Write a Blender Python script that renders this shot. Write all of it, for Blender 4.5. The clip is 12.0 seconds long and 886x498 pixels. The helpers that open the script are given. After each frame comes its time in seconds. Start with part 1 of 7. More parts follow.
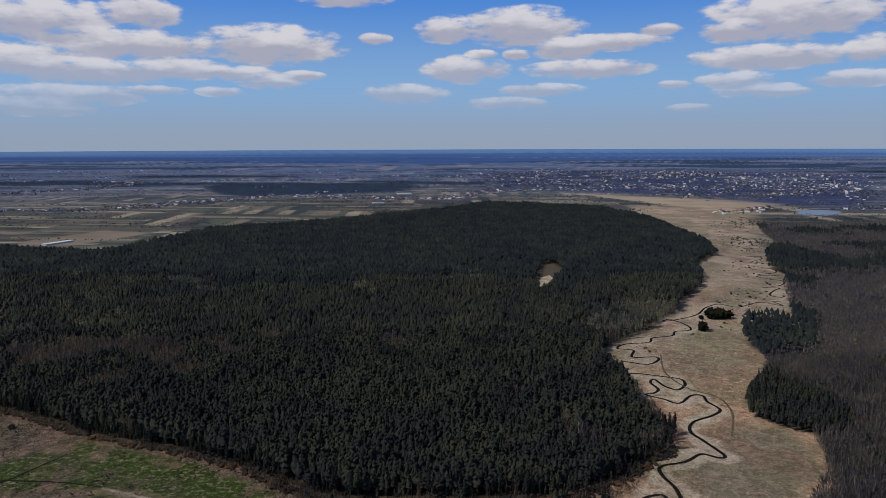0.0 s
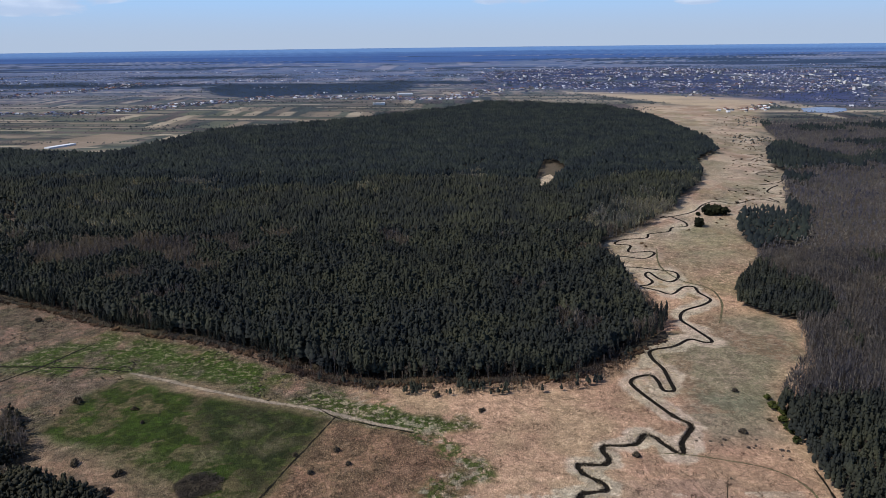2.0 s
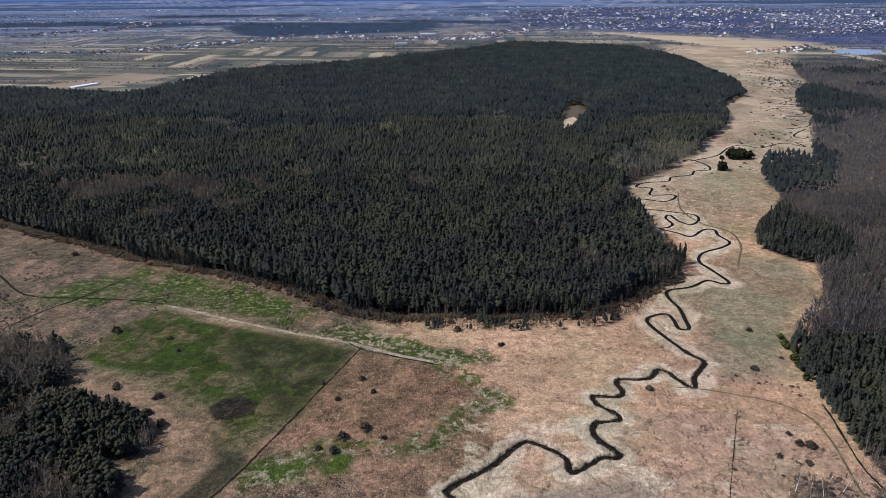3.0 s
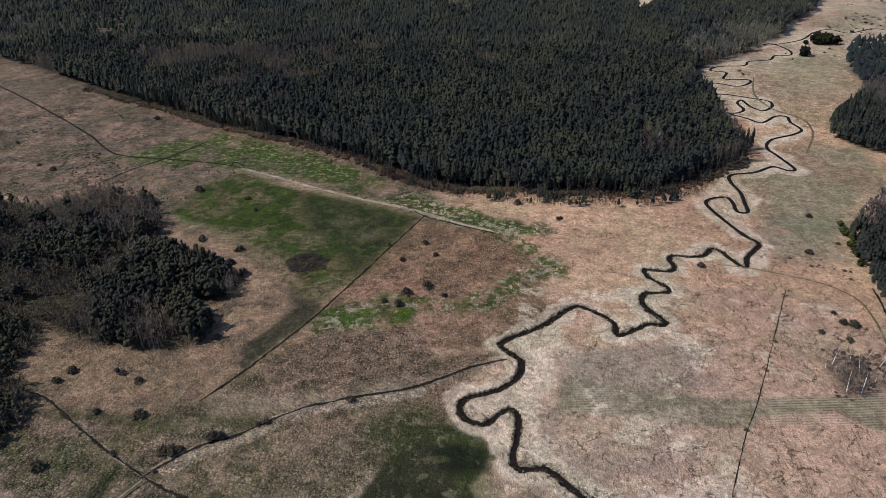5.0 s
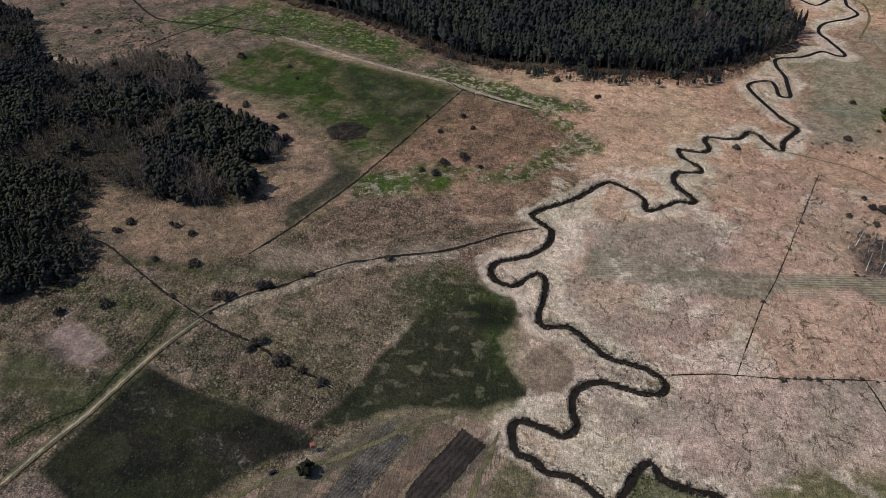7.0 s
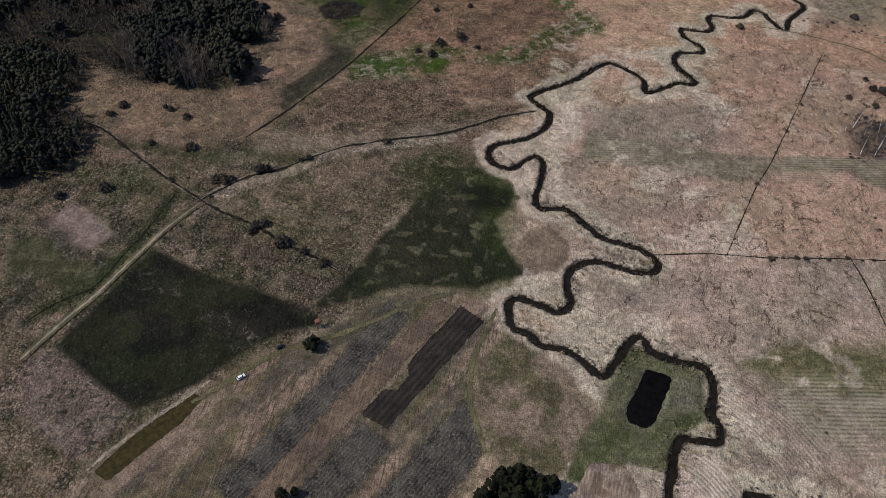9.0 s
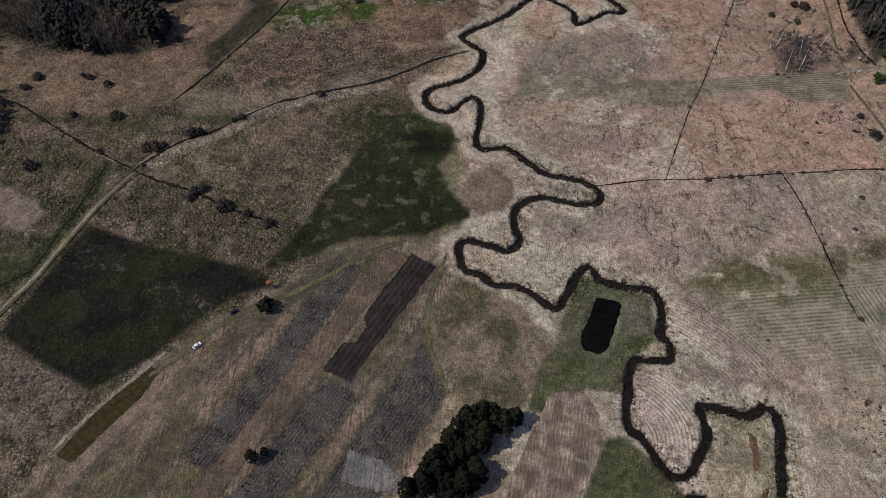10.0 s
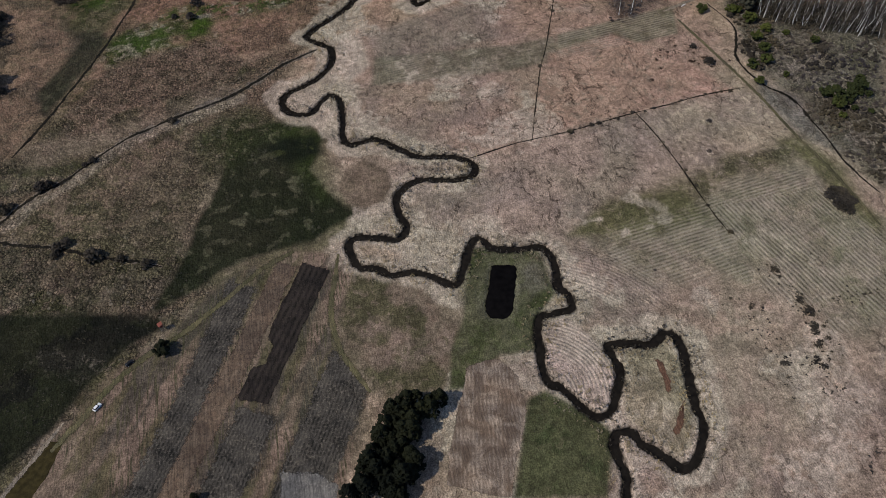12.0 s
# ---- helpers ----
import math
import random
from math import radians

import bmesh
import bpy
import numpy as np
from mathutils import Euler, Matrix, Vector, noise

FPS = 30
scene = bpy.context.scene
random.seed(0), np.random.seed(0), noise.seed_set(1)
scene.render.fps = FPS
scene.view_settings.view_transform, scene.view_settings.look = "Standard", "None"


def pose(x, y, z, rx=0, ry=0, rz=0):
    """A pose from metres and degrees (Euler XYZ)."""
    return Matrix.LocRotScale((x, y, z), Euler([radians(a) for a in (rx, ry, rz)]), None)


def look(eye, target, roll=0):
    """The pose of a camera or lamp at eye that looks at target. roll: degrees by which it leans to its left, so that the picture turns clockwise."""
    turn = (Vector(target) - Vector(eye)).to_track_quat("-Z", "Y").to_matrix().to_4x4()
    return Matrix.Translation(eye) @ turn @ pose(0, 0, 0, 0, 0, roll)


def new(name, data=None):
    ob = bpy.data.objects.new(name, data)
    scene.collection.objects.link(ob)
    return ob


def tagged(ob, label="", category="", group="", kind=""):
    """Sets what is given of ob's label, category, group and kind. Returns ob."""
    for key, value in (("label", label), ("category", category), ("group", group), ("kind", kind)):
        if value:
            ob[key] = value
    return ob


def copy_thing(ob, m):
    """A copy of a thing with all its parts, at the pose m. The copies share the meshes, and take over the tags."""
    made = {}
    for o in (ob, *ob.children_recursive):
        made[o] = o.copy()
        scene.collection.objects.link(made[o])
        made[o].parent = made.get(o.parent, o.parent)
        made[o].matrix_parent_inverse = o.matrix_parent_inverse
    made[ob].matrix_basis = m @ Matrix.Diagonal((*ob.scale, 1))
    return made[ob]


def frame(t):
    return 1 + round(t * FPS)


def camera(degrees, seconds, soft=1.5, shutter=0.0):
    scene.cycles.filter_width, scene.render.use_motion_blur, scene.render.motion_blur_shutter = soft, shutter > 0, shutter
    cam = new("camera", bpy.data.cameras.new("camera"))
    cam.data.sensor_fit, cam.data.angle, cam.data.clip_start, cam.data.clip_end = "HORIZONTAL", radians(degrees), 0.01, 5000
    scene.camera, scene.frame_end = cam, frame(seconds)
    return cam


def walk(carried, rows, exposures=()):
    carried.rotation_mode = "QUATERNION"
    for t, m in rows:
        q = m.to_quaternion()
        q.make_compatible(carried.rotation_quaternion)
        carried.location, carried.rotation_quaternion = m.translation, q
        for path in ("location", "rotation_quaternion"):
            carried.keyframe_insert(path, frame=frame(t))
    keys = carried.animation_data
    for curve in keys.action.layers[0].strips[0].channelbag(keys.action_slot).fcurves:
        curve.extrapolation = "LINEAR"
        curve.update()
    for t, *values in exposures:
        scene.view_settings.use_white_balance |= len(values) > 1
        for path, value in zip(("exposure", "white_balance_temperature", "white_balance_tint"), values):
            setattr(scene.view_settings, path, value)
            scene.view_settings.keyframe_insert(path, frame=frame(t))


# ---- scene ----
cam = camera(63.65, 12.0, soft=0.7)
PATH = [
    (0, (0.00, 0.00, 263.25), (-0.00, 98.95, 248.80), -0.21),
    (0.5, (-0.72, -4.33, 263.29), (-0.96, 94.41, 247.48), -0.37),
    (1, (-0.94, -9.37, 263.11), (-1.09, 88.79, 244.02), -0.56),
    (1.5, (-0.88, -15.52, 262.70), (-1.09, 81.54, 238.66), -0.65),
    (2, (-0.92, -22.35, 262.51), (-1.27, 73.72, 234.73), -0.69),
    (2.5, (-1.29, -29.24, 262.65), (-1.96, 65.64, 231.08), -0.73),
    (3, (-1.94, -36.22, 262.84), (-5.24, 57.32, 227.63), -0.63),
    (3.2, (-2.08, -38.90, 262.85), (-6.77, 53.97, 226.07), -0.53),
    (5, (-2.14, -61.21, 262.18), (-13.34, 24.90, 212.58), -0.42),
    (5.5, (-2.20, -66.80, 262.04), (-15.46, 17.01, 209.11), -0.28),
    (6, (-2.33, -71.99, 262.13), (-16.95, 9.36, 205.84), -0.15),
    (6.5, (-2.38, -76.91, 262.11), (-16.74, 2.16, 202.60), 0.01),
    (7, (-2.12, -81.32, 262.05), (-16.24, -4.64, 199.44), 0.12),
    (7.5, (-2.13, -84.49, 262.11), (-15.87, -10.35, 196.41), 0.26),
    (7.7, (-2.28, -85.25, 262.17), (-15.84, -12.18, 195.26), 0.37),
    (9.3, (-3.93, -86.60, 262.94), (-13.95, -21.79, 187.44), 0.84),
    (9.5, (-4.06, -86.74, 262.98), (-12.28, -22.79, 186.54), 0.67),
    (10, (-3.96, -86.98, 263.07), (-7.25, -25.40, 184.34), 0.30),
    (10.5, (-3.28, -87.48, 263.06), (-1.72, -26.72, 183.65), -0.21),
    (11, (-2.37, -87.74, 262.96), (3.75, -27.28, 183.54), -0.74),
    (11.5, (-2.16, -87.71, 263.09), (5.22, -27.41, 183.66), -0.89),
    (12, (-2.66, -87.29, 263.13), (8.74, -27.80, 183.56), -1.02),
]
EXPOSURES = [(0.0, -0.2), (0.8, -0.08), (1.5, 0.24), (2.5, 0.58), (3.2, 0.72), (5.0, 0.54), (7.0, 0.36), (9.5, 0.06), (10.5, -0.05), (12.0, -0.12)]
walk(cam, [(t, look(eye, target, roll)) for t, eye, target, roll in PATH], EXPOSURES)

# ---- light ----
SUN_AZ, SUN_EL = 259.0, 47.0          # degrees clockwise from +y, and above the horizon
sun_dir = Vector((math.sin(radians(SUN_AZ)) * math.cos(radians(SUN_EL)), math.cos(radians(SUN_AZ)) * math.cos(radians(SUN_EL)), math.sin(radians(SUN_EL))))
sun = new("sun", bpy.data.lights.new("sun", "SUN"))
sun.data.energy, sun.data.angle, sun.data.color = 3.4, radians(0.53), (1.0, 0.945, 0.86)
sun.matrix_world = look(sun_dir * 1000, (0, 0, 0))


class Nodes:
    """Small helper to write node trees as expressions."""

    def __init__(self, tree):
        self.tree = tree
        tree.nodes.clear()

    def add(self, kind):
        return self.tree.nodes.new(kind)

    def put(self, socket, value):
        if isinstance(value, bpy.types.NodeSocket):
            self.tree.links.new(value, socket)
        elif value is not None:
            socket.default_value = value

    def math(self, op, a, b=None, c=None, clamp=False):
        n = self.add("ShaderNodeMath")
        n.operation, n.use_clamp = op, clamp
        for s, v in zip(n.inputs, (a, b, c)):
            self.put(s, v)
        return n.outputs[0]

    def mix(self, f, a, b, blend="MIX"):
        n = self.add("ShaderNodeMix")
        n.data_type, n.blend_type = "RGBA", blend
        self.put(n.inputs[0], f)
        self.put(n.inputs[6], a if isinstance(a, bpy.types.NodeSocket) else (*a, 1)[:4])
        self.put(n.inputs[7], b if isinstance(b, bpy.types.NodeSocket) else (*b, 1)[:4])
        return n.outputs[2]

    def step(self, v, lo, hi, to0=0.0, to1=1.0):
        n = self.add("ShaderNodeMapRange")
        n.interpolation_type = "SMOOTHSTEP"
        for s, x in zip(n.inputs, (v, lo, hi, to0, to1)):
            self.put(s, x)
        return n.outputs[0]

    def noise(self, vec, scale, detail=4.0, rough=0.55, warp=0.0):
        n = self.add("ShaderNodeTexNoise")
        self.put(n.inputs["Vector"], vec)
        n.inputs["Scale"].default_value, n.inputs["Detail"].default_value = scale, detail
        n.inputs["Roughness"].default_value, n.inputs["Distortion"].default_value = rough, warp
        return n.outputs[0]

    def voronoi(self, vec, scale, feature="F1", out=0):
        n = self.add("ShaderNodeTexVoronoi")
        n.feature = feature
        self.put(n.inputs["Vector"], vec)
        n.inputs["Scale"].default_value = scale
        return n.outputs[out]

    def place(self):
        return self.add("ShaderNodeNewGeometry").outputs["Position"]

    def mapped(self, vec, turn=0.0, scale=(1, 1, 1)):
        n = self.add("ShaderNodeMapping")
        self.put(n.inputs["Vector"], vec)
        n.inputs["Rotation"].default_value, n.inputs["Scale"].default_value = (0, 0, radians(turn)), scale
        return n.outputs[0]


# Clouds as broken banks: azimuth and height in degrees of their middles, half width and half height.
CLOUDS_WEST = [
    (-28.5, 8.6, 5.2, 1.3), (-22.1, 9.4, 2.8, 1.0), (-23.3, 7.2, 6.5, 0.95), (-29.5, 5.9, 5.5, 0.95), (-26, 5.2, 6.2, 0.8), (-20, 5.6, 4.6, 0.7),
    (-13, 7.5, 5.5, 1.35), (-13.3, 4.8, 2.7, 0.5), (-10.8, 5.3, 1.7, 0.35), (-21.5, 4.0, 2.3, 0.35), (-17, 4.0, 1.8, 0.35), (-27, 3.6, 5.0, 0.75),
    (-29, 2.7, 4.0, 0.6), (-5.2, 8.1, 1.3, 0.4), (-7.5, 11.0, 3.6, 0.65), (-2.8, 4.0, 3.5, 0.65), (-15.5, 5.4, 3.0, 0.5),
]
CLOUDS_EAST = [
    (0.3, 8.8, 2.4, 0.95), (6.2, 8.9, 4.7, 1.35), (12, 7.6, 5.2, 0.6), (9.5, 7.2, 2.8, 0.7), (16.5, 8.4, 1.6, 0.4), (1.8, 5.8, 3.4, 0.95),
    (11.2, 5.7, 4.9, 0.65), (7.8, 4.2, 3.3, 0.45), (5.0, 3.2, 3.1, 0.45), (5.8, 6.9, 1.1, 0.4), (3.0, 6.9, 1.3, 0.35), (25.5, 8.9, 6.2, 1.55),
    (21.5, 8.0, 2.2, 0.75), (24, 6.1, 5.7, 0.8), (30.2, 6.3, 1.7, 0.9), (21.9, 4.6, 2.8, 0.55), (25.6, 3.7, 1.6, 0.3), (29.5, 4.4, 3.3, 0.55),
    (17.5, 4.4, 1.3, 0.3), (18.8, 2.7, 1.8, 0.25), (23.5, 3.8, 3.2, 0.5),
]
world = bpy.data.worlds.new("sky")
scene.world = world
world.use_nodes = True
w = Nodes(world.node_tree)
sky = w.add("ShaderNodeTexSky")
sky.sky_type, sky.sun_disc, sky.altitude = "NISHITA", False, 200.0
sky.sun_elevation, sky.sun_rotation = radians(SUN_EL), radians(SUN_AZ)
sky.air_density, sky.dust_density, sky.ozone_density = 1.0, 0.6, 2.0
way = w.add("ShaderNodeTexCoord").outputs["Generated"]
sep = w.add("ShaderNodeSeparateXYZ")
w.put(sep.inputs[0], way)
az = w.math("MULTIPLY", w.math("ARCTAN2", sep.outputs[0], sep.outputs[1]), 57.2958)
el = w.math("MULTIPLY", w.math("ARCSINE", sep.outputs[2]), 57.2958)
at = w.add("ShaderNodeCombineXYZ")
w.put(at.inputs[0], az), w.put(at.inputs[1], w.math("MULTIPLY", el, 2.6))
rough = w.noise(at.outputs[0], 0.46, 7.0, 0.56)
big = w.noise(at.outputs[0], 0.16, 3.0, 0.5)
total, lift = None, None
for a, e, hw, hh in CLOUDS_WEST + CLOUDS_EAST:
    dx = w.math("DIVIDE", w.math("SUBTRACT", az, a), hw * 1.15)
    dy = w.math("DIVIDE", w.math("SUBTRACT", el, e), hh * 1.3)
    v = w.math("MAXIMUM", w.math("SUBTRACT", 1.0, w.math("ADD", w.math("MULTIPLY", dx, dx), w.math("MULTIPLY", dy, dy))), 0.0)
    up = w.math("MULTIPLY", v, dy)
    total, lift = (v, up) if total is None else (w.math("MAXIMUM", total, v), w.math("ADD", lift, up))
# the sky above and behind goes on with the same scattered banks
wide = w.noise(w.mapped(way, 0, (1, 1, 2.2)), 2.6, 6.0, 0.6)
above = w.math("MULTIPLY", w.step(wide, 0.5, 0.68), w.step(el, 14.0, 20.0))
puff = w.math("ADD", w.math("MULTIPLY", total, 1.25), w.math("MULTIPLY", w.math("SUBTRACT", rough, 0.5), 3.1))
cover = w.math("MAXIMUM", w.math("MULTIPLY", w.step(puff, 0.02, 0.85), w.step(total, 0.0, 0.25)), above)
cover = w.math("MULTIPLY", cover, w.step(el, 1.4, 7.0, 0.25, 0.92))
tone = w.step(w.math("ADD", w.math("ADD", lift, w.math("MULTIPLY", w.math("SUBTRACT", rough, 0.5), 1.2)), w.math("MULTIPLY", w.math("SUBTRACT", big, 0.5), 0.6)), -0.25, 0.45)
cloud = w.mix(tone, (0.45, 0.45, 0.54), (0.78, 0.755, 0.79))
SKY_GAIN = 0.085
blue = w.mix(1.0, sky.outputs[0], (SKY_GAIN, SKY_GAIN, SKY_GAIN), "MULTIPLY")
haze = w.mix(w.step(el, 0.0, 5.0), (0.328, 0.405, 0.530), (0.26, 0.46, 0.75))
haze = w.mix(w.step(el, 3.5, 13.0), haze, (0.065, 0.25, 0.74))
blue = w.mix(w.step(el, 14.0, 30.0, 0.0, 1.0), haze, blue)
bg = w.add("ShaderNodeBackground")
w.put(bg.inputs[0], w.mix(cover, blue, cloud))
bg.inputs[1].default_value = 1.0
w.put(w.add("ShaderNodeOutputWorld").inputs[0], bg.outputs[0])
# ---- the plan, in steps ----
# Most outlines are pixel positions cast through the camera onto flat ground.
RIVER_FAR = [(412, 847), (392.5, 866.5), (355.5, 841.5), (338.5, 857.5), (315.5, 839), (292, 803), (262.5, 781), (243.5, 773), (255, 781), (264.5, 754.5), (261, 734.5), (244, 729.5), (235, 713), (212.5, 704), (204.5, 688.5), (179, 682), (168, 667), (181.5, 661), (175, 639), (195.5, 639), (196, 629.5), (182, 616.5), (162, 624), (152.5, 595.5), (168.5, 590.5), (184, 583.5), (198.5, 575.5), (197.5, 561.5), (187.5, 549.5), (180, 558.5), (176.5, 575.5), (171, 567.5), (172.5, 551), (166, 542), (159, 539), (169.5, 529), (179, 519.5), (193.5, 536), (202.5, 536), (201.5, 522.5), (205, 506.5), (195.5, 495), (177, 482.5)]
RIVER_MID = [(169, 465.5), (172.5, 450), (177.5, 427.5), (172, 424.5), (163.5, 429.5), (149.5, 418.5), (132.5, 412), (130, 399.5), (132.5, 385), (131.5, 369), (130.5, 357), (124.5, 357), (124.5, 369), (122, 376.5), (112.5, 373.5), (108, 367), (110, 356.5), (116, 340), (121, 328), (127, 319), (125, 312.5), (118, 302.5), (114.5, 291.5), (110, 296), (105, 307), (100.5, 309), (93, 300), (79, 299.5), (76, 295.5), (77.5, 286.5), (73.5, 282.5), (62, 282.5), (63, 275.5), (70.5, 267.5), (70.5, 262), (60.5, 260.5), (57, 254.5), (58.5, 247), (65.5, 237), (64, 233.5), (57.5, 233.5), (45.5, 224), (42.5, 225), (42, 233), (34.5, 240.5), (26, 244.5), (19, 239), (9.5, 227)]
RIVER_BEND = [(-8.5, 212), (-5, 205), (0, 200), (-0.5, 190), (-6, 182), (-13, 177.5), (-20.5, 173.5), (-23, 167), (-19, 161), (-12.5, 159.5), (-7.5, 165.5), (-3.5, 169), (0, 166), (0, 153.5), (-1, 143.5), (1.5, 138.5), (11, 139.5), (19, 132.5), (26, 126.5), (35.5, 124.5), (42.5, 121.5), (45.5, 117.5), (44, 113), (38, 112), (31.5, 113), (23.5, 114.5), (16.5, 111), (13.5, 105), (14, 99), (15.5, 93.5), (12, 88.5), (7, 90), (0.5, 92), (-4.5, 91.5), (-5.5, 87), (-3, 80)]
RIVER_NEAR = [(1.5, 78.5), (7.5, 74), (14.5, 74), (19, 71.5), (23.5, 68), (27.5, 65.5), (30.5, 70.5), (34, 78), (39, 83.5), (42.5, 78.5), (49, 76), (58.5, 75), (61.5, 70.5), (61, 63), (60, 57.5), (62.5, 54), (62, 49), (58.5, 48.5), (51, 48), (48.5, 42), (47, 34.5), (46.5, 26.5), (50.5, 22.5), (53, 17.5), (56.5, 12.5), (61.5, 12.5), (65, 17), (69, 25), (68.5, 30.5), (68, 33.5), (75, 33), (82, 31.5), (87.5, 34.5), (89.5, 33.5), (90.5, 28), (89, 19.5), (87, 11), (86.5, 3.5), (83, -3), (76.5, -8), (72.5, -4), (67.5, 1), (65, 5.5), (61, 5.5), (59, 1), (59.5, -5), (58, -11)]
DITCH_E = [(42.5, 121), (52.5, 123), (62, 125), (70.5, 126), (86.5, 127.5), (99, 129.5), (115, 132), (131.5, 134), (144.5, 136), (165, 137)]
DITCH_N = [(70.5, 126), (77.5, 145), (86, 167), (96, 189), (128.5, 270.5)]
DITCH_SE = [(115, 132), (117.5, 122.5), (119, 114.5), (120, 106.5), (121, 97.5), (122, 87), (123, 77), (124.5, 67.5)]
DITCH_W = [(-6, 200), (-23.5, 191), (-41.5, 178), (-66.5, 168), (-86.5, 158.5), (-105.5, 142), (-117, 135), (-126, 125), (-130.5, 119)]
DITCH_NW = [(-130.5, 119), (-151.5, 130), (-170, 141), (-189.5, 153), (-203, 156.5)]
HEDGE = [(-130.5, 119), (-117.5, 113.5), (-104, 109), (-90.5, 102.5), (-78.5, 98), (-68.5, 93.5)]
TRACK_W = [(-130, 117.5), (-137.5, 101), (-144, 79.5), (-147.5, 67.5), (-151.5, 57.5), (-155, 48), (-158, 38.5)]
DITCH_TW = [(-141.5, 120.5), (-144, 98.5), (-147, 84), (-149.5, 71), (-158.5, 62), (-164.5, 53)]
DITCH_GF = [(-61, 331.5), (-78, 279.5), (-95.5, 227), (-106, 201), (-117, 176.5), (-127, 158.5)]
TRACK_GF = [(-197, 387), (-175.5, 378.5), (-150, 367), (-126.5, 357), (-103.5, 348.5), (-86, 343), (-68.5, 337), (-41, 323.5), (-18.5, 315)]
TRACK_N1 = [(-529, 571), (-452, 520), (-382, 470), (-337.5, 436), (-297, 402), (-258, 397), (-226.5, 394.5), (-198, 388.5)]
TRACK_N2 = [(-282.5, 350), (-270.5, 377.5), (-256, 399.5), (-248.5, 416.5), (-240.5, 433.5)]
STREAM_E = [(174, 195.5), (178, 175), (169.5, 154.5), (172.5, 137), (179.5, 126.5), (181.5, 107.5), (182, 88.5), (186, 72.5)]
PATH_E = [(156, 186.5), (161.5, 162), (167.5, 132.5), (171, 106.5), (175, 84), (177.5, 59)]
GREEN_FIELD = [(-211, 356), (-195.5, 382.5), (-147.5, 359), (-106, 345), (-62.5, 329.5), (-75, 286.5), (-87.5, 254), (-98, 235), (-113.5, 247), (-129.5, 267.5), (-153.5, 285.5), (-180, 299), (-218, 313.5)]
GREEN_STRIP = [(-307.5, 390), (-290, 399.5), (-257.5, 444), (-200, 434), (-143.5, 405), (-97, 383.5), (-104.5, 352), (-144.5, 371), (-193.5, 387), (-228.5, 382.5), (-267.5, 386)]
REED_OVAL = [(-127, 267.5), (-124, 276.5), (-113.5, 279.5), (-104.5, 273), (-105, 264.5), (-113, 259.5), (-121.5, 259.5)]
WET_GREEN = [(-45.7, 155.2), (-29.7, 158.2), (-14.1, 154.1), (-7.7, 146.0), (-11.1, 136.7), (-15.5, 128.3), (-12.1, 117.4), (-2.8, 105.7), (4.3, 103.2), (-9.9, 98.8), (-18.9, 94.0), (-30.8, 94.9), (-41.7, 90.4), (-55.3, 82.4), (-69.0, 75.9), (-71.2, 77.8), (-64.0, 91.7), (-58.5, 108.7), (-50.9, 126.2), (-47.5, 141.1)]
VIVID1 = [(-24, 155.5), (-5.5, 146.5), (-4.5, 129), (-11.5, 110.5), (-21.5, 130), (-28.5, 150)]
TANCIRC = [(5.5, 129.5), (13, 122.5), (13.5, 113.5), (9.5, 107), (2, 104.5), (-4, 109), (-6, 117.5), (-2.5, 125.5)]
FARM = [(-109.5, 23), (-96.5, 38.5), (-82, 56), (-67, 64.5), (-47.5, 84), (-28, 91.5), (-9.5, 86.5), (-5.5, 78), (-14.5, 57.5), (-7, 34), (-10, 22), (-19, 3.5), (-35, -45), (-138, -45), (-116, 6)]
POND = [(40.5, 71), (44.5, 70.5), (48.5, 68.5), (45, 58), (42.5, 52), (40, 50), (35, 51.5), (34.5, 55), (37.5, 63)]
CANAL = [(-98.5, 37), (-94.5, 36), (-97.5, 27), (-104.5, 15.5), (-111, 5.5), (-116, 7.5), (-111, 18), (-105, 28.5)]
PONDGREEN = [(34.5, 79.5), (42.5, 79), (58, 73), (58.5, 55.5), (51, 49), (46, 36.5), (34, 37), (23.5, 27.5), (17, 29), (20.5, 42), (27, 53)]
LOWGREEN = [(39.5, 21.5), (45, 23), (57.5, 11), (60.5, 5.5), (52.5, -11), (27.5, -6)]
HAY_PALE = [(35.3, 37.0), (43.6, 35.1), (42.5, 29.5), (38.5, 31.5)]
HAY_STRIP = [(16.2, 21), (17.6, 24.2), (20.5, 28.6), (22.2, 28.4), (18.8, 21.8)]
HAYFIELD = [(24.6, 36), (34.2, 36), (38.1, 29), (38, 18.2), (34.2, 10), (30.3, 2.3), (27, -6), (10.5, 1), (13.3, 10.7), (18.5, 22)]
PINK_PENIN = [(52.5, 44.5), (58.5, 46.5), (63.5, 39), (66.5, 31), (67, 22.5), (62, 15), (57, 14.5), (51.5, 23.5), (48.5, 32)]
ISLE = [(73, 31), (86.5, 31), (88, 23.5), (85.5, 9), (80.5, -2.5), (75.5, -4.5), (70, 3.5), (65.5, 9.5), (68.5, 20)]
RED1 = [(80.5, 27), (82.5, 24.5), (83, 18), (80, 13), (81, 19)]
RED2 = [(77, 3), (82, 9), (84, 11), (81.5, 5.5), (78, 1.5)]
MOW_E = [(78, 72), (90, 77), (112, 79), (123, 82), (136.5, 90), (164.5, 89.5), (176.5, 54), (160, 25), (139, 22.5), (127, 40), (118, 50), (99, 51), (84, 60)]
GRASS_E = [(69, 79.5), (94, 90.5), (120, 96), (141, 97.5), (164.5, 98.5), (167, 86), (136, 87), (110.5, 78.5), (83, 71.5)]
RED_E = [(92, 175.5), (123, 183), (145.5, 161.5), (159.5, 136), (144.5, 136), (115, 132), (75.5, 129), (74.5, 141)]
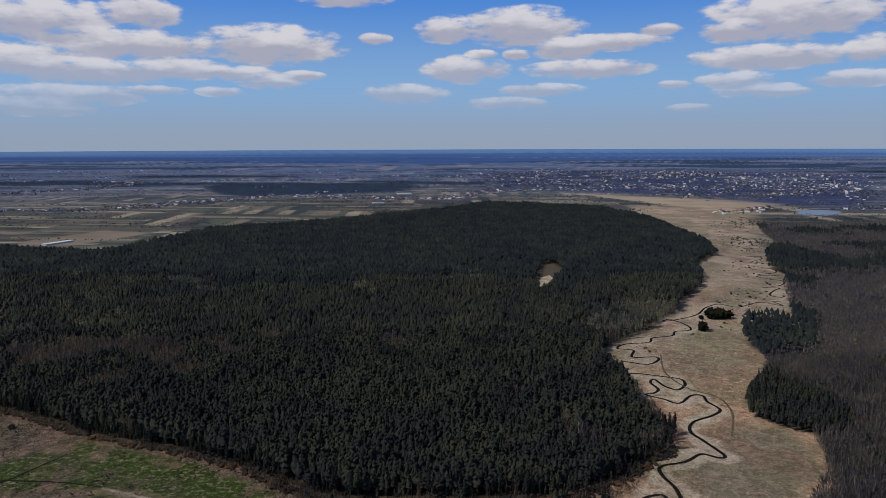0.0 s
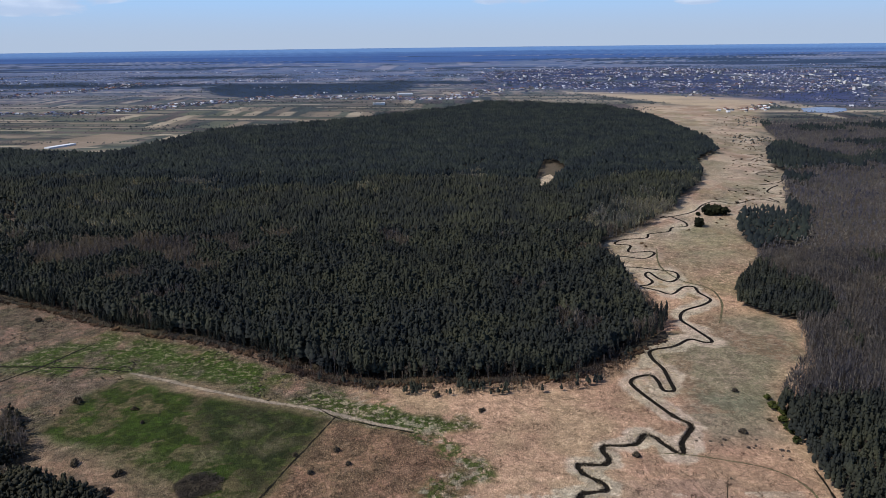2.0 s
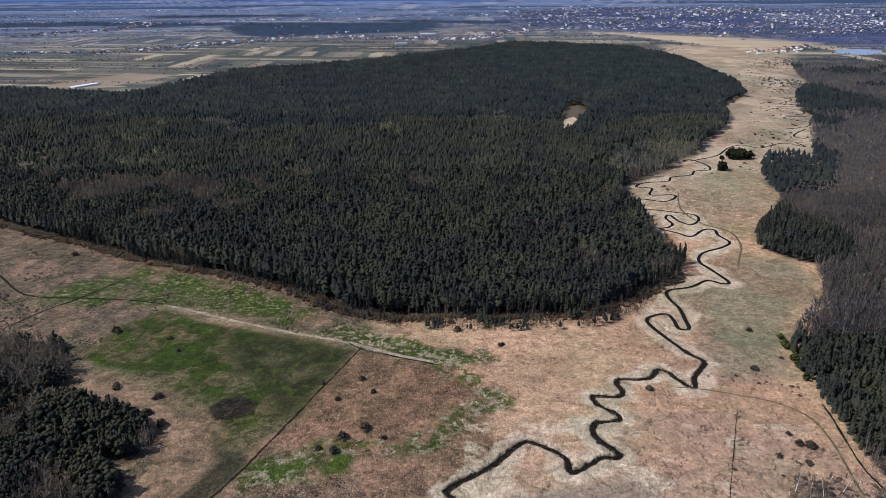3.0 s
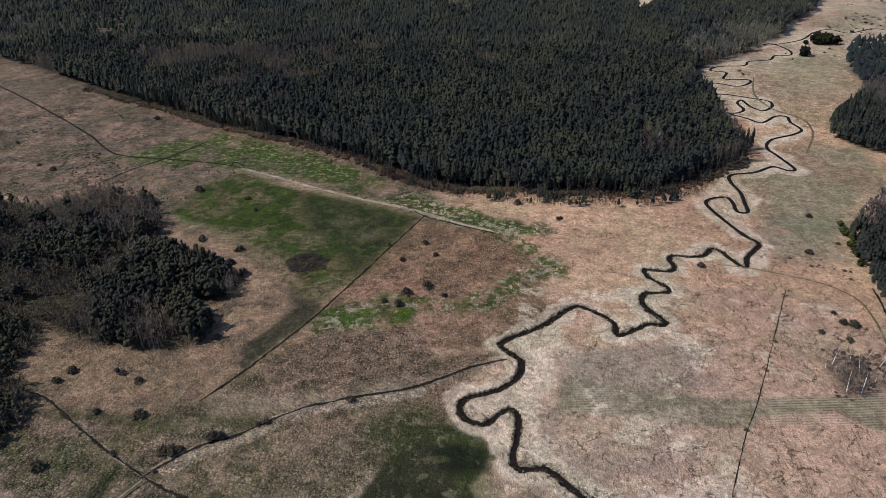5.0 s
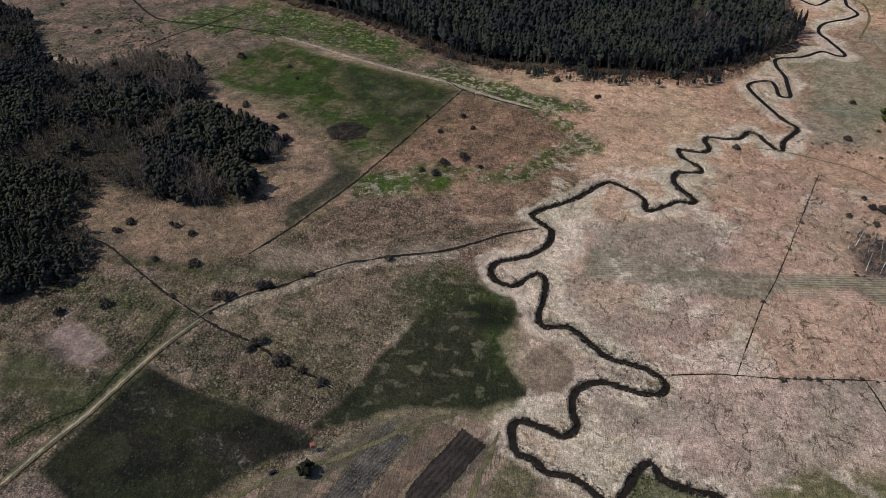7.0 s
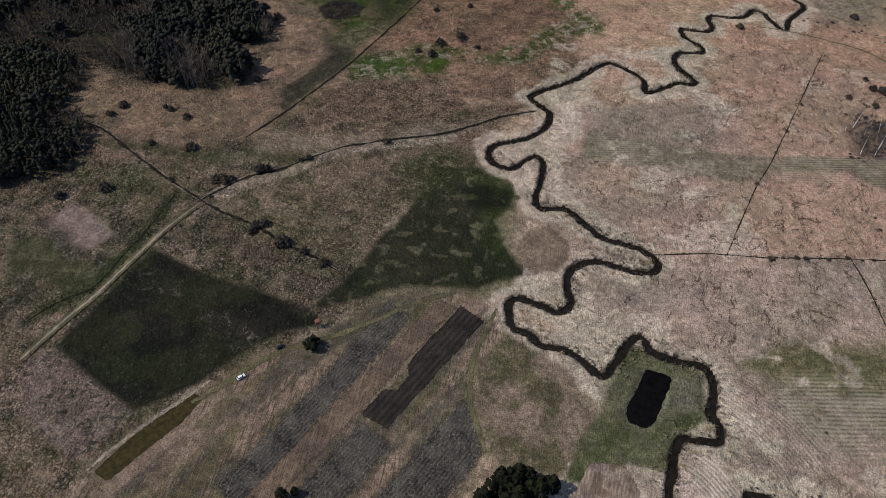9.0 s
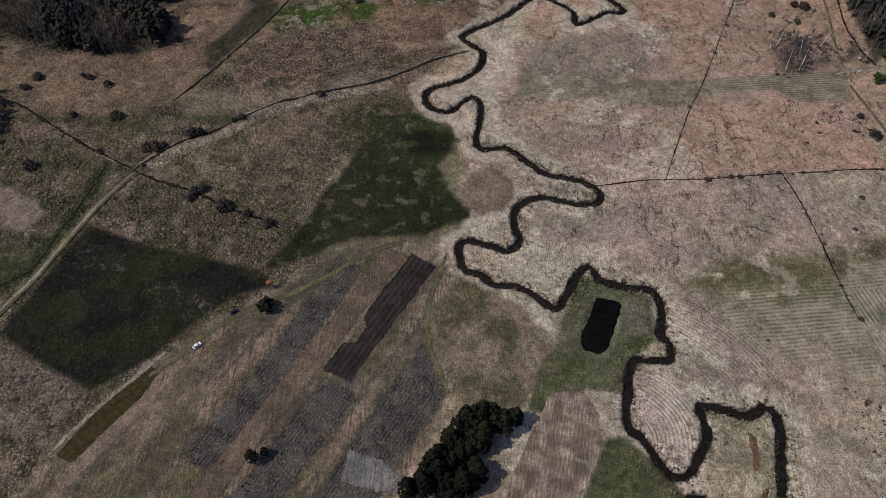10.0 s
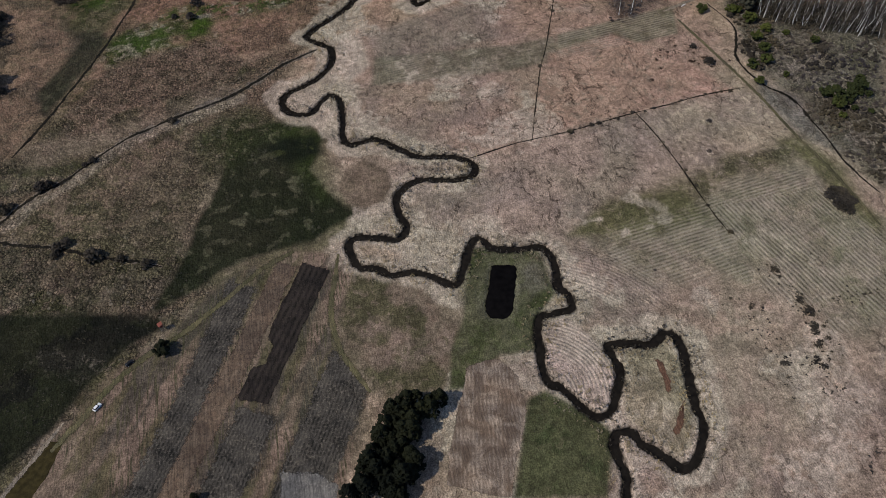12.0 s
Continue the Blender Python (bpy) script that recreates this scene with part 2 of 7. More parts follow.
STRIPE_E1 = [(99.5, 187.5), (158, 197), (152, 176.5), (94.5, 171)]
FOREST = [(-407, 549), (-350.5, 519.5), (-307.5, 501), (-252, 469), (-220.5, 455), (-163.5, 434), (-118, 410), (-82.5, 382), (-45.5, 370), (-14, 372), (17.5, 371), (45.5, 373), (73.5, 376), (97.5, 391.5), (120.5, 412), (147.5, 436.5), (156.5, 457.5), (157, 486), (156.5, 525), (156.5, 554), (153, 590.5), (151, 629.5), (158, 665), (189.5, 702), (233.5, 757.5), (272, 812), (297.5, 875), (353.5, 961.5), (392.5, 1061.5), (405, 1137.5), (468, 1241.5)]
FOREST_BACK = [(477, 1231.5), (514, 1363), (527, 1588.5), (540.5, 1883), (473.5, 2185), (303, 2285.5), (131.5, 2348), (-11.5, 2096), (-188, 1894.5), (-314.5, 1763.5), (-520, 1654), (-585, 1383), (-616.5, 1276.5), (-739.5, 1311), (-914.5, 1365.5)]
WOOD_E = [(169, 216.5), (168.5, 227), (169, 242.5), (168.5, 256), (170, 274), (173, 290), (173.5, 306.5), (178.5, 328), (187, 348), (202, 365), (223.5, 391), (236, 422), (248, 458), (233.5, 471.5), (220, 490), (232.5, 529), (285, 602), (290.5, 629), (298, 690), (328, 761.5), (372.5, 793.5), (381.5, 756), (416, 840.5), (470, 971), (506, 1035), (512.5, 1107.5), (563.5, 1238), (647.5, 1375.5), (702, 1566.5), (748.5, 1693)]
WOOD_W1 = [(-293, 314), (-273.5, 335), (-236, 330.5), (-210.5, 301.5), (-211, 286.5), (-221.5, 272), (-244.5, 269.5), (-280, 280.5)]
WOOD_W2 = [(-211.5, 272.5), (-185, 267), (-163.5, 258.5), (-145.5, 249.5), (-143, 231), (-164, 226), (-144, 211), (-141.5, 197), (-152, 191.5), (-163.5, 186.5), (-183, 191.5), (-201.5, 198), (-223.5, 232), (-213, 249)]
CLUMP_S = [(-1, 27), (7.5, 29), (17, 29), (13.5, 23.5), (5, 20), (3, 14), (3.5, 7.5), (-2, 0), (-16, 3), (-11.5, 10.5), (-6, 17.5)]
GATE_THICKET = [(128, 217), (129, 193), (136, 190), (144, 199), (154, 202), (161, 201.5), (167, 203), (168, 214), (150, 221)]
GATE_WOOD = [(173, 199.5), (178, 205.5), (192, 208), (206, 208.5), (260, 206), (255, 235), (205, 240), (172, 222)]
ROAD_WOOD = [(185, 196), (205, 199.5), (255, 198), (250, 186), (196, 192), (188, 184)]
SCRUB_E = [(185, 195.5), (173.5, 159.5), (180.5, 128), (183.5, 91), (189.5, 75.5), (255.5, 180)]
BIRCH = [(189, 181), (203.5, 171.5), (217.5, 162), (238.5, 153), (254, 178), (195, 193)]
SANDPIT = [(127, 974.5), (144, 1035), (159.5, 1058), (162, 1034.5), (139, 966)]
CLEARING = [(158, 1145), (180, 1172.5), (193, 1091.5), (174.5, 1043.5), (143, 966), (122.5, 958.5), (134, 1021.5)]
LOGGED = [(-592.5, 846), (-578, 896.5), (-537.5, 878.5), (-470, 743.5), (-467, 683.5), (-484.5, 673)]
LAKE = [(1035, 2080), (985, 1965), (1045, 1935), (1110, 1985), (1150, 2060), (1110, 2105)]
BUSHES_M = [(294.5, 775.5), (310, 794.5), (314, 783), (275, 732), (369, 841), (383.5, 915.5), (406, 945), (394.5, 897), (542, 1335), (575.5, 1452.5), (622, 1476.5), (683, 1619), (599.5, 1533), (574, 1544), (642, 1391.5), (541.5, 1220), (434.5, 1084.5), (421, 1014.5)]
BUSH12 = [(-39, 245.5), (-99, 149), (-113.5, 140), (-123, 132.5), (-82.5, 99.5), (-73.5, 95.5), (-68, 59.5), (-77, 57.5), (171, 73), (168.5, 190), (154, 166), (156.5, 154.5), (179.5, 183.5), (175, 147), (134.5, 105.5), (141.5, 121), (163, 113), (168.5, 110.5), (96.5, 72.5), (93.5, 57.5)]
BUSH7 = [(-217.5, 141.5), (-209.5, 135.5), (-207, 140), (-201, 139), (-196.5, 133.5), (-190.5, 126.5), (-170, 118), (-185, 110.5), (-164.5, 147.5), (-146.5, 148), (-110.5, 140), (-125, 130), (-96, 150), (-66.5, 166), (-127.5, 121.5), (-143.5, 199), (-136.5, 199.5), (-157, 167), (-156, 278), (-181.5, 287), (-173.5, 340.5), (-145.5, 253.5), (-154, 263.5), (-188.5, 170), (-190.5, 163), (-166, 171), (-146.5, 127.5), (-46.5, 363), (-19.5, 361.5), (-11, 363), (10.5, 357), (25, 357.5), (19, 335.5), (-7, 353), (-76, 292.5), (-65.5, 277), (-48.5, 253), (-381, 413), (-339, 375.5), (-325, 370), (-164.5, 325.5)]
BUSH3 = [(-302, 475.5), (-210.5, 348.5), (-175, 340.5), (-167, 439.5), (-181, 285), (-157.5, 276), (-156, 263.5), (-145, 253.5), (-56, 296.5), (-48.5, 284), (-58, 246), (-67.5, 237.5), (-60, 235.5), (-44.5, 364), (-19, 364.5), (17.5, 334.5), (134, 235.5), (146.5, 244), (150.5, 242.5), (144.5, 230.5), (144.5, 251.5), (170, 321.5), (151, 309.5), (58, 243.5), (91, 289), (164.5, 354.5)]
HEDGE_B = [(-104, 109), (-101.5, 110.5), (-91.5, 102.5)]
DARK_FIELD = [(-137.5, 91.7), (-116.0, 84.6), (-103.1, 81.4), (-87.8, 78.7), (-71.7, 75.8), (-67, 69), (-77, 64.5), (-85.5, 57.2), (-90.9, 50.8), (-97.7, 40.6), (-105.5, 33.7), (-113.9, 27.8), (-135.1, 37.6), (-149.4, 45.9)]
PINK_W = [(-150, 44.5), (-131.5, 36.5), (-112.5, 27.5), (-122.5, 9.5), (-142.5, 17.5), (-157.5, 37)]
PINK_SQ = [(-183.2, 96.9), (-178.9, 108.4), (-161.3, 101.0), (-154.4, 95.0), (-159.6, 87.0), (-169.2, 88.0)]
WOOD_W_ALL = [(-419, 393.5), (-380.5, 378.5), (-333.5, 319), (-302, 316.5), (-280, 312), (-273.5, 335), (-235.5, 333), (-208, 298), (-213, 275.5), (-186.5, 270), (-145.5, 249.5), (-144, 229.5), (-164, 226), (-142, 209), (-141.5, 194.5), (-163.5, 186.5), (-194, 189.5), (-223, 204), (-212.5, 179), (-217.5, 162), (-232, 139)]
BIRCH_STAND = [(143, 738), (197, 819), (258, 899.5), (269, 849), (272, 812), (233.5, 757.5), (189.5, 702), (158, 691)]
GREEN_HOOK = [(-84.5, 221.5), (-68, 235.5), (-53.5, 239.5), (-33, 238), (-15.5, 249), (-3, 267), (15, 277.5), (5.5, 287.5), (-9, 310), (-29, 332), (-50, 349), (-75.5, 360)]
VIVID2 = [(-94, 225), (-82, 226.5), (-62, 239.5), (-48, 229.5), (-52, 222), (-67, 219), (-79, 217.5), (-92.5, 218.5)]
TRACK_C = [(-95, 42), (-101.5, 33), (-109.5, 22), (-114.5, 14), (-118, 7.5)]
FARM_PATH = [(-9.5, 86.5), (-12.5, 73), (-14.5, 62), (-13.5, 51), (-9.5, 40.5), (-6, 33)]
FARM_PATH2 = [(-97.5, 33.5), (-89, 43), (-81.5, 52), (-73, 59), (-63.5, 64), (-47.5, 75.5), (-36, 85), (-24.5, 91)]

VILLAGE_1 = [(-1335, 2154), (-1247, 2178), (-1018, 2203), (-920, 2409), (-753, 2621), (-582, 2786), (-312, 2685), (-11, 2610), (210, 3001), (414, 3148)]
VILLAGE_2 = [(-1793, 2923), (-1738, 3073), (-1610, 3420), (-1624, 3838)]
VILLAGE_3 = [(776, 2010), (864, 2050), (992, 2182)]
VILLAGE_4 = [(-1375, 3889), (-1103, 3995), (-772, 4034), (-490, 4283), (-314, 4603)]
VALLEY_MEADOW = [(444, 2957), (610, 2537), (716, 2242), (852, 2143), (1084, 2251), (1141, 2331), (999, 2526), (661, 2755)]
TOWN = [(279, 5144), (196, 3152), (424, 3227), (690, 2878), (953, 2456), (1264, 2086), (2611, 4395), (1949, 5003), (1295, 5466)]
DARK_WOOD = [(-1159, 3416), (-912, 2870), (-740, 2726), (-129, 3064), (-186, 3484), (-658, 3732), (-1134, 3784)]
YARD = [(-850, 1405), (-735, 1400), (-660, 1600), (-790, 1655), (-870, 1470)]
STRIPE_W = [(18, 189), (48, 187), (78, 184.5), (98, 187), (96, 170.3), (67.6, 168), (14, 171)]
GREY_TAN = [(14.7, 207.2), (43.6, 214.3), (74.6, 220.4), (76.7, 189.4), (17.0, 184.4)]
STREAKS_W = [[(-190.5, 95.5), (-185.0, 99.6), (-156.9, 86.2), (-165.3, 81.9)], [(-160.3, 87.4), (-152.1, 91.2), (-145.4, 81.7), (-154.4, 78.7)], [(-181.1, 69.9), (-173.4, 71.3), (-161.0, 62.6), (-167.3, 56.8), (-172.5, 58.1)],
             [(-136.3, 80.8), (-125.5, 80.3), (-116.0, 69.9), (-127.9, 71.2)], [(-108.4, 66.7), (-88.5, 65.9), (-83.5, 58.3), (-90.9, 53.8), (-103.7, 60.9)]]
OLIVE_W = [(-191.4, 83.8), (-181.9, 89.9), (-155.2, 79.8), (-149.7, 88.9), (-143.3, 87.4), (-152.4, 65.4), (-169.6, 72.0), (-181.1, 69.9)]
OLIVE_E = [(70, 79), (82, 86.5), (93.7, 89.9), (117.8, 93.1), (119.5, 86.4), (120.8, 74), (99.7, 70.5), (85.6, 72.5)]
OLIVE_PATH = [(164.5, 106.3), (173.4, 106.0), (179.3, 87.7), (180.9, 62.1), (175.2, 53.0), (172.3, 68.4), (168.6, 87.3)]
OLIVE_BAND = [(120.4, 90.9), (139.0, 99.9), (166.3, 103.8), (170.0, 95.7), (138.5, 90.1), (120.0, 78.6)]
BAND_DARK = [(-191.3, 147.1), (-164.8, 148.2), (-141.8, 147.4), (-122.3, 153.1), (-105.6, 152.4), (-96, 149), (-117.2, 143.5), (-132.5, 142.5), (-158.4, 142.7), (-181.6, 140.6)]
LIGHT_BAND = [(-123.7, 166.3), (-98.6, 165.5), (-72.2, 172.6), (-46.2, 184.3), (-38.0, 179.2), (-63.4, 169.4), (-90.6, 157), (-111.0, 149), (-125.1, 146)]
TAN_CROSS = [(-127.6, 121.6), (-118.7, 133.0), (-96.2, 146), (-69.3, 160), (-50, 165), (-56.0, 137.9), (-62, 114.4), (-68, 99.7), (-81.4, 99.5), (-105.0, 109.5)]
OLIVE_N = [(-57.7, 132), (-61, 152), (-48.7, 165.7), (-36, 174), (-30, 160), (-36, 145), (-45, 133)]
WET_NORTH = [(-56, 140), (-58, 152), (-46, 165), (-34, 168), (-22, 158), (-18, 150), (-34, 148), (-46, 136)]
HEATH_S = [(-128, 112), (-104, 105), (-80, 95), (-66, 88), (-62, 74), (-85, 80), (-110, 95)]
CROSS_DARK = [(-58, 152), (-72, 146), (-86, 122), (-80, 103), (-68, 100), (-60, 112), (-55, 138)]
MOSS_W = [(-199.3, 137.3), (-159.3, 133), (-161.7, 117), (-185.9, 116.2)]
DITCH_BAND = [(-118, 250), (-100, 246), (-95.5, 227.2), (-108.2, 192.6), (-116.5, 180), (-122, 196), (-113, 214.7), (-107, 230), (-120, 243)]
FIELD_FADE = [(-186, 300), (-150, 296), (-128, 272), (-104.3, 246), (-96, 232), (-115, 240), (-150, 275)]
RED_HEATH = [(-91.3, 211.2), (-48.3, 216.8), (-37.2, 198.2), (-42.9, 186.5), (-101.4, 173.5), (-110.8, 178.0)]
SPECKLED = [[(-76.8, 358.9), (-53.3, 346.7), (-34.0, 330.9), (9.3, 331.6), (16.2, 316.6), (-12.2, 309.8), (-39.3, 318.8), (-68.4, 332.0), (-92.7, 347.5)], [(-95.3, 226.5), (-74.4, 236.7), (-51.0, 234.3), (-46.7, 217.2), (-75.9, 214.5), (-90.6, 207.9), (-101.2, 205.9)],
            [(-13.3, 250.8), (2.2, 279.3), (15.3, 291.9), (19.6, 270.6), (-2.5, 253.3), (-22.8, 229.4), (-35.7, 227.4)]]
PALE_E = [(170.3, 140.2), (180.4, 127.4), (183.1, 108.9), (182.8, 95.6), (176.3, 100.3), (171.9, 114.2), (166.5, 127.3)]
FIELD_EAST = [(-146, 352), (-106, 343), (-64, 328.5), (-76, 286.5), (-90, 256), (-105, 285), (-133, 316)]
FIELD_PALE = [[(-134, 297), (-122, 303), (-111, 299), (-112, 290), (-124, 287)], [(-98, 300), (-84, 312), (-78, 305), (-90, 292)], [(-116, 318), (-104, 326), (-96, 318), (-108, 311)], [(-110, 248), (-92, 262), (-86, 252), (-100, 236)]]
POND_BARE = [(49, 70), (54, 72), (57, 66), (55, 58), (49, 55), (47, 60)]
PALE_GREY = [(-33.4, 14.7), (-24.2, 11.5), (-18.4, 7.1), (-20.3, 2.0), (-34.6, 5.0)]
VALLEY_PATH = [(203.9, 648.8), (191.4, 593.8), (196.9, 553.8), (213.2, 532.1), (212.8, 505.2), (204.1, 480.5), (194.0, 457.7)]
MEADOW_PATH = [(100, 292), (116, 290), (134.7, 284.3), (151.2, 277.0), (160.5, 265.5), (162, 251.8), (160.8, 235.4), (158, 215), (157, 200)]
FARM_ROAD = [(152, 193.5), (157.5, 195.5), (169.9, 199.4), (183.5, 201.8), (194.4, 203.6), (206, 204.5)]
STREAM_N = [(171.6, 277.3), (170.5, 263.0), (168, 243.5), (166.5, 227.9), (167.2, 218.2), (168.5, 208.6), (172.8, 197.5)]
VALLEY_SOFT = [[(136.6, 366.0), (165.0, 353.5), (184.9, 348.7), (175.1, 330.2), (150, 332), (134.5, 337.3)], [(227.4, 713.4), (268.3, 678.0), (308.7, 660.7), (303.6, 715.1), (258.6, 740.2)], [(192.7, 430.8), (232.3, 428.3), (227.3, 388.9), (207.7, 395.3)]]
THICKETS = [(139.6, 218.2), (148.7, 213.6), (155.8, 211.2), (130.2, 193.3), (138.8, 197.1), (165.8, 202.4), (164.2, 213.1), (132.3, 216.1), (150, 218), (129.8, 303.3), (140.5, 300.6), (151.0, 297.9), (162.0, 290.0)]
BROWN_SCRUB = [(150.6, 157.3), (156.4, 160.6), (158.6, 153.6), (128.8, 154.5), (140.7, 162.8), (152.4, 166.0)]
PALE_BEND = [(7.4, 209.6), (14.3, 202.9), (15.5, 184.6), (4.4, 173.8), (1.2, 185.6)]
DITCH_GF_E = [(-73.6, 341.3), (-61.1, 329.6), (-46.6, 323.3), (-15.6, 311.9)]
SHRUBS_SE = [(135.4, 32.7), (136.7, 29.8), (135.0, 35.6), (126.0, 15.6), (127.5, 13.3), (118.0, 16.3), (130.9, 46.7), (146.9, 49.9), (148.9, 33.7), (152.6, 33.4), (158.9, 32.7), (128.4, 3.6), (130.2, 5.0), (128.8, -16.6), (117.5, 33.9), (118.1, 30.1), (119.1, 26.8), (115.4, 9.7), (114.2, 41.2), (134.7, 17.7)]
GREEN_SCRUB = [(197.6, 165.6), (204.6, 124.4), (209.2, 125.9), (210.3, 121.4), (200.2, 115.0), (167.7, 188.1), (172.8, 148.0), (183.8, 185.8), (193.5, 112.0), (207.0, 158.1), (182.8, 157.5), (205.8, 112.0), (207, 123), (203, 122), (206, 127.5)]
LONE_BIRCHES = [(132.3, 216.1), (135.5, 208.5), (147.4, 218.4), (149.8, 207.9), (140.3, 201.3), (131.1, 194.8), (155.1, 216.8), (127.8, 210.0)]
WOOD_W_BACK = [(-200, 161), (-190, 137), (-197, 122), (-208, 112), (-430, 100), (-520, 300)]
FRONT_GREEN = [(-243.3, 468.2), (-154.5, 418.4), (-92.8, 380.1), (-93.0, 362.1), (-154.9, 392.2), (-245.4, 439.9)]
FRONT_GREEN2 = [(-79.5, 358.9), (-36.0, 340.8), (5.3, 321.7), (-4.1, 313.4), (-43.8, 319.5), (-71.3, 343.5)]

# ---- small tools ----
STEP = 1.35  # metres in one step of the plan, set by the length of the cars
EYE = 195.0  # height of the flight, in steps
FLAT, EDGE, SIGHT = 2000.0, 3560.0, 30000.0  # steps to where far land is drawn in and raised to fit the view, to its last edge, and to the true skyline


def mesh_data(name, verts, faces, mats, which=None, smooth=False, unit=None):
    """A mesh from arrays of corners, in steps of the plan, and of faces (all of one size)."""
    verts, faces = np.asarray(verts, np.float32) * (unit or STEP), np.asarray(faces, np.int32)
    me = bpy.data.meshes.new(name)
    n, k = faces.shape
    me.vertices.add(len(verts)), me.loops.add(n * k), me.polygons.add(n)
    me.vertices.foreach_set("co", verts.ravel())
    me.loops.foreach_set("vertex_index", faces.ravel())
    me.polygons.foreach_set("loop_start", np.arange(0, n * k, k, dtype=np.int32))
    if which is not None:
        me.polygons.foreach_set("material_index", np.asarray(which, np.int32))
    me.polygons.foreach_set("use_smooth", np.full(n, smooth))
    for m in mats:
        me.materials.append(m)
    me.update(calc_edges=True)
    return me


def thing(name, label, category, group="", at=(0, 0, 0), turn=0.0):
    """An empty at the base of a thing, which parents its parts."""
    ob = new(name)
    ob.matrix_basis = pose(at[0] * STEP, at[1] * STEP, at[2], 0, 0, turn)
    return tagged(ob, label, category, group)


def part(name, data, parent, label=""):
    """One mesh as a part under a thing or a part. data: a mesh, or (bmesh, material)."""
    if isinstance(data, tuple):
        bm, mat = data
        data = bpy.data.meshes.new(name)
        bm.to_mesh(data)
        bm.free()
        data.materials.append(mat)
    ob = new(name, data)
    ob.parent = parent
    return tagged(ob, label)


def squeeze(x, y):
    """Far land is drawn nearer and raised along the camera's sight lines, on a long gentle slope, so that the skyline
    fits: place, height and scale of a far place.
    """
    r = np.maximum(np.hypot(x, y), 1e-6)
    near = FLAT + (EDGE - FLAT) * (1 / FLAT - 1 / np.maximum(r, FLAT)) / (1 / FLAT - 1 / SIGHT)
    k = np.where(r > FLAT, near / r, 1.0)
    return x * k, y * k, EYE * (1 - k), k


def widen(x, y):
    """The far place that stands at a place of the slope."""
    r = np.maximum(np.hypot(x, y), 1e-6)
    far = 1 / (1 / FLAT - np.clip(r - FLAT, 0, EDGE - FLAT) / (EDGE - FLAT) * (1 / FLAT - 1 / SIGHT))
    k = np.where(r > FLAT, far / r, 1.0)
    return x * k, y * k, EYE * (1 - 1 / k)


def lattice(ix, iy, seed):
    h = (ix.astype(np.int64) * 374761393 + iy.astype(np.int64) * 668265263 + seed * 974634777) & 0x7FFFFFFF
    h = ((h ^ (h >> 13)) * 1274126177) & 0x7FFFFFFF
    return ((h ^ (h >> 16)) & 0xFFFF) / 65535.0


def vnoise(x, y, size, seed=0):
    """Smooth random values from 0 to 1 with lumps of that size."""
    x, y = np.asarray(x, float) / size, np.asarray(y, float) / size
    ix, iy = np.floor(x), np.floor(y)
    u, v = x - ix, y - iy
    u, v = u * u * (3 - 2 * u), v * v * (3 - 2 * v)
    a, b, c, d = lattice(ix, iy, seed), lattice(ix + 1, iy, seed), lattice(ix, iy + 1, seed), lattice(ix + 1, iy + 1, seed)
    return (a * (1 - u) + b * u) * (1 - v) + (c * (1 - u) + d * u) * v


def fbm(x, y, size, seed=0, octaves=4):
    total, weight, full = 0.0, 1.0, 0.0
    for k in range(octaves):
        total, full = total + weight * vnoise(x, y, size / 2**k, seed + 17 * k), full + weight
        weight *= 0.55
    return total / full


def smooth(lo, hi, v):
    t = np.clip((v - lo) / (hi - lo), 0, 1)
    return t * t * (3 - 2 * t)


def spline(points, step=1.5):
    """A smooth line through the points, at about even steps."""
    p = np.array(points, float)
    p = np.vstack([2 * p[0] - p[1], p, 2 * p[-1] - p[-2]])
    out = []
    for a, b, c, d in zip(p, p[1:], p[2:], p[3:]):
        n = max(1, int(np.hypot(*(c - b)) / step))
        t = np.linspace(0, 1, n, endpoint=False)[:, None]
        out.append(0.5 * (2 * b + (c - a) * t + (2 * a - 5 * b + 4 * c - d) * t**2 + (3 * b - a - 3 * c + d) * t**3))
    return np.vstack([*out, p[-2:-1]])


def inside(poly, x, y):
    poly, odd = np.array(poly, float), np.zeros(np.shape(x), bool)
    for (ax, ay), (bx, by) in zip(poly, np.roll(poly, -1, 0)):
        if ay != by:
            odd ^= ((ay > y) != (by > y)) & (x < (bx - ax) * (y - ay) / (by - ay) + ax)
    return odd


def line_distance(line, x, y, closed=False):
    line = np.array(line, float)
    best = np.full(np.shape(x), 1e9)
    ends = np.roll(line, -1, 0) if closed else line[1:]
    for a, b in zip(line, ends):
        d = b - a
        t = np.clip(((x - a[0]) * d[0] + (y - a[1]) * d[1]) / max(d @ d, 1e-9), 0, 1)
        best = np.minimum(best, np.hypot(x - a[0] - t * d[0], y - a[1] - t * d[1]))
    return best


def depth_in(poly, x, y):
    """Metres inside the outline; below zero outside."""
    return np.where(inside(poly, x, y), 1, -1) * line_distance(poly, x, y, True)


def near_line(line, x, y, reach):
    """Distance to a long fine line, by the nearest of its own points, for places within reach."""
    out = np.full(len(x), reach, float)
    for k in range(0, len(line) - 1, 24):
        some = line[k : k + 25]
        lo, hi = some.min(0) - reach, some.max(0) + reach
        pick = np.nonzero((x > lo[0]) & (x < hi[0]) & (y > lo[1]) & (y < hi[1]))[0]
        if len(pick):
            out[pick] = np.minimum(out[pick], line_distance(some, x[pick], y[pick]))
    return out


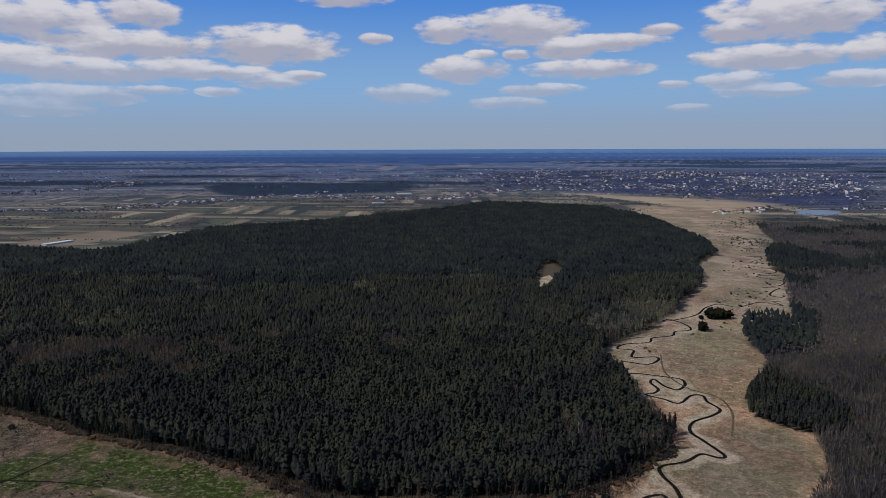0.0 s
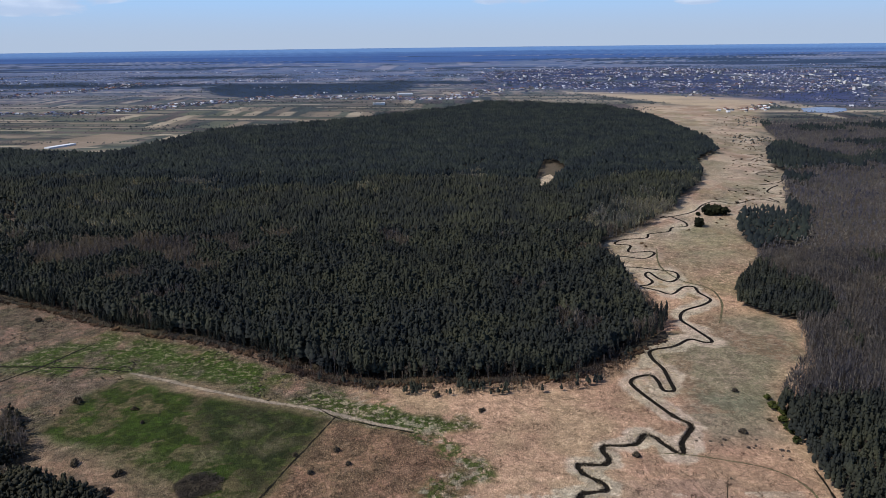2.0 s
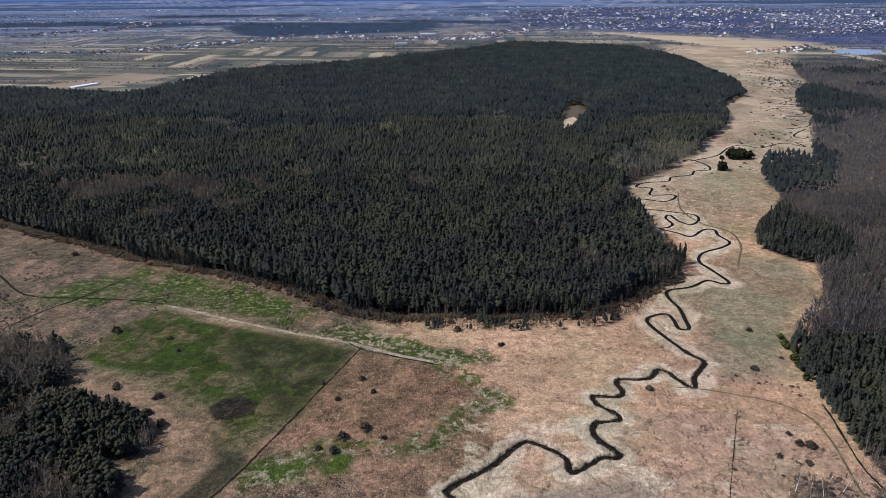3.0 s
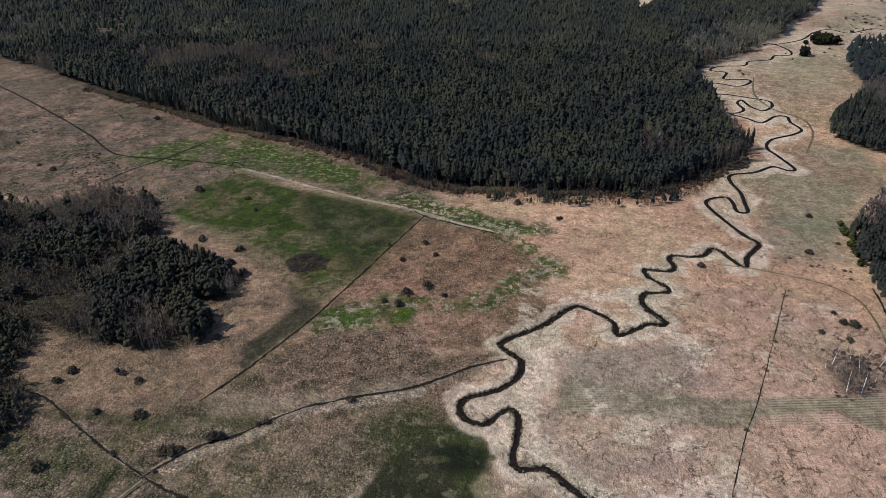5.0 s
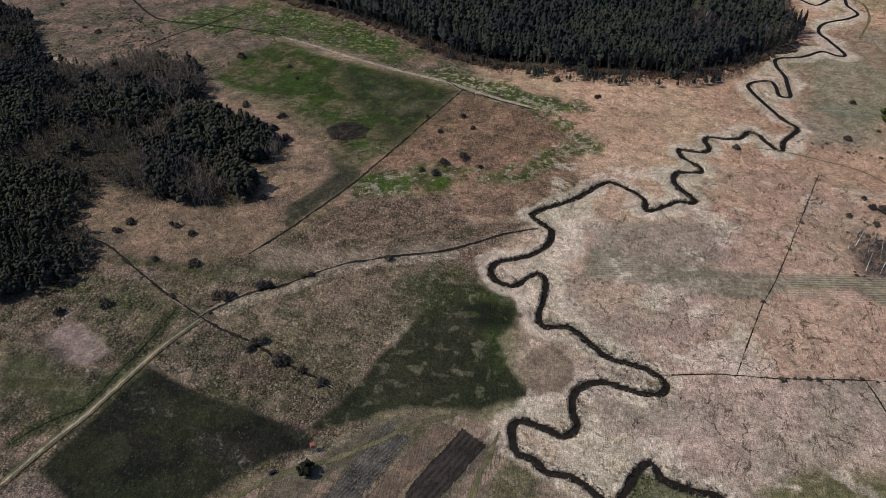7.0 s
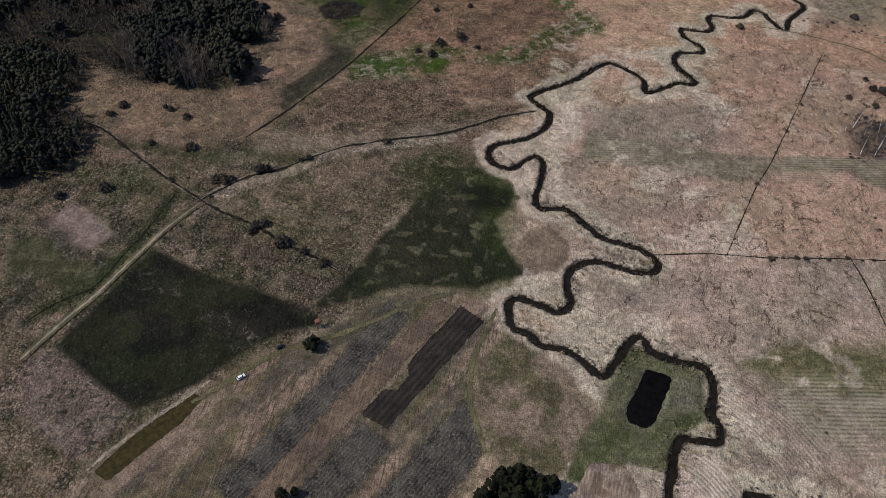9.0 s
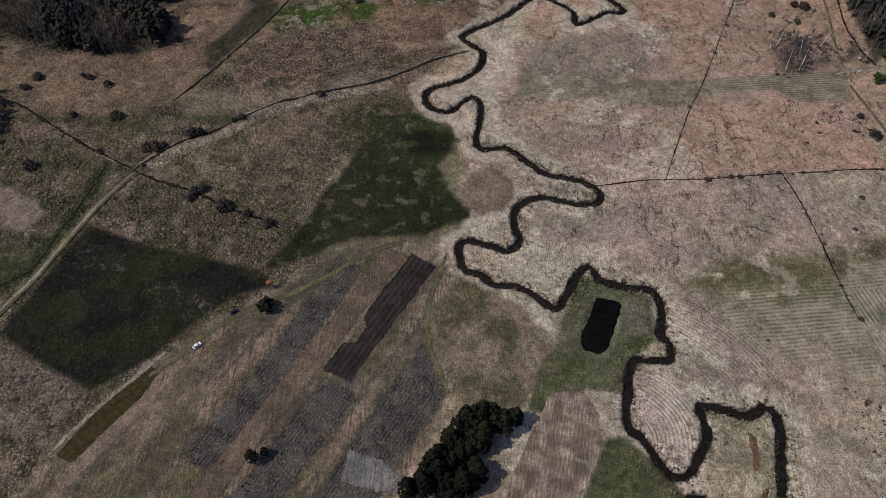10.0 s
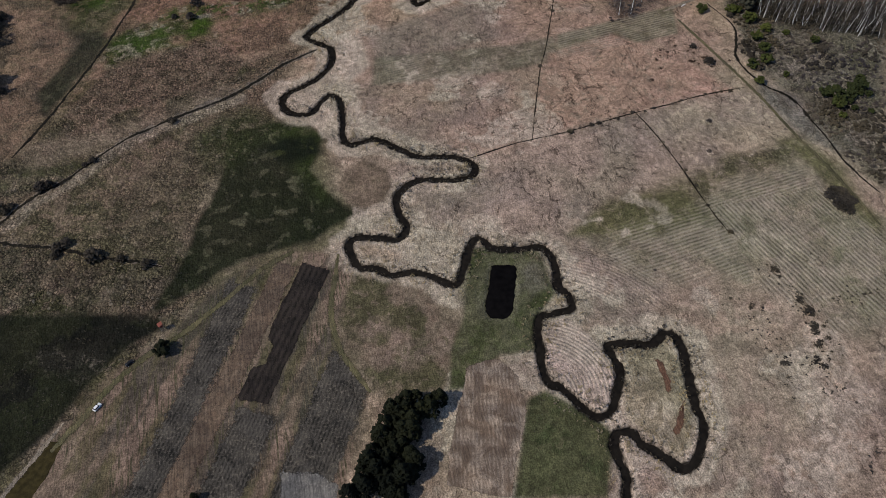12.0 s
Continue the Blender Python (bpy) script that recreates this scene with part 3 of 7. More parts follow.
# ---- materials ----
def material(name, rough=0.9, spec=0.2):
    """A material with its nodes, shader and output."""
    m = bpy.data.materials.new(name)
    m.use_nodes = True
    n = Nodes(m.node_tree)
    s = n.add("ShaderNodeBsdfPrincipled")
    s.inputs["Roughness"].default_value, s.inputs["Specular IOR Level"].default_value = rough, spec
    n.put(n.add("ShaderNodeOutputMaterial").inputs[0], s.outputs[0])
    return m, n, s


def bump(n, s, height, strength=0.5, distance=0.3):
    b = n.add("ShaderNodeBump")
    b.inputs["Strength"].default_value, b.inputs["Distance"].default_value = strength, distance
    n.put(b.inputs["Height"], height)
    n.put(s.inputs["Normal"], b.outputs[0])


def leafy(name, dark, light, size=1.2, spread=0.7):
    """Foliage: each island takes its own tone, with patches of light and dark sprays in it."""
    m, n, s = material(name, 0.85, 0.15)
    g = n.add("ShaderNodeNewGeometry")
    tree = n.noise(g.outputs["Position"], 0.22, 2.0, 0.5)
    own = n.math("ADD", n.math("MULTIPLY", g.outputs["Random Per Island"], 0.30), n.step(tree, 0.3, 0.7, 0.0, 0.70))
    a = n.mix(own, dark, light)
    f = n.noise(g.outputs["Position"], size, 3.0, 0.65)
    a = n.mix(n.step(f, 0.32, 0.7), n.mix(1.0, a, (spread,) * 3, "MULTIPLY"), n.mix(1.0, a, (1.2, 1.2, 1.15), "MULTIPLY"))
    stand = n.noise(g.outputs["Position"], 0.014, 3.0, 0.55)
    a = n.mix(n.step(stand, 0.36, 0.64), n.mix(1.0, a, (0.80, 0.81, 0.85), "MULTIPLY"), n.mix(1.0, a, (1.28, 1.22, 0.98), "MULTIPLY"))
    group = n.noise(g.outputs["Position"], 0.045, 3.0, 0.6)
    a = n.mix(n.step(group, 0.36, 0.64), n.mix(1.0, a, (0.74, 0.76, 0.80), "MULTIPLY"), n.mix(1.0, a, (1.26, 1.24, 1.10), "MULTIPLY"))
    n.put(s.inputs["Base Color"], a)
    # leaves and needles let a part of the light through
    t, both = n.add("ShaderNodeBsdfTranslucent"), n.add("ShaderNodeMixShader")
    both.inputs[0].default_value = 0.45
    n.put(t.inputs["Color"], a), n.put(both.inputs[1], s.outputs[0]), n.put(both.inputs[2], t.outputs[0])
    n.put([x for x in n.tree.nodes if x.bl_idname == "ShaderNodeOutputMaterial"][0].inputs[0], both.outputs[0])
    return m


def barky(name, dark, light, scale=3.0):
    m, n, s = material(name, 0.9, 0.1)
    g = n.add("ShaderNodeNewGeometry")
    f = n.noise(n.mapped(g.outputs["Position"], 0, (1, 1, 0.35)), scale, 4.0, 0.65)
    c = n.mix(n.step(f, 0.35, 0.65), dark, light)
    c = n.mix(n.math("MULTIPLY", g.outputs["Random Per Island"], 0.5), c, n.mix(0.5, dark, light))
    n.put(s.inputs["Base Color"], c)
    bump(n, s, f, 0.4, 0.05)
    return m


def earthy(name, a, b, c, size=6.0, rows=0.0, turn=0.0, row_gain=0.5, tuft=2.2, rough=0.95):
    """Soil or grass: two tones in patches, a third in tufts, with drill or mowing rows where given."""
    m, n, s = material(name, rough, 0.1)
    p = n.place()
    rim = n.add("ShaderNodeAttribute")
    rim.attribute_name = "edge"
    big = n.noise(p, 1.0 / size, 5.0, 0.6, 0.6)
    col = n.mix(n.step(big, 0.36, 0.64), a, b)
    fine = n.noise(p, tuft, 5.0, 0.75)
    col = n.mix(n.step(fine, 0.48, 0.66, 0.0, 0.8), col, c)
    drag = n.noise(n.mapped(p, turn, (1.6, 0.10, 1)), 1.0, 5.0, 0.7)
    col = n.mix(n.step(drag, 0.36, 0.62), n.mix(1.0, col, (0.70, 0.70, 0.71), "MULTIPLY"), n.mix(1.0, col, (1.25, 1.24, 1.22), "MULTIPLY"))
    stain = n.noise(p, 0.07, 5.0, 0.62, 1.0)
    col = n.mix(n.step(stain, 0.40, 0.66), n.mix(1.0, col, (0.72, 0.73, 0.75), "MULTIPLY"), n.mix(1.0, col, (1.2, 1.18, 1.14), "MULTIPLY"))
    grit = n.noise(p, 3.4, 3.0, 0.8)
    col = n.mix(n.step(grit, 0.38, 0.62), n.mix(1.0, col, (0.70, 0.70, 0.70), "MULTIPLY"), n.mix(1.0, col, (1.25, 1.25, 1.25), "MULTIPLY"))
    height = n.math("ADD", fine, grit)
    if rows:
        wav = n.add("ShaderNodeTexWave")
        wav.wave_type, wav.bands_direction, wav.wave_profile = "BANDS", "X", "SIN"
        n.put(wav.inputs["Vector"], n.mapped(p, turn))
        wav.inputs["Scale"].default_value = 0.314 / rows
        wav.inputs["Distortion"].default_value, wav.inputs["Detail"].default_value = 0.7, 2.0
        wav.inputs["Detail Scale"].default_value = 0.35
        row = n.math("MULTIPLY", wav.outputs[1], n.step(n.noise(p, 0.16, 3.0), 0.3, 0.62))
        col = n.mix(n.math("MULTIPLY", row, row_gain), col, c)
        height = n.math("ADD", n.math("MULTIPLY", row, 0.7), fine)
    n.put(s.inputs["Base Color"], col)
    bump(n, s, height, 0.6, 0.12)
    # the cover thins out into the meadow along its rim
    thin = n.math("ADD", rim.outputs["Fac"], n.math("ADD", n.math("MULTIPLY", n.math("SUBTRACT", n.noise(p, 0.45, 4.0, 0.65), 0.5), 1.1), n.math("MULTIPLY", n.math("SUBTRACT", grit, 0.5), 0.7)))
    gone, both = n.add("ShaderNodeBsdfTransparent"), n.add("ShaderNodeMixShader")
    n.put(both.inputs[0], n.step(thin, 0.36, 0.62)), n.put(both.inputs[1], gone.outputs[0]), n.put(both.inputs[2], s.outputs[0])
    n.put([x for x in n.tree.nodes if x.bl_idname == "ShaderNodeOutputMaterial"][0].inputs[0], both.outputs[0])
    return m


def watery(name, body, gloss=0.03):
    """Still peaty water: a dark body with a thin sky gloss."""
    m = bpy.data.materials.new(name)
    m.use_nodes = True
    n = Nodes(m.node_tree)
    f = n.noise(n.place(), 0.4, 4.0, 0.6)
    d, g, x = n.add("ShaderNodeBsdfDiffuse"), n.add("ShaderNodeBsdfGlossy"), n.add("ShaderNodeMixShader")
    n.put(d.inputs["Color"], n.mix(n.step(f, 0.3, 0.7), tuple(v * 0.7 for v in body), tuple(v * 1.5 for v in body)))
    g.inputs["Roughness"].default_value = 0.08
    x.inputs[0].default_value = gloss
    n.put(x.inputs[1], d.outputs[0]), n.put(x.inputs[2], g.outputs[0])
    n.put(n.add("ShaderNodeOutputMaterial").inputs[0], x.outputs[0])
    return m


def plain(name, colour, rough=0.7, spread=0.25, metal=0.0, scale=2.0):
    m, n, s = material(name, rough, 0.3)
    f = n.noise(n.place(), scale, 4.0, 0.6)
    n.put(s.inputs["Base Color"], n.mix(n.step(f, 0.25, 0.75), tuple(v * (1 - spread) for v in colour), colour))
    s.inputs["Metallic"].default_value = metal
    return m


PINE = leafy("pine_needles", (0.0300, 0.0350, 0.0360), (0.0480, 0.0530, 0.0495), 0.8, 0.88)
THICKETPINE = leafy("young_pine_needles", (0.036, 0.037, 0.035), (0.060, 0.061, 0.054), 0.8, 0.86)
# Bluer copy of the pine needles: distance haze sits in its base colour.
HAZEPINE = leafy("haze_tinted_pine_needles", (0.0205, 0.0280, 0.0360), (0.0300, 0.0390, 0.0460), 0.3, 0.92)
BUSHY = leafy("dark_evergreen_leaves", (0.011, 0.014, 0.009), (0.027, 0.030, 0.018), 1.6)
FRESH = leafy("fresh_spring_leaves", (0.040, 0.050, 0.018), (0.088, 0.104, 0.036), 1.5)
TWIGS = leafy("bare_grey_brown_twigs", (0.075, 0.063, 0.062), (0.150, 0.126, 0.122), 0.8, 0.75)
DARKTWIGS = leafy("dark_bare_twigs", (0.047, 0.040, 0.036), (0.100, 0.085, 0.076), 0.8, 0.75)
RUSTTWIGS = leafy("rusty_brown_twigs", (0.060, 0.038, 0.030), (0.125, 0.082, 0.064), 0.8, 0.75)
VIOLETTWIGS = leafy("violet_grey_twigs", (0.070, 0.062, 0.070), (0.128, 0.114, 0.122), 0.5, 0.8)
# Paler, bluer violet twigs: distance haze put into the far wood's colour.
HAZEVIOLET = leafy("haze_tinted_violet_twigs", (0.095, 0.088, 0.108), (0.160, 0.148, 0.172), 0.3, 0.9)
PALETWIGS = leafy("pale_birch_twigs", (0.11, 0.105, 0.09), (0.21, 0.20, 0.175), 0.8, 0.75)
REEDS = leafy("pale_dry_reeds", (0.20, 0.16, 0.12), (0.38, 0.32, 0.25), 0.9, 0.8)
BARK = barky("pine_bark", (0.06, 0.04, 0.03), (0.16, 0.10, 0.07))
GREYBARK = barky("grey_alder_bark", (0.10, 0.09, 0.08), (0.22, 0.20, 0.18))
WHITEBARK = barky("white_birch_bark", (0.42, 0.40, 0.37), (0.80, 0.78, 0.74), 1.2)
WATER = watery("black_river_water", (0.011, 0.009, 0.007), 0.012)
PONDWATER = watery("dark_pond_water", (0.0035, 0.003, 0.003), 0.006)
BROWNWATER = watery("brown_green_canal_water", (0.034, 0.026, 0.009), 0.02)
LAKEWATER = watery("blue_lake_water", (0.13, 0.18, 0.27), 0.15)
MUD = earthy("dark_wet_ditch_mud", (0.009, 0.008, 0.006), (0.016, 0.013, 0.010), (0.030, 0.026, 0.018), 3.0)
TRACKSOIL = earthy("pale_worn_track", (0.22, 0.18, 0.14), (0.31, 0.255, 0.20), (0.13, 0.115, 0.075), 3.0)
VERGE = earthy("pale_reed_verge", (0.15, 0.12, 0.095), (0.25, 0.205, 0.16), (0.085, 0.07, 0.055), 4.0)
PATHGRASS = earthy("olive_trodden_grass", (0.078, 0.074, 0.036), (0.115, 0.100, 0.056), (0.16, 0.135, 0.085), 6.0)
PLOUGHED = earthy("black_ploughed_soil", (0.010, 0.009, 0.008), (0.021, 0.017, 0.016), (0.050, 0.039, 0.032), 5.0, 2.6, 27.0, 0.6, 1.6)
GREYSTRIP = earthy("grey_stubble_soil", (0.016, 0.015, 0.0135), (0.062, 0.055, 0.047), (0.150, 0.130, 0.108), 9.0, 1.5, 27.0, 0.30, 0.9)
PALEGREY = earthy("pale_grey_soil", (0.105, 0.098, 0.092), (0.165, 0.155, 0.145), (0.235, 0.22, 0.205), 5.0, 0.0, 27.0, 0.4, 1.2)
STUBBLE = earthy("pale_straw_stubble", (0.150, 0.108, 0.080), (0.330, 0.262, 0.208), (0.095, 0.066, 0.048), 8.0, 1.55, 13.0, 0.62, 1.1)
HEAPS = earthy("rows_of_brown_heaps", (0.115, 0.080, 0.058), (0.160, 0.118, 0.086), (0.040, 0.030, 0.024), 4.0, 0.0, 27.0, 0.5, 0.9)
PALESAND = earthy("pale_sand", (0.36, 0.29, 0.21), (0.46, 0.38, 0.29), (0.22, 0.17, 0.12), 12.0)
REDSOIL = earthy("rusty_bare_peat", (0.10, 0.052, 0.035), (0.15, 0.080, 0.052), (0.20, 0.13, 0.09), 4.0)


def ground_material():
    """Peat meadow: two tones by region that break up into patches, with tussocks, cracks, trails, mowing rows and the wet banks of the river."""
    m, n, s = material("peat_meadow_and_heath", 0.95, 0.1)

    def attribute(name):
        a = n.add("ShaderNodeAttribute")
        a.attribute_name = name
        return a

    def three(a):
        k = n.add("ShaderNodeSeparateColor")
        n.put(k.inputs[0], a.outputs["Color"])
        return k.outputs

    tone, other, mown = attribute("tone"), attribute("other"), attribute("mown")
    heath, trails, bank = three(attribute("kind"))[:3]
    share, streaky, blobs = three(attribute("cover"))[:3]
    q = three(mown)
    p = n.place()

    def vary(c, f, lo, hi, down, up):
        return n.mix(n.step(f, lo, hi), n.mix(1.0, c, down, "MULTIPLY"), n.mix(1.0, c, up, "MULTIPLY"))

    def blend(f, a, b):
        return n.math("ADD", n.math("MULTIPLY", a, n.math("SUBTRACT", 1.0, f)), n.math("MULTIPLY", b, f))

    # the second tone of each region comes through in ragged patches, in streaks along the strips, or in round blobs
    mottle = n.noise(p, 0.20, 8.0, 0.70, 0.5)
    streak = n.noise(n.mapped(p, 27.2, (1.1, 0.075, 1)), 1.0, 6.0, 0.66)
    blob = n.noise(p, 0.12, 3.0, 0.5, 0.3)
    patchy = blend(blobs, blend(streaky, mottle, streak), blob)
    level = n.math("ADD", patchy, n.math("MULTIPLY", n.math("SUBTRACT", share, 0.5), 0.42))
    c = n.mix(n.step(level, 0.47, 0.54), tone.outputs["Color"], other.outputs["Color"])
    # broad drift of hue and brightness
    c = vary(c, n.noise(p, 0.018, 4.0, 0.6, 0.6), 0.38, 0.62, (0.93, 0.97, 0.93), (1.06, 1.02, 1.03))
    c = vary(c, n.noise(p, 0.10, 6.0, 0.66, 0.8), 0.38, 0.62, (0.78, 0.775, 0.77), (1.20, 1.19, 1.18))
    c = vary(c, n.noise(p, 0.42, 5.0, 0.68, 0.5), 0.37, 0.64, (0.77, 0.765, 0.76), (1.23, 1.225, 1.22))
    fine = n.noise(p, 1.5, 4.0, 0.72)
    straw = n.noise(n.mapped(p, 34, (1.9, 0.34, 1)), 1.0, 5.0, 0.72, 0.5)
    c = vary(c, fine, 0.37, 0.63, (0.66, 0.657, 0.655), (1.34, 1.335, 1.33))
    c = vary(c, straw, 0.36, 0.64, (0.80, 0.797, 0.795), (1.20, 1.195, 1.19))
    # tussocks, each with its own tone, with darker gaps between them
    bent_cells = n.add("ShaderNodeVectorMath")
    bent_cells.operation = "MULTIPLY_ADD"
    jig = n.add("ShaderNodeTexNoise")
    n.put(jig.inputs["Vector"], p)
    jig.inputs["Scale"].default_value, jig.inputs["Detail"].default_value = 0.5, 3.0
    n.put(bent_cells.inputs[0], jig.outputs[1])
    bent_cells.inputs[1].default_value = (2.6, 2.6, 0)
    n.put(bent_cells.inputs[2], p)
    cells = n.mapped(bent_cells.outputs[0], 15, (1, 0.85, 0))
    cell = n.voronoi(cells, 0.72)
    own = n.add("ShaderNodeSeparateColor")
    n.put(own.inputs[0], n.voronoi(cells, 0.72, "F1", 1))
    gate = n.step(n.noise(p, 0.11, 4.0, 0.62), 0.36, 0.56, 0.30, 1.0)
    tint = n.mix(1.0, c, n.mix(own.outputs[0], (0.70, 0.70, 0.69), (1.36, 1.34, 1.30)), "MULTIPLY")
    c = n.mix(n.math("MULTIPLY", heath, gate), c, tint)
    pale = n.math("MULTIPLY", n.step(own.outputs[1], 0.86, 0.94), n.step(cell, 0.62, 0.34))
    c = n.mix(n.math("MULTIPLY", n.math("MULTIPLY", pale, heath), n.step(n.noise(p, 0.06, 4.0, 0.6), 0.44, 0.60, 0.05, 0.6)), c, n.mix(0.5, c, (0.36, 0.32, 0.265)))
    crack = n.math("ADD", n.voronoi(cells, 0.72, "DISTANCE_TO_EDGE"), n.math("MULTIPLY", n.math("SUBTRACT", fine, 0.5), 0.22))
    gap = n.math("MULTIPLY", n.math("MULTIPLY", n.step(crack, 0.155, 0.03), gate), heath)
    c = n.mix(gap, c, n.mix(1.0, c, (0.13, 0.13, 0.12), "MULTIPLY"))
    # thin winding animal trails
    bent = n.add("ShaderNodeVectorMath")
    bent.operation = "MULTIPLY_ADD"
    wob = n.add("ShaderNodeTexNoise")
    n.put(wob.inputs["Vector"], p)
    wob.inputs["Scale"].default_value, wob.inputs["Detail"].default_value = 0.10, 5.0
    n.put(bent.inputs[0], wob.outputs[1])
    bent.inputs[1].default_value = (19, 19, 0)
    n.put(bent.inputs[2], p)
    for size, turn, thick, lo in ((1.0, 20, 0.022, 0.44), (2.3, 12, 0.028, 0.51)):
        line = n.voronoi(n.mapped(bent.outputs[0], turn, (0.07 * size, 0.034 * size, 0)), 1.0, "DISTANCE_TO_EDGE")
        line = n.math("ADD", line, n.math("MULTIPLY", n.math("SUBTRACT", fine, 0.5), 0.05))
        seen = n.math("MULTIPLY", n.step(line, thick, thick * 0.3), n.step(n.noise(p, 0.07 * size, 3.0), lo, lo + 0.12))
        c = n.mix(n.math("MULTIPLY", seen, trails), c, n.mix(1.0, c, (0.34, 0.33, 0.32), "MULTIPLY"))
    # short dark cracks in the peat, all lying nearly one way
    for turn, gain, seed in ((-16, 0.9, 0.0), (-38, 0.6, 7.0)):
        ridge = n.math("ABSOLUTE", n.math("SUBTRACT", n.noise(n.mapped(p, turn, (0.30, 0.055, 1)), 1.0, 4.0, 0.55, seed * 0.05), 0.5))
        seen = n.math("MULTIPLY", n.step(ridge, 0.019, 0.006), n.step(n.noise(n.mapped(p, seed * 10, (1, 1, 1)), 0.085, 4.0, 0.6), 0.50, 0.59, 0.0, gain))
        c = n.mix(n.math("MULTIPLY", seen, trails), c, n.mix(1.0, c, (0.30, 0.285, 0.28), "MULTIPLY"))
    # pale rows left by the mower: straight, and in rings round the river loop
    swath = None
    for mask, kind_, centre, turn, gap_ in ((q[0], "BANDS", (0, 0, 0), -99, 1.9), (q[1], "RINGS", (-60, -30, 0), 0, 1.7), (q[2], "BANDS", (0, 0, 0), -17, 2.1)):
        wav = n.add("ShaderNodeTexWave")
        wav.wave_type, wav.wave_profile = kind_, "SIN"
        if kind_ == "BANDS":
            wav.bands_direction = "X"
        else:
            wav.rings_direction = "Z"
        mp = n.add("ShaderNodeMapping")
        n.put(mp.inputs["Vector"], p)
        mp.inputs["Location"].default_value, mp.inputs["Rotation"].default_value = centre, (0, 0, radians(turn))
        n.put(wav.inputs["Vector"], mp.outputs[0])
        wav.inputs["Scale"].default_value = 0.314 / gap_
        wav.inputs["Distortion"].default_value, wav.inputs["Detail"].default_value, wav.inputs["Detail Scale"].default_value = 3.5, 3.0, 0.22
        r = n.math("MULTIPLY", n.math("MULTIPLY", wav.outputs[1], mask), n.step(n.noise(p, 0.06, 5.0, 0.62), 0.34, 0.54))
        swath = r if swath is None else n.math("ADD", swath, r)
    c = n.mix(n.math("MULTIPLY", swath, 0.68), c, n.mix(0.6, n.mix(1.0, c, (1.35, 1.35, 1.35), "MULTIPLY"), (0.42, 0.36, 0.285)))
    # wet dark bank
    c = n.mix(bank, c, (0.007, 0.006, 0.005))
    # far fields are smooth
    c = n.mix(mown.outputs["Alpha"], tone.outputs["Color"], c)
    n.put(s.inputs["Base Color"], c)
    lump = n.math("ADD", n.math("MULTIPLY", n.step(cell, 0.9, 0.1), n.math("ADD", n.math("MULTIPLY", heath, 1.1), 0.05)), n.math("ADD", n.math("MULTIPLY", n.math("ADD", fine, straw), 0.6), n.math("MULTIPLY", swath, 0.35)))
    bump(n, s, lump, 0.9, 0.7)
    return m


GROUND = ground_material()


# ---- ground ----
HEATH_W = [(-10, 203), (-25, 182), (-26, 160), (-45, 158), (-64, 99), (-49, 83), (-97, 39), (-118, 4), (-140, -50), (-330, -60), (-330, 300), (-215, 180), (-140, 188), (-116, 178)]
HEATH_N = [(-10, 206), (-112, 182), (-97, 225), (-62, 330), (-18, 314), (12, 285), (8, 250), (20, 238)]
TAN_E = [(0, 150), (50, 125), (130, 140), (170, 150), (170, 250), (130, 310), (90, 290), (70, 250), (45, 215), (10, 200)]
TAN_S = [(70, 125), (120, 132), (120, 100), (70, 82), (50, 80), (20, 95), (45, 118)]
VALLEY_GREEN = [(140, 330), (180, 345), (235, 430), (240, 470), (200, 470), (160, 440), (135, 400)]
VALLEY_FAR = [(200, 560), (290, 620), (320, 770), (260, 730), (210, 650)]
RING_E = [(62, 72), (85, 74), (98, 52), (92, 38), (75, 38), (66, 48)]
MEADOW_W = [(-98, 230), (-150, 285), (-215, 312), (-300, 330), (-330, 260), (-240, 150), (-150, 150), (-126, 160), (-112, 185)]
MEADOW_NW = [(-218, 313), (-196, 386), (-60, 332), (-60, 380), (-118, 412), (-250, 470), (-430, 580), (-640, 740), (-640, 420), (-430, 370), (-340, 330), (-290, 320)]
GREEN_RIM = [(-20, 120), (0, 112), (6, 98), (-8, 88), (-45, 78), (-52, 86), (-30, 98)]
WET_SIDE = [(-30, 168), (-50, 158), (-80, 135), (-95, 112), (-60, 92), (-40, 122), (-30, 156)]
MID_S = [(-8, 86), (10, 74), (24, 66), (26, 50), (17, 29), (-2, 28), (-10, 42), (-15, 60)]
WET_CORE = [(-26, 150), (-12, 146), (-8, 137), (-16, 131), (-28, 134), (-34, 142)]
RED_SE = [(100, 45), (125, 50), (140, 20), (120, -25), (95, -25), (92, 20)]
GREY_E = [(130, 300), (170, 300), (175, 345), (140, 360), (125, 330)]
FOREST_ALL = FOREST + FOREST_BACK + [(-1250, 1400), (-1000, 900)]
WOOD_E_ALL = WOOD_E + [(1400, 1760), (900, 900), (420, 330), (300, 190), (215, 205)]
MEANDER = [(640 - 228 * k / 40 + (24 - 0.2 * k) * math.sin(1.9 * k + math.sin(0.7 * k)), 1480 - 633 * k / 40 + 14 * math.cos(1.1 * k)) for k in range(40)]
river = spline(MEANDER + RIVER_FAR + RIVER_MID + RIVER_BEND + RIVER_NEAR + [(52, -22), (40, -40), (30, -70)], 1.2)


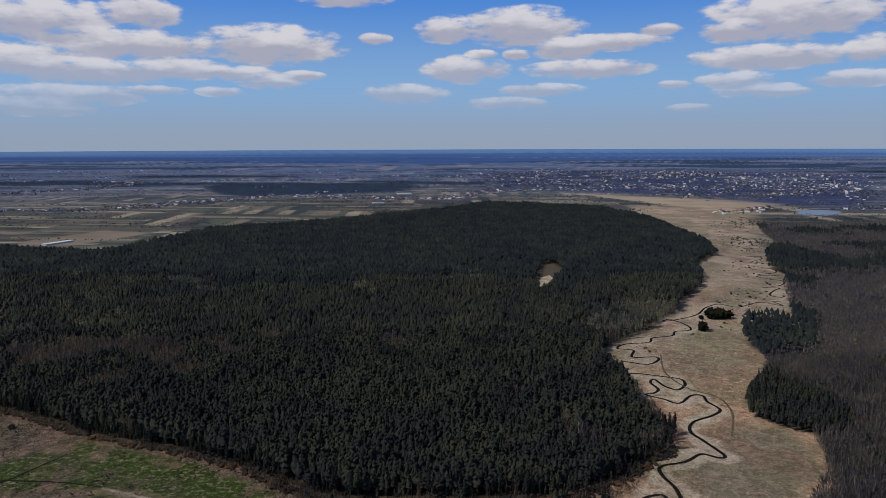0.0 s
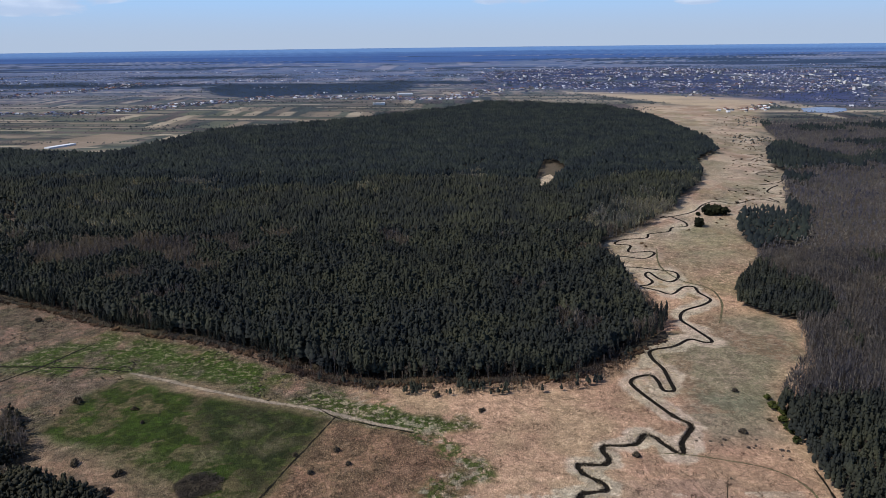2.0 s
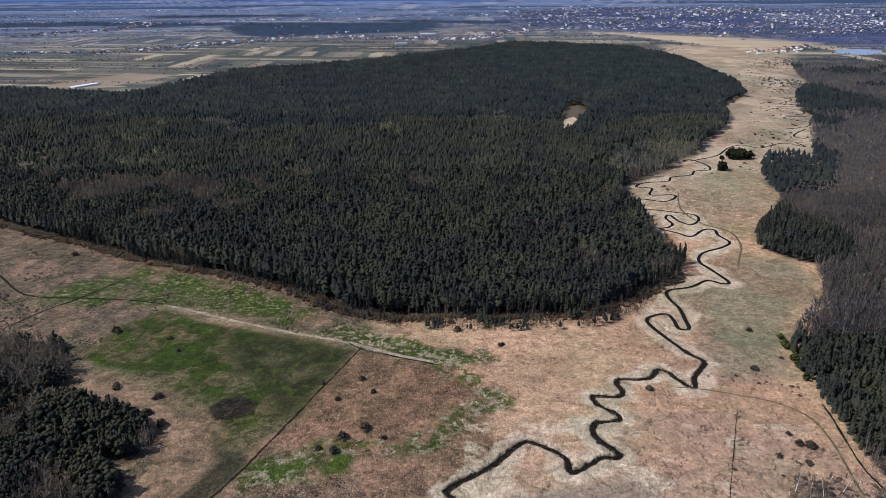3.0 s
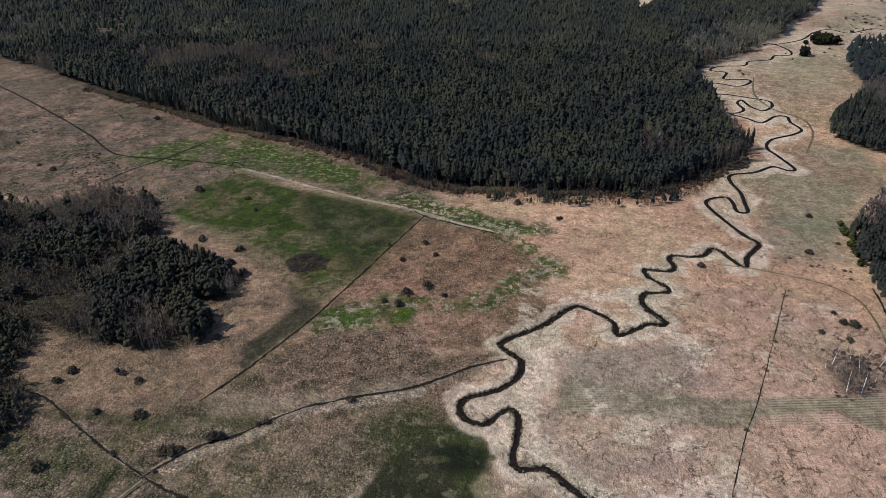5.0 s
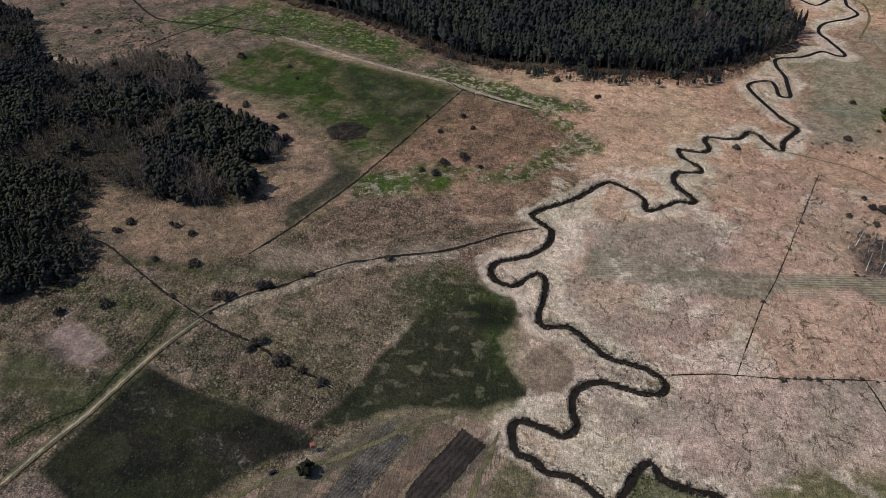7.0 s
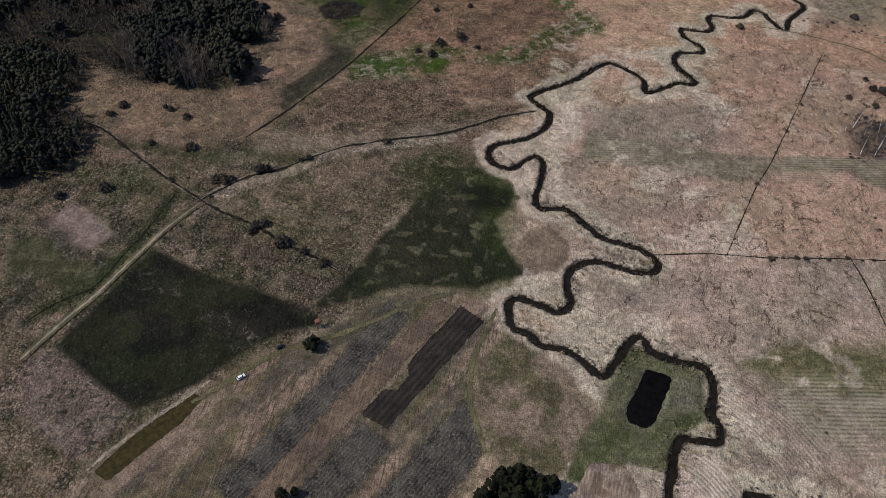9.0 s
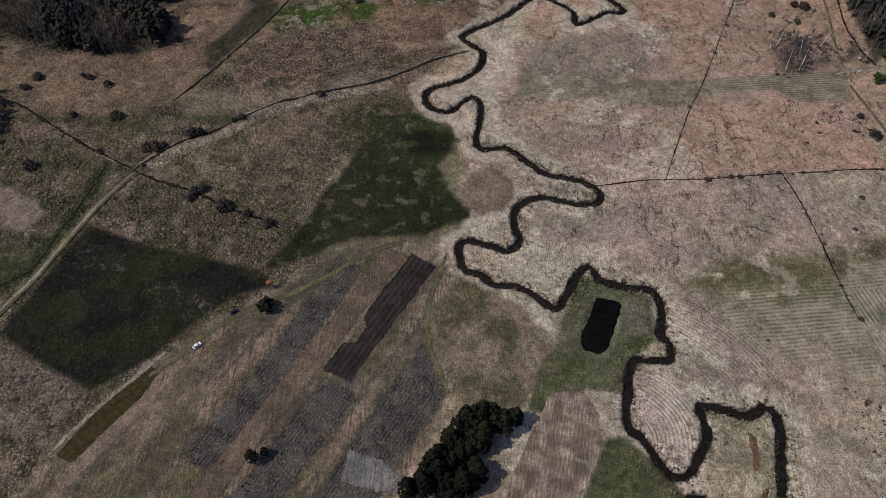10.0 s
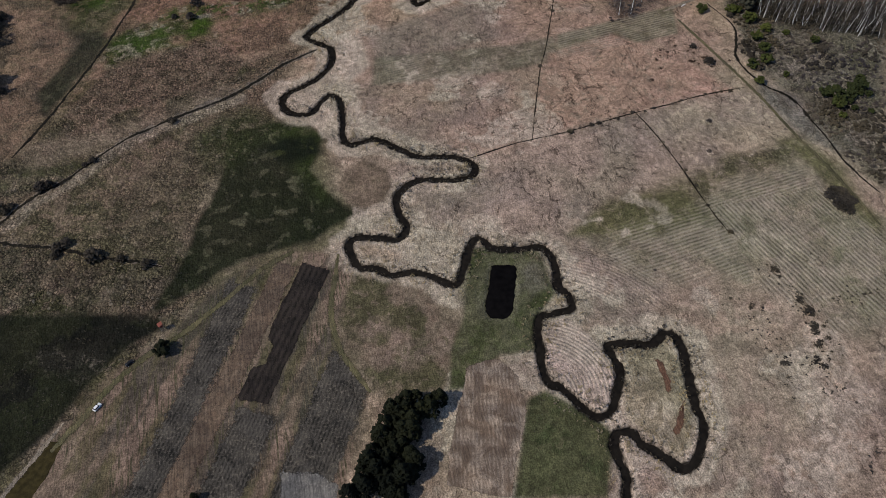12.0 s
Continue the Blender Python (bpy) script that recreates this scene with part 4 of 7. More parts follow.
def paint(x, y):
    """Base colour and kind of cover at every place."""
    wx, wy = x + 9 * (fbm(x, y, 22, 3) - 0.5), y + 9 * (fbm(x, y, 22, 9) - 0.5)
    blot = fbm(x, y, 45, 21)
    rgb = np.array([0.28, 0.207, 0.157]) + (np.array([0.355, 0.275, 0.205]) - [0.28, 0.207, 0.157]) * smooth(0.35, 0.65, blot)[:, None]
    heath, trails = np.full(len(x), 0.1), np.full(len(x), 0.7)
    other = rgb * [1.2, 1.24, 1.25]
    share, streaks, blobs = np.full(len(x), 0.35), np.zeros(len(x)), np.zeros(len(x))

    def lay(poly, colour, soft=2.0, h=None, t=None, most=1.0, ragged=None, inset=0.0, alt=None, part_=0.4, streaky=0.0, blob=0.0, sharp=False):
        """A cover of one colour, and of a second one that shows through it in patches."""
        nonlocal rgb, heath, trails
        px, py = (x, y) if sharp or soft <= 1 else (wx, wy)
        lo, hi = np.min(poly, 0) - 15, np.max(poly, 0) + 15
        pick = np.nonzero((x > lo[0]) & (x < hi[0]) & (y > lo[1]) & (y < hi[1]))[0]
        if not len(pick):
            return
        d = depth_in(poly, px[pick], py[pick]) - inset
        f = smooth(-soft, soft, d) * most
        if ragged:
            f = f * smooth(0.5 - ragged, 0.5 + ragged * 0.3, fbm(x[pick], y[pick], 11, 31 + int(1000 * colour[0]), 5))
        f = f[:, None]
        rgb[pick] = rgb[pick] * (1 - f) + np.array(colour) * f
        other[pick] = other[pick] * (1 - f) + np.array(alt or colour) * f
        f = f[:, 0]
        if alt:
            share[pick] = share[pick] * (1 - f) + part_ * f
            streaks[pick] = streaks[pick] * (1 - f) + streaky * f
            blobs[pick] = blobs[pick] * (1 - f) + blob * f
        if h is not None:
            heath[pick] = heath[pick] * (1 - f) + h * f
        if t is not None:
            trails[pick] = trails[pick] * (1 - f) + t * f

    lay(TAN_E, (0.318, 0.232, 0.178), 8, 0.05, 1.0, 0.85, alt=(0.255, 0.192, 0.150), part_=0.38)
    lay(TAN_S, (0.325, 0.250, 0.198), 6, 0.1, 1.0, 0.85, alt=(0.250, 0.193, 0.155), part_=0.40)
    lay(HEATH_W, (0.192, 0.150, 0.114), 4, 0.9, 0.3, alt=(0.085, 0.074, 0.050), part_=0.42)
    lay(HEATH_W, (0.072, 0.066, 0.040), 7, 1.0, 0.3, 0.9, 0.05, alt=(0.160, 0.130, 0.092), part_=0.44)
    lay(HEATH_W, (0.225, 0.160, 0.118), 8, 0.7, 0.3, 0.6, 0.01, alt=(0.150, 0.114, 0.082), part_=0.4)
    lay(HEATH_N, (0.232, 0.162, 0.122), 5, 0.25, 0.6, alt=(0.145, 0.106, 0.070), part_=0.42)
    lay(HEATH_N, (0.110, 0.086, 0.060), 8, 0.8, 0.8, 0.7, 0.04, alt=(0.21, 0.16, 0.12), part_=0.45)
    mossy = smooth(0.55, 0.62, fbm(x, y, 24, 66, 5)) * ((x < -20) & (y < 200) & (x > -330)) * 0.6
    rgb = rgb * (1 - mossy[:, None]) + np.array([0.066, 0.068, 0.028]) * mossy[:, None]
    slate = smooth(0.46, 0.66, fbm(x, y, 26, 67, 5)) * ((x > 5) & (y < 270)) * 0.5
    rgb = rgb * (1 - slate[:, None]) + np.array([0.225, 0.183, 0.160]) * slate[:, None]
    north = (smooth(110, 290, y) * smooth(800, 500, y) * smooth(-190, -140, x) * 0.75)[:, None]
    rgb, other = rgb * (1 - north + np.array([1.02, 0.85, 0.745]) * north), other * (1 - north + np.array([1.02, 0.85, 0.745]) * north)
    lay(RED_HEATH, (0.190, 0.132, 0.098), 1.2, 0.9, 0.2, 0.9, alt=(0.115, 0.086, 0.060), part_=0.43, sharp=True)
    lay(PINK_W, (0.17, 0.13, 0.106), 1.2, 0.6, 0.2, sharp=True, alt=(0.060, 0.053, 0.042), part_=0.35)
    lay(OLIVE_W, (0.046, 0.049, 0.022), 3, 0.2, 0.1, 0.9, alt=(0.085, 0.078, 0.046), part_=0.4)
    lay(PINK_SQ, (0.20, 0.157, 0.134), 1.5, 0.1, 0.1, sharp=True, alt=(0.165, 0.128, 0.105), part_=0.4)
    lay(DARK_FIELD, (0.0080, 0.0088, 0.0062), 1.3, 0.25, 0.1, 0.97, sharp=True, alt=(0.018, 0.019, 0.011), part_=0.34)
    lay(DARK_FIELD, (0.030, 0.034, 0.014), 6, 0.2, 0.1, 0.42, 0.02, alt=(0.030, 0.032, 0.016))
    for poly in STREAKS_W:
        lay(poly, (0.030, 0.029, 0.021), 3, 0.5, 0.0, 0.6, alt=(0.150, 0.132, 0.108), part_=0.34)
    lay(MEADOW_W, (0.212, 0.148, 0.103), 8, 0.3, 0.2, 0.9, alt=(0.160, 0.112, 0.074), part_=0.42)
    lay(MEADOW_W, (0.075, 0.062, 0.046), 8, 0.7, 0.3, 0.7, 0.06, alt=(0.15, 0.115, 0.088), part_=0.4)
    lay(MEADOW_W, (0.225, 0.152, 0.106), 8, 0.3, 0.2, 0.6, 0.01, alt=(0.125, 0.100, 0.066), part_=0.35)
    lay(LIGHT_BAND, (0.222, 0.170, 0.128), 5, 0.4, 0.2, 0.85, alt=(0.165, 0.130, 0.094), part_=0.38)
    lay(TAN_CROSS, (0.212, 0.156, 0.114), 4, 0.6, 0.3, 0.85, alt=(0.150, 0.122, 0.076), part_=0.40)
    lay(TAN_CROSS, (0.082, 0.078, 0.040), 5, 0.8, 0.3, 0.75, 0.012, alt=(0.185, 0.145, 0.102), part_=0.42)
    lay(HEATH_S, (0.100, 0.080, 0.060), 4, 0.9, 0.2, 0.55, alt=(0.160, 0.122, 0.092), part_=0.42)
    lay(CROSS_DARK, (0.098, 0.088, 0.056), 5, 0.8, 0.2, 0.7, 0.35, alt=(0.155, 0.126, 0.090), part_=0.42)
    lay(OLIVE_N, (0.046, 0.052, 0.022), 4, 0.7, 0.1, 0.85, 0.35, alt=(0.120, 0.104, 0.064), part_=0.40)
    lay(MOSS_W, (0.068, 0.072, 0.032), 5, 0.9, 0.1, 0.8, 0.2, alt=(0.165, 0.142, 0.108), part_=0.40)
    lay(DITCH_BAND, (0.022, 0.024, 0.014), 2.2, 0.2, 0.1, 0.9, alt=(0.050, 0.052, 0.030), part_=0.35)
    lay(BAND_DARK, (0.036, 0.042, 0.016), 2.5, 0.4, 0.1, 0.9, 0.3, alt=(0.100, 0.084, 0.056), part_=0.34)
    f = smooth(3.6, 1.4, near_line(spline(np.array(DITCH_W[2:8]) + [1.6, -3.2], 1.5), x, y, 9.0) + 4 * (fbm(x, y, 7, 78) - 0.5))[:, None] * 0.75
    rgb, other = rgb * (1 - f) + np.array([0.330, 0.270, 0.212]) * f, other * (1 - f) + np.array([0.235, 0.188, 0.142]) * f
    f = smooth(3.4, 1.6, near_line(spline(DITCH_TW, 1.5), x, y, 9.0) + 3 * (fbm(x, y, 6, 68) - 0.5))[:, None] * 0.85
    rgb, other = rgb * (1 - f) + np.array([0.032, 0.040, 0.016]) * f, other * (1 - f) + np.array([0.062, 0.064, 0.030]) * f
    lay(MEADOW_NW, (0.185, 0.132, 0.095), 10, 0.8, 0.4, 0.9, alt=(0.085, 0.074, 0.050), part_=0.45)
    lay(MEADOW_NW, (0.060, 0.070, 0.028), 14, 0.8, 0.3, 0.6, 0.06, alt=(0.165, 0.138, 0.100), part_=0.42)
    lay(MEADOW_NW, (0.215, 0.155, 0.122), 14, 0.7, 0.3, 0.6, 0.02, alt=(0.125, 0.100, 0.078), part_=0.4)
    lay(MEADOW_NW, (0.225, 0.145, 0.108), 14, 0.5, 0.3, 0.75, 0.03, alt=(0.150, 0.112, 0.090), part_=0.4)
    lay(MEADOW_NW, (0.080, 0.070, 0.050), 10, 0.8, 0.3, 0.7, 0.012, alt=(0.145, 0.118, 0.090), part_=0.42)
    lay(GREEN_STRIP, (0.040, 0.066, 0.011), 6, 0.6, 0.1, 0.95, 0.27, alt=(0.170, 0.155, 0.098), part_=0.38)
    lay(FRONT_GREEN, (0.040, 0.066, 0.011), 3, 0.6, 0.3, 0.95, 0.28, alt=(0.180, 0.165, 0.100), part_=0.40)
    lay(FRONT_GREEN2, (0.044, 0.070, 0.013), 2.5, 0.6, 0.3, 0.95, 0.30, alt=(0.230, 0.205, 0.140), part_=0.42)
    lay(GREEN_FIELD, (0.0200, 0.0300, 0.0065), 4.5, 0.15, 0.0, sharp=True, inset=1.5, alt=(0.034, 0.048, 0.010), part_=0.45, blob=0.4)
    lay(GREEN_FIELD, (0.036, 0.060, 0.010), 8, 0.3, 0.0, 0.8, 0.04, alt=(0.026, 0.040, 0.008), part_=0.5, blob=0.5)
    lay(GREEN_FIELD, (0.115, 0.092, 0.052), 6, 0.4, 0.0, 0.75, 0.012, alt=(0.050, 0.050, 0.022), part_=0.5, blob=0.5)
    lay(FIELD_EAST, (0.018, 0.023, 0.009), 8, 0.2, 0.0, 0.85, alt=(0.040, 0.050, 0.015), part_=0.4, blob=0.6)
    lay(FIELD_FADE, (0.135, 0.108, 0.068), 10, 0.4, 0.0, 0.85, 0.2, alt=(0.056, 0.056, 0.026), part_=0.42, blob=0.4)
    for poly in FIELD_PALE:
        lay(poly, (0.110, 0.098, 0.058), 4, 0.5, 0.0, 0.6, alt=(0.050, 0.052, 0.022), part_=0.46)
    lay(REED_OVAL, (0.022, 0.019, 0.016), 1.5, 0.0, 0.0)
    for poly in SPECKLED:
        lay(poly, (0.052, 0.072, 0.018), 4, 0.7, 0.4, 0.9, 0.25, alt=(0.280, 0.245, 0.178), part_=0.44)
    lay(VIVID2, (0.036, 0.064, 0.008), 3.5, 0.3, 0.0, 0.95, 0.25, alt=(0.070, 0.086, 0.024), part_=0.36)
    lay(GREEN_RIM, (0.082, 0.080, 0.042), 6, 0.1, 0.0, 0.85, alt=(0.130, 0.112, 0.070), part_=0.4, blob=0.4)
    lay(WET_SIDE, (0.105, 0.092, 0.058), 7, 0.9, 0.2, 0.4, alt=(0.160, 0.132, 0.094), part_=0.4)
    lay(WET_GREEN, (0.016, 0.0195, 0.009), 1.6, 0.3, 0.0, 0.96, alt=(0.062, 0.062, 0.036), part_=0.33, blob=0.85)
    lay(WET_NORTH, (0.040, 0.046, 0.018), 6, 0.6, 0.0, 0.8, 0.3, alt=(0.110, 0.098, 0.060), part_=0.42)
    lay(VIVID1, (0.034, 0.048, 0.010), 7.0, 0.1, 0.0, 0.65, alt=(0.060, 0.074, 0.020), part_=0.45, blob=0.8)
    lay(WET_CORE, (0.008, 0.010, 0.006), 3.0, 0.1, 0.0, 0.92, 0.35, alt=(0.030, 0.036, 0.012), part_=0.3, blob=0.7)
    lay(MID_S, (0.185, 0.142, 0.108), 2, 0.1, 0.2, 0.95, alt=(0.120, 0.104, 0.064), part_=0.42)
    lay(MID_S, (0.072, 0.070, 0.034), 4, 0.1, 0.2, 0.85, 0.16, alt=(0.170, 0.134, 0.098), part_=0.35)
    lay(MID_S, (0.245, 0.180, 0.142), 6, 0.1, 0.2, 0.6, 0.05, alt=(0.20, 0.140, 0.106), part_=0.4)
    lay(FARM, (0.158, 0.116, 0.086), 1.2, 0.0, 0.0, sharp=True, alt=(0.074, 0.067, 0.040), part_=0.42, streaky=0.85)
    lay(FARM, (0.082, 0.076, 0.040), 6, 0.0, 0.0, 0.7, 0.03, alt=(0.165, 0.126, 0.092), part_=0.42, streaky=0.85)
    u, v = 0.889 * x - 0.457 * y, 0.457 * x + 0.889 * y
    plot = smooth(-2, 2, np.where((x < 0) & (y < 95) & (x > -170), depth_in(FARM, x, y), -9))
    for seed_, size_, colour_, lo_ in ((73, 7, (0.205, 0.150, 0.115), 0.51), (74, 5, (0.056, 0.053, 0.043), 0.54), (75, 4, (0.100, 0.088, 0.046), 0.57)):
        f = plot * smooth(lo_, lo_ + 0.05, fbm(u, v * 0.13, size_, seed_, 4)) * 0.7
        rgb = rgb * (1 - f[:, None]) + np.array(colour_) * f[:, None]
    lay(GRASS_E, (0.158, 0.138, 0.086), 5, 0.1, 0.2, 0.7, alt=(0.205, 0.170, 0.120), part_=0.45)
    lay(MOW_E, (0.225, 0.190, 0.140), 6, 0.0, 0.3, 0.85, alt=(0.165, 0.147, 0.098), part_=0.42)
    lay(MOW_E, (0.150, 0.138, 0.086), 6, 0.0, 0.3, 0.8, 0.06, alt=(0.215, 0.180, 0.130), part_=0.4)
    lay(OLIVE_E, (0.098, 0.094, 0.044), 3, 0.1, 0.2, 0.9, alt=(0.160, 0.138, 0.086), part_=0.36)
    lay(OLIVE_BAND, (0.105, 0.098, 0.052), 3, 0.5, 0.4, 0.85, 0.16, alt=(0.220, 0.185, 0.135), part_=0.4)
    lay(OLIVE_PATH, (0.110, 0.104, 0.048), 3, 0.1, 0.2, 0.9, alt=(0.145, 0.125, 0.074), part_=0.4)
    lay(GREY_TAN, (0.225, 0.182, 0.150), 3, 0.1, 0.8, 0.75, alt=(0.185, 0.152, 0.122), part_=0.4)
    lay(STRIPE_W, (0.150, 0.134, 0.092), 1.5, 0.1, 0.3, 0.85, sharp=True, alt=(0.205, 0.175, 0.132), part_=0.42)
    lay(STRIPE_E1, (0.112, 0.104, 0.064), 1.2, 0.0, 0.2, 0.9, sharp=True, alt=(0.165, 0.142, 0.098), part_=0.36)
    lay(RED_E, (0.370, 0.236, 0.178), 2.0, 0.0, 1.0, 0.85, sharp=True, alt=(0.278, 0.196, 0.150), part_=0.4)
    lay(RED_SE, (0.39, 0.285, 0.222), 12, 0.0, 0.4, 0.8, 0.06, alt=(0.27, 0.20, 0.15))
    lay(RED_SE, (0.27, 0.225, 0.168), 12, 0.0, 0.4, 0.6, 0.02, alt=(0.31, 0.25, 0.19))
    lay(VALLEY_GREEN, (0.155, 0.147, 0.100), 10, 0.1, 0.4, 0.8, alt=(0.215, 0.185, 0.140))
    for poly in VALLEY_SOFT:
        lay(poly, (0.125, 0.120, 0.080), 9, 0.1, 0.2, 0.85, alt=(0.180, 0.160, 0.115), part_=0.4)
    lay(VALLEY_FAR, (0.24, 0.21, 0.13), 12, 0.2, 0.4, 0.8, alt=(0.28, 0.23, 0.165))
    lay(GREY_E, (0.155, 0.145, 0.105), 8, 0.1, 0.4, 0.8, alt=(0.20, 0.17, 0.125))
    lay(SCRUB_E + [(300, 150)], (0.205, 0.180, 0.148), 4, 0.7, 0.1, alt=(0.105, 0.096, 0.072), part_=0.46)
    lay(SCRUB_E + [(300, 150)], (0.105, 0.098, 0.064), 5, 0.7, 0.1, 0.7, 0.05, alt=(0.180, 0.156, 0.128), part_=0.42)
    lay(PALE_E, (0.190, 0.172, 0.152), 3, 0.5, 0.1, 0.85, alt=(0.110, 0.100, 0.086), part_=0.42)
    lay(PALE_BEND, (0.42, 0.36, 0.285), 2.0, 0.0, 0.1, 0.85, sharp=True, alt=(0.37, 0.31, 0.24))
    # ragged green fringes and the forest's foot
    hook = near_line(spline(GREEN_HOOK, 3.0), x, y, 25.0)
    f = smooth(11, 3, hook + 14 * (fbm(x, y, 8, 61, 4) - 0.5)) * smooth(0.40, 0.48, fbm(x, y, 5, 62, 4)) * 0.9
    rgb = rgb * (1 - f[:, None]) + np.array([0.044, 0.068, 0.014]) * f[:, None]
    f = smooth(9, 4, hook + 14 * (fbm(x, y, 8, 61, 4) - 0.5)) * smooth(0.58, 0.64, fbm(x, y, 4, 63, 3)) * 0.6
    rgb = rgb * (1 - f[:, None]) + np.array([0.36, 0.31, 0.25]) * f[:, None]
    heath = np.maximum(heath, 0.7 * f)
    front = near_line(spline(FOREST, 4.0), x, y, 30.0)
    f = smooth(13, 4, front + 10 * (fbm(x, y, 16, 64) - 0.5)) * (x < 125) * 0.8
    rgb = rgb * (1 - f[:, None]) + np.array([0.165, 0.105, 0.078]) * f[:, None]
    rusty = smooth(0.52, 0.58, fbm(x, y, 42, 69, 5)) * ((y > 330) & (y < 2200) & (x > 60)) * 0.55
    rgb = rgb * (1 - rusty[:, None]) + np.array([0.205, 0.125, 0.085]) * rusty[:, None]
    moss = smooth(0.55, 0.60, fbm(x, y, 60, 70, 5)) * ((y > 400) & (y < 2100) & (x > 60)) * 0.45
    rgb = rgb * (1 - moss[:, None]) + np.array([0.145, 0.138, 0.072]) * moss[:, None]
    # pale reed fringe along the river
    d = near_line(river, x, y, 40.0)
    fringe = smooth(10.5, 8.0, d + 17 * (fbm(x, y, 15, 51, 5) - 0.38)) * np.where(y > 330, 0.75, 0.85)
    rgb = rgb * (1 - fringe[:, None]) + np.array([0.43, 0.36, 0.285]) * fringe[:, None]
    other = other * (1 - fringe[:, None]) + np.array([0.355, 0.290, 0.225]) * fringe[:, None]
    share, streaks, blobs = share * (1 - fringe) + 0.40 * fringe, streaks * (1 - fringe), blobs * (1 - fringe)
    heath, trails = heath * (1 - fringe), trails * (1 - 0.6 * fringe)
    spots = smooth(0.585, 0.625, fbm(x, y, 15, 77, 5)) * (x > -2 + 0 * y) * (y < 260) * smooth(75, 30, near_line(river, x, y, 80.0)) * ~inside(MID_S, wx, wy) * 0.75
    rgb = rgb * (1 - spots[:, None]) + np.array([0.44, 0.37, 0.295]) * spots[:, None]
    lay(TANCIRC, (0.172, 0.130, 0.094), 1.0, 0.0, 0.0, 1.0, alt=(0.146, 0.114, 0.080), part_=0.4)
    lay(PONDGREEN, (0.062, 0.068, 0.030), 1.0, 0.0, 0.0, alt=(0.092, 0.090, 0.050), part_=0.40)
    lay(POND, (0.165, 0.150, 0.115), 1.4, 0.0, 0.0, 0.75, inset=-1.6, alt=(0.095, 0.090, 0.055))
    lay(POND_BARE, (0.130, 0.115, 0.088), 2.5, 0.0, 0.0, 0.8, alt=(0.165, 0.150, 0.120))
    lay(PONDGREEN, (0.12, 0.112, 0.07), 2.0, 0.0, 0.0, 0.7, 0.06, alt=(0.075, 0.078, 0.038))
    lay(LOWGREEN, (0.054, 0.061, 0.028), 1.0, 0.0, 0.0, alt=(0.085, 0.080, 0.044), part_=0.42)
    lay(LOWGREEN, (0.10, 0.096, 0.05), 2.0, 0.0, 0.0, 0.6, 0.06, alt=(0.065, 0.068, 0.034))
    lay(ISLE, (0.250, 0.212, 0.142), 1.0, 0.1, 0.1, 0.85, alt=(0.350, 0.305, 0.225), part_=0.42, blob=0.8)
    lay(PINK_PENIN, (0.42, 0.325, 0.278), 1.0, 0.0, 0.1, 0.8, alt=(0.385, 0.30, 0.255), part_=0.4)
    lay(HAY_PALE, (0.330, 0.265, 0.212), 1.2, 0.0, 0.0, 0.85, alt=(0.270, 0.215, 0.172), part_=0.4)
    lay(HAY_STRIP, (0.360, 0.305, 0.255), 0.8, 0.0, 0.0, 0.85, alt=(0.270, 0.220, 0.176), part_=0.4)
    up = smooth(520, 800, y) * smooth(60, 140, x) * smooth(2200, 1700, y)
    for seed_, size_, colour_, lo_, most_ in ((92, 46, (0.165, 0.150, 0.105), 0.50, 0.6), (93, 30, (0.300, 0.248, 0.185), 0.54, 0.6), (94, 22, (0.120, 0.100, 0.075), 0.58, 0.55)):
        f = (up * smooth(lo_, lo_ + 0.06, fbm(x, y * 0.6, size_, seed_, 5)) * most_)[:, None]
        rgb = rgb * (1 - f) + np.array(colour_) * f
    # woods stand on a darker floor
    lay(FOREST_ALL, (0.040, 0.032, 0.024), 3, 0.2, 0.0, inset=2.5)
    lay(WOOD_E_ALL, (0.062, 0.052, 0.043), 2.0, 0.3, 0.0, inset=5.0)
    lay(BIRCH, (0.040, 0.036, 0.028), 3, 0.6, 0.0, 0.9)
    lay(GATE_THICKET, (0.095, 0.076, 0.060), 4, 0.6, 0.0, 0.75, 0.3)
    lay(GATE_WOOD, (0.045, 0.040, 0.030), 2, 0.5, 0.0, 0.9)
    lay(ROAD_WOOD, (0.045, 0.040, 0.030), 2, 0.5, 0.0, 0.9)
    lay(WOOD_W_ALL[:-1] + WOOD_W_BACK, (0.030, 0.026, 0.020), 5, 0.6, 0.0)
    lay(WOOD_W_ALL[:-1] + WOOD_W_BACK, (0.085, 0.072, 0.045), 6, 0.6, 0.0, 0.6, 0.01)
    lay(CLEARING, (0.085, 0.070, 0.052), 4, 0.2, 0.2)
    lay(LOGGED, (0.085, 0.070, 0.058), 6, 0.2, 0.2)
    # farmland behind the woods: narrow strips in blocks, with woods and towns between
    r = np.hypot(x, y)
    bend = x * 0.16 + 60 * (fbm(x, y, 900, 5, 3) - 0.5)
    size = np.where(r > 5200, 4.0, np.where(r > 3600, 2.0, 1.0))
    row = np.floor((y + bend) / (150 * size))
    col = np.floor((x + 260 * lattice(row, row, 3)) / (300 * size))
    turned = lattice(col, row, 62) > 0.62
    strip = lattice(np.where(turned, np.floor(x / (34 * size)), np.floor((y + bend) / (19 * size))), np.where(turned, row, col), 61)
    shades = np.array([(0.078, 0.080, 0.062), (0.125, 0.110, 0.090), (0.060, 0.062, 0.050), (0.185, 0.165, 0.135), (0.078, 0.070, 0.060), (0.084, 0.086, 0.064), (0.105, 0.096, 0.078), (0.066, 0.068, 0.056)])
    land = shades[(strip * 7.99).astype(int)] * (0.8 + 0.4 * fbm(x, y, 300, 71))[:, None]
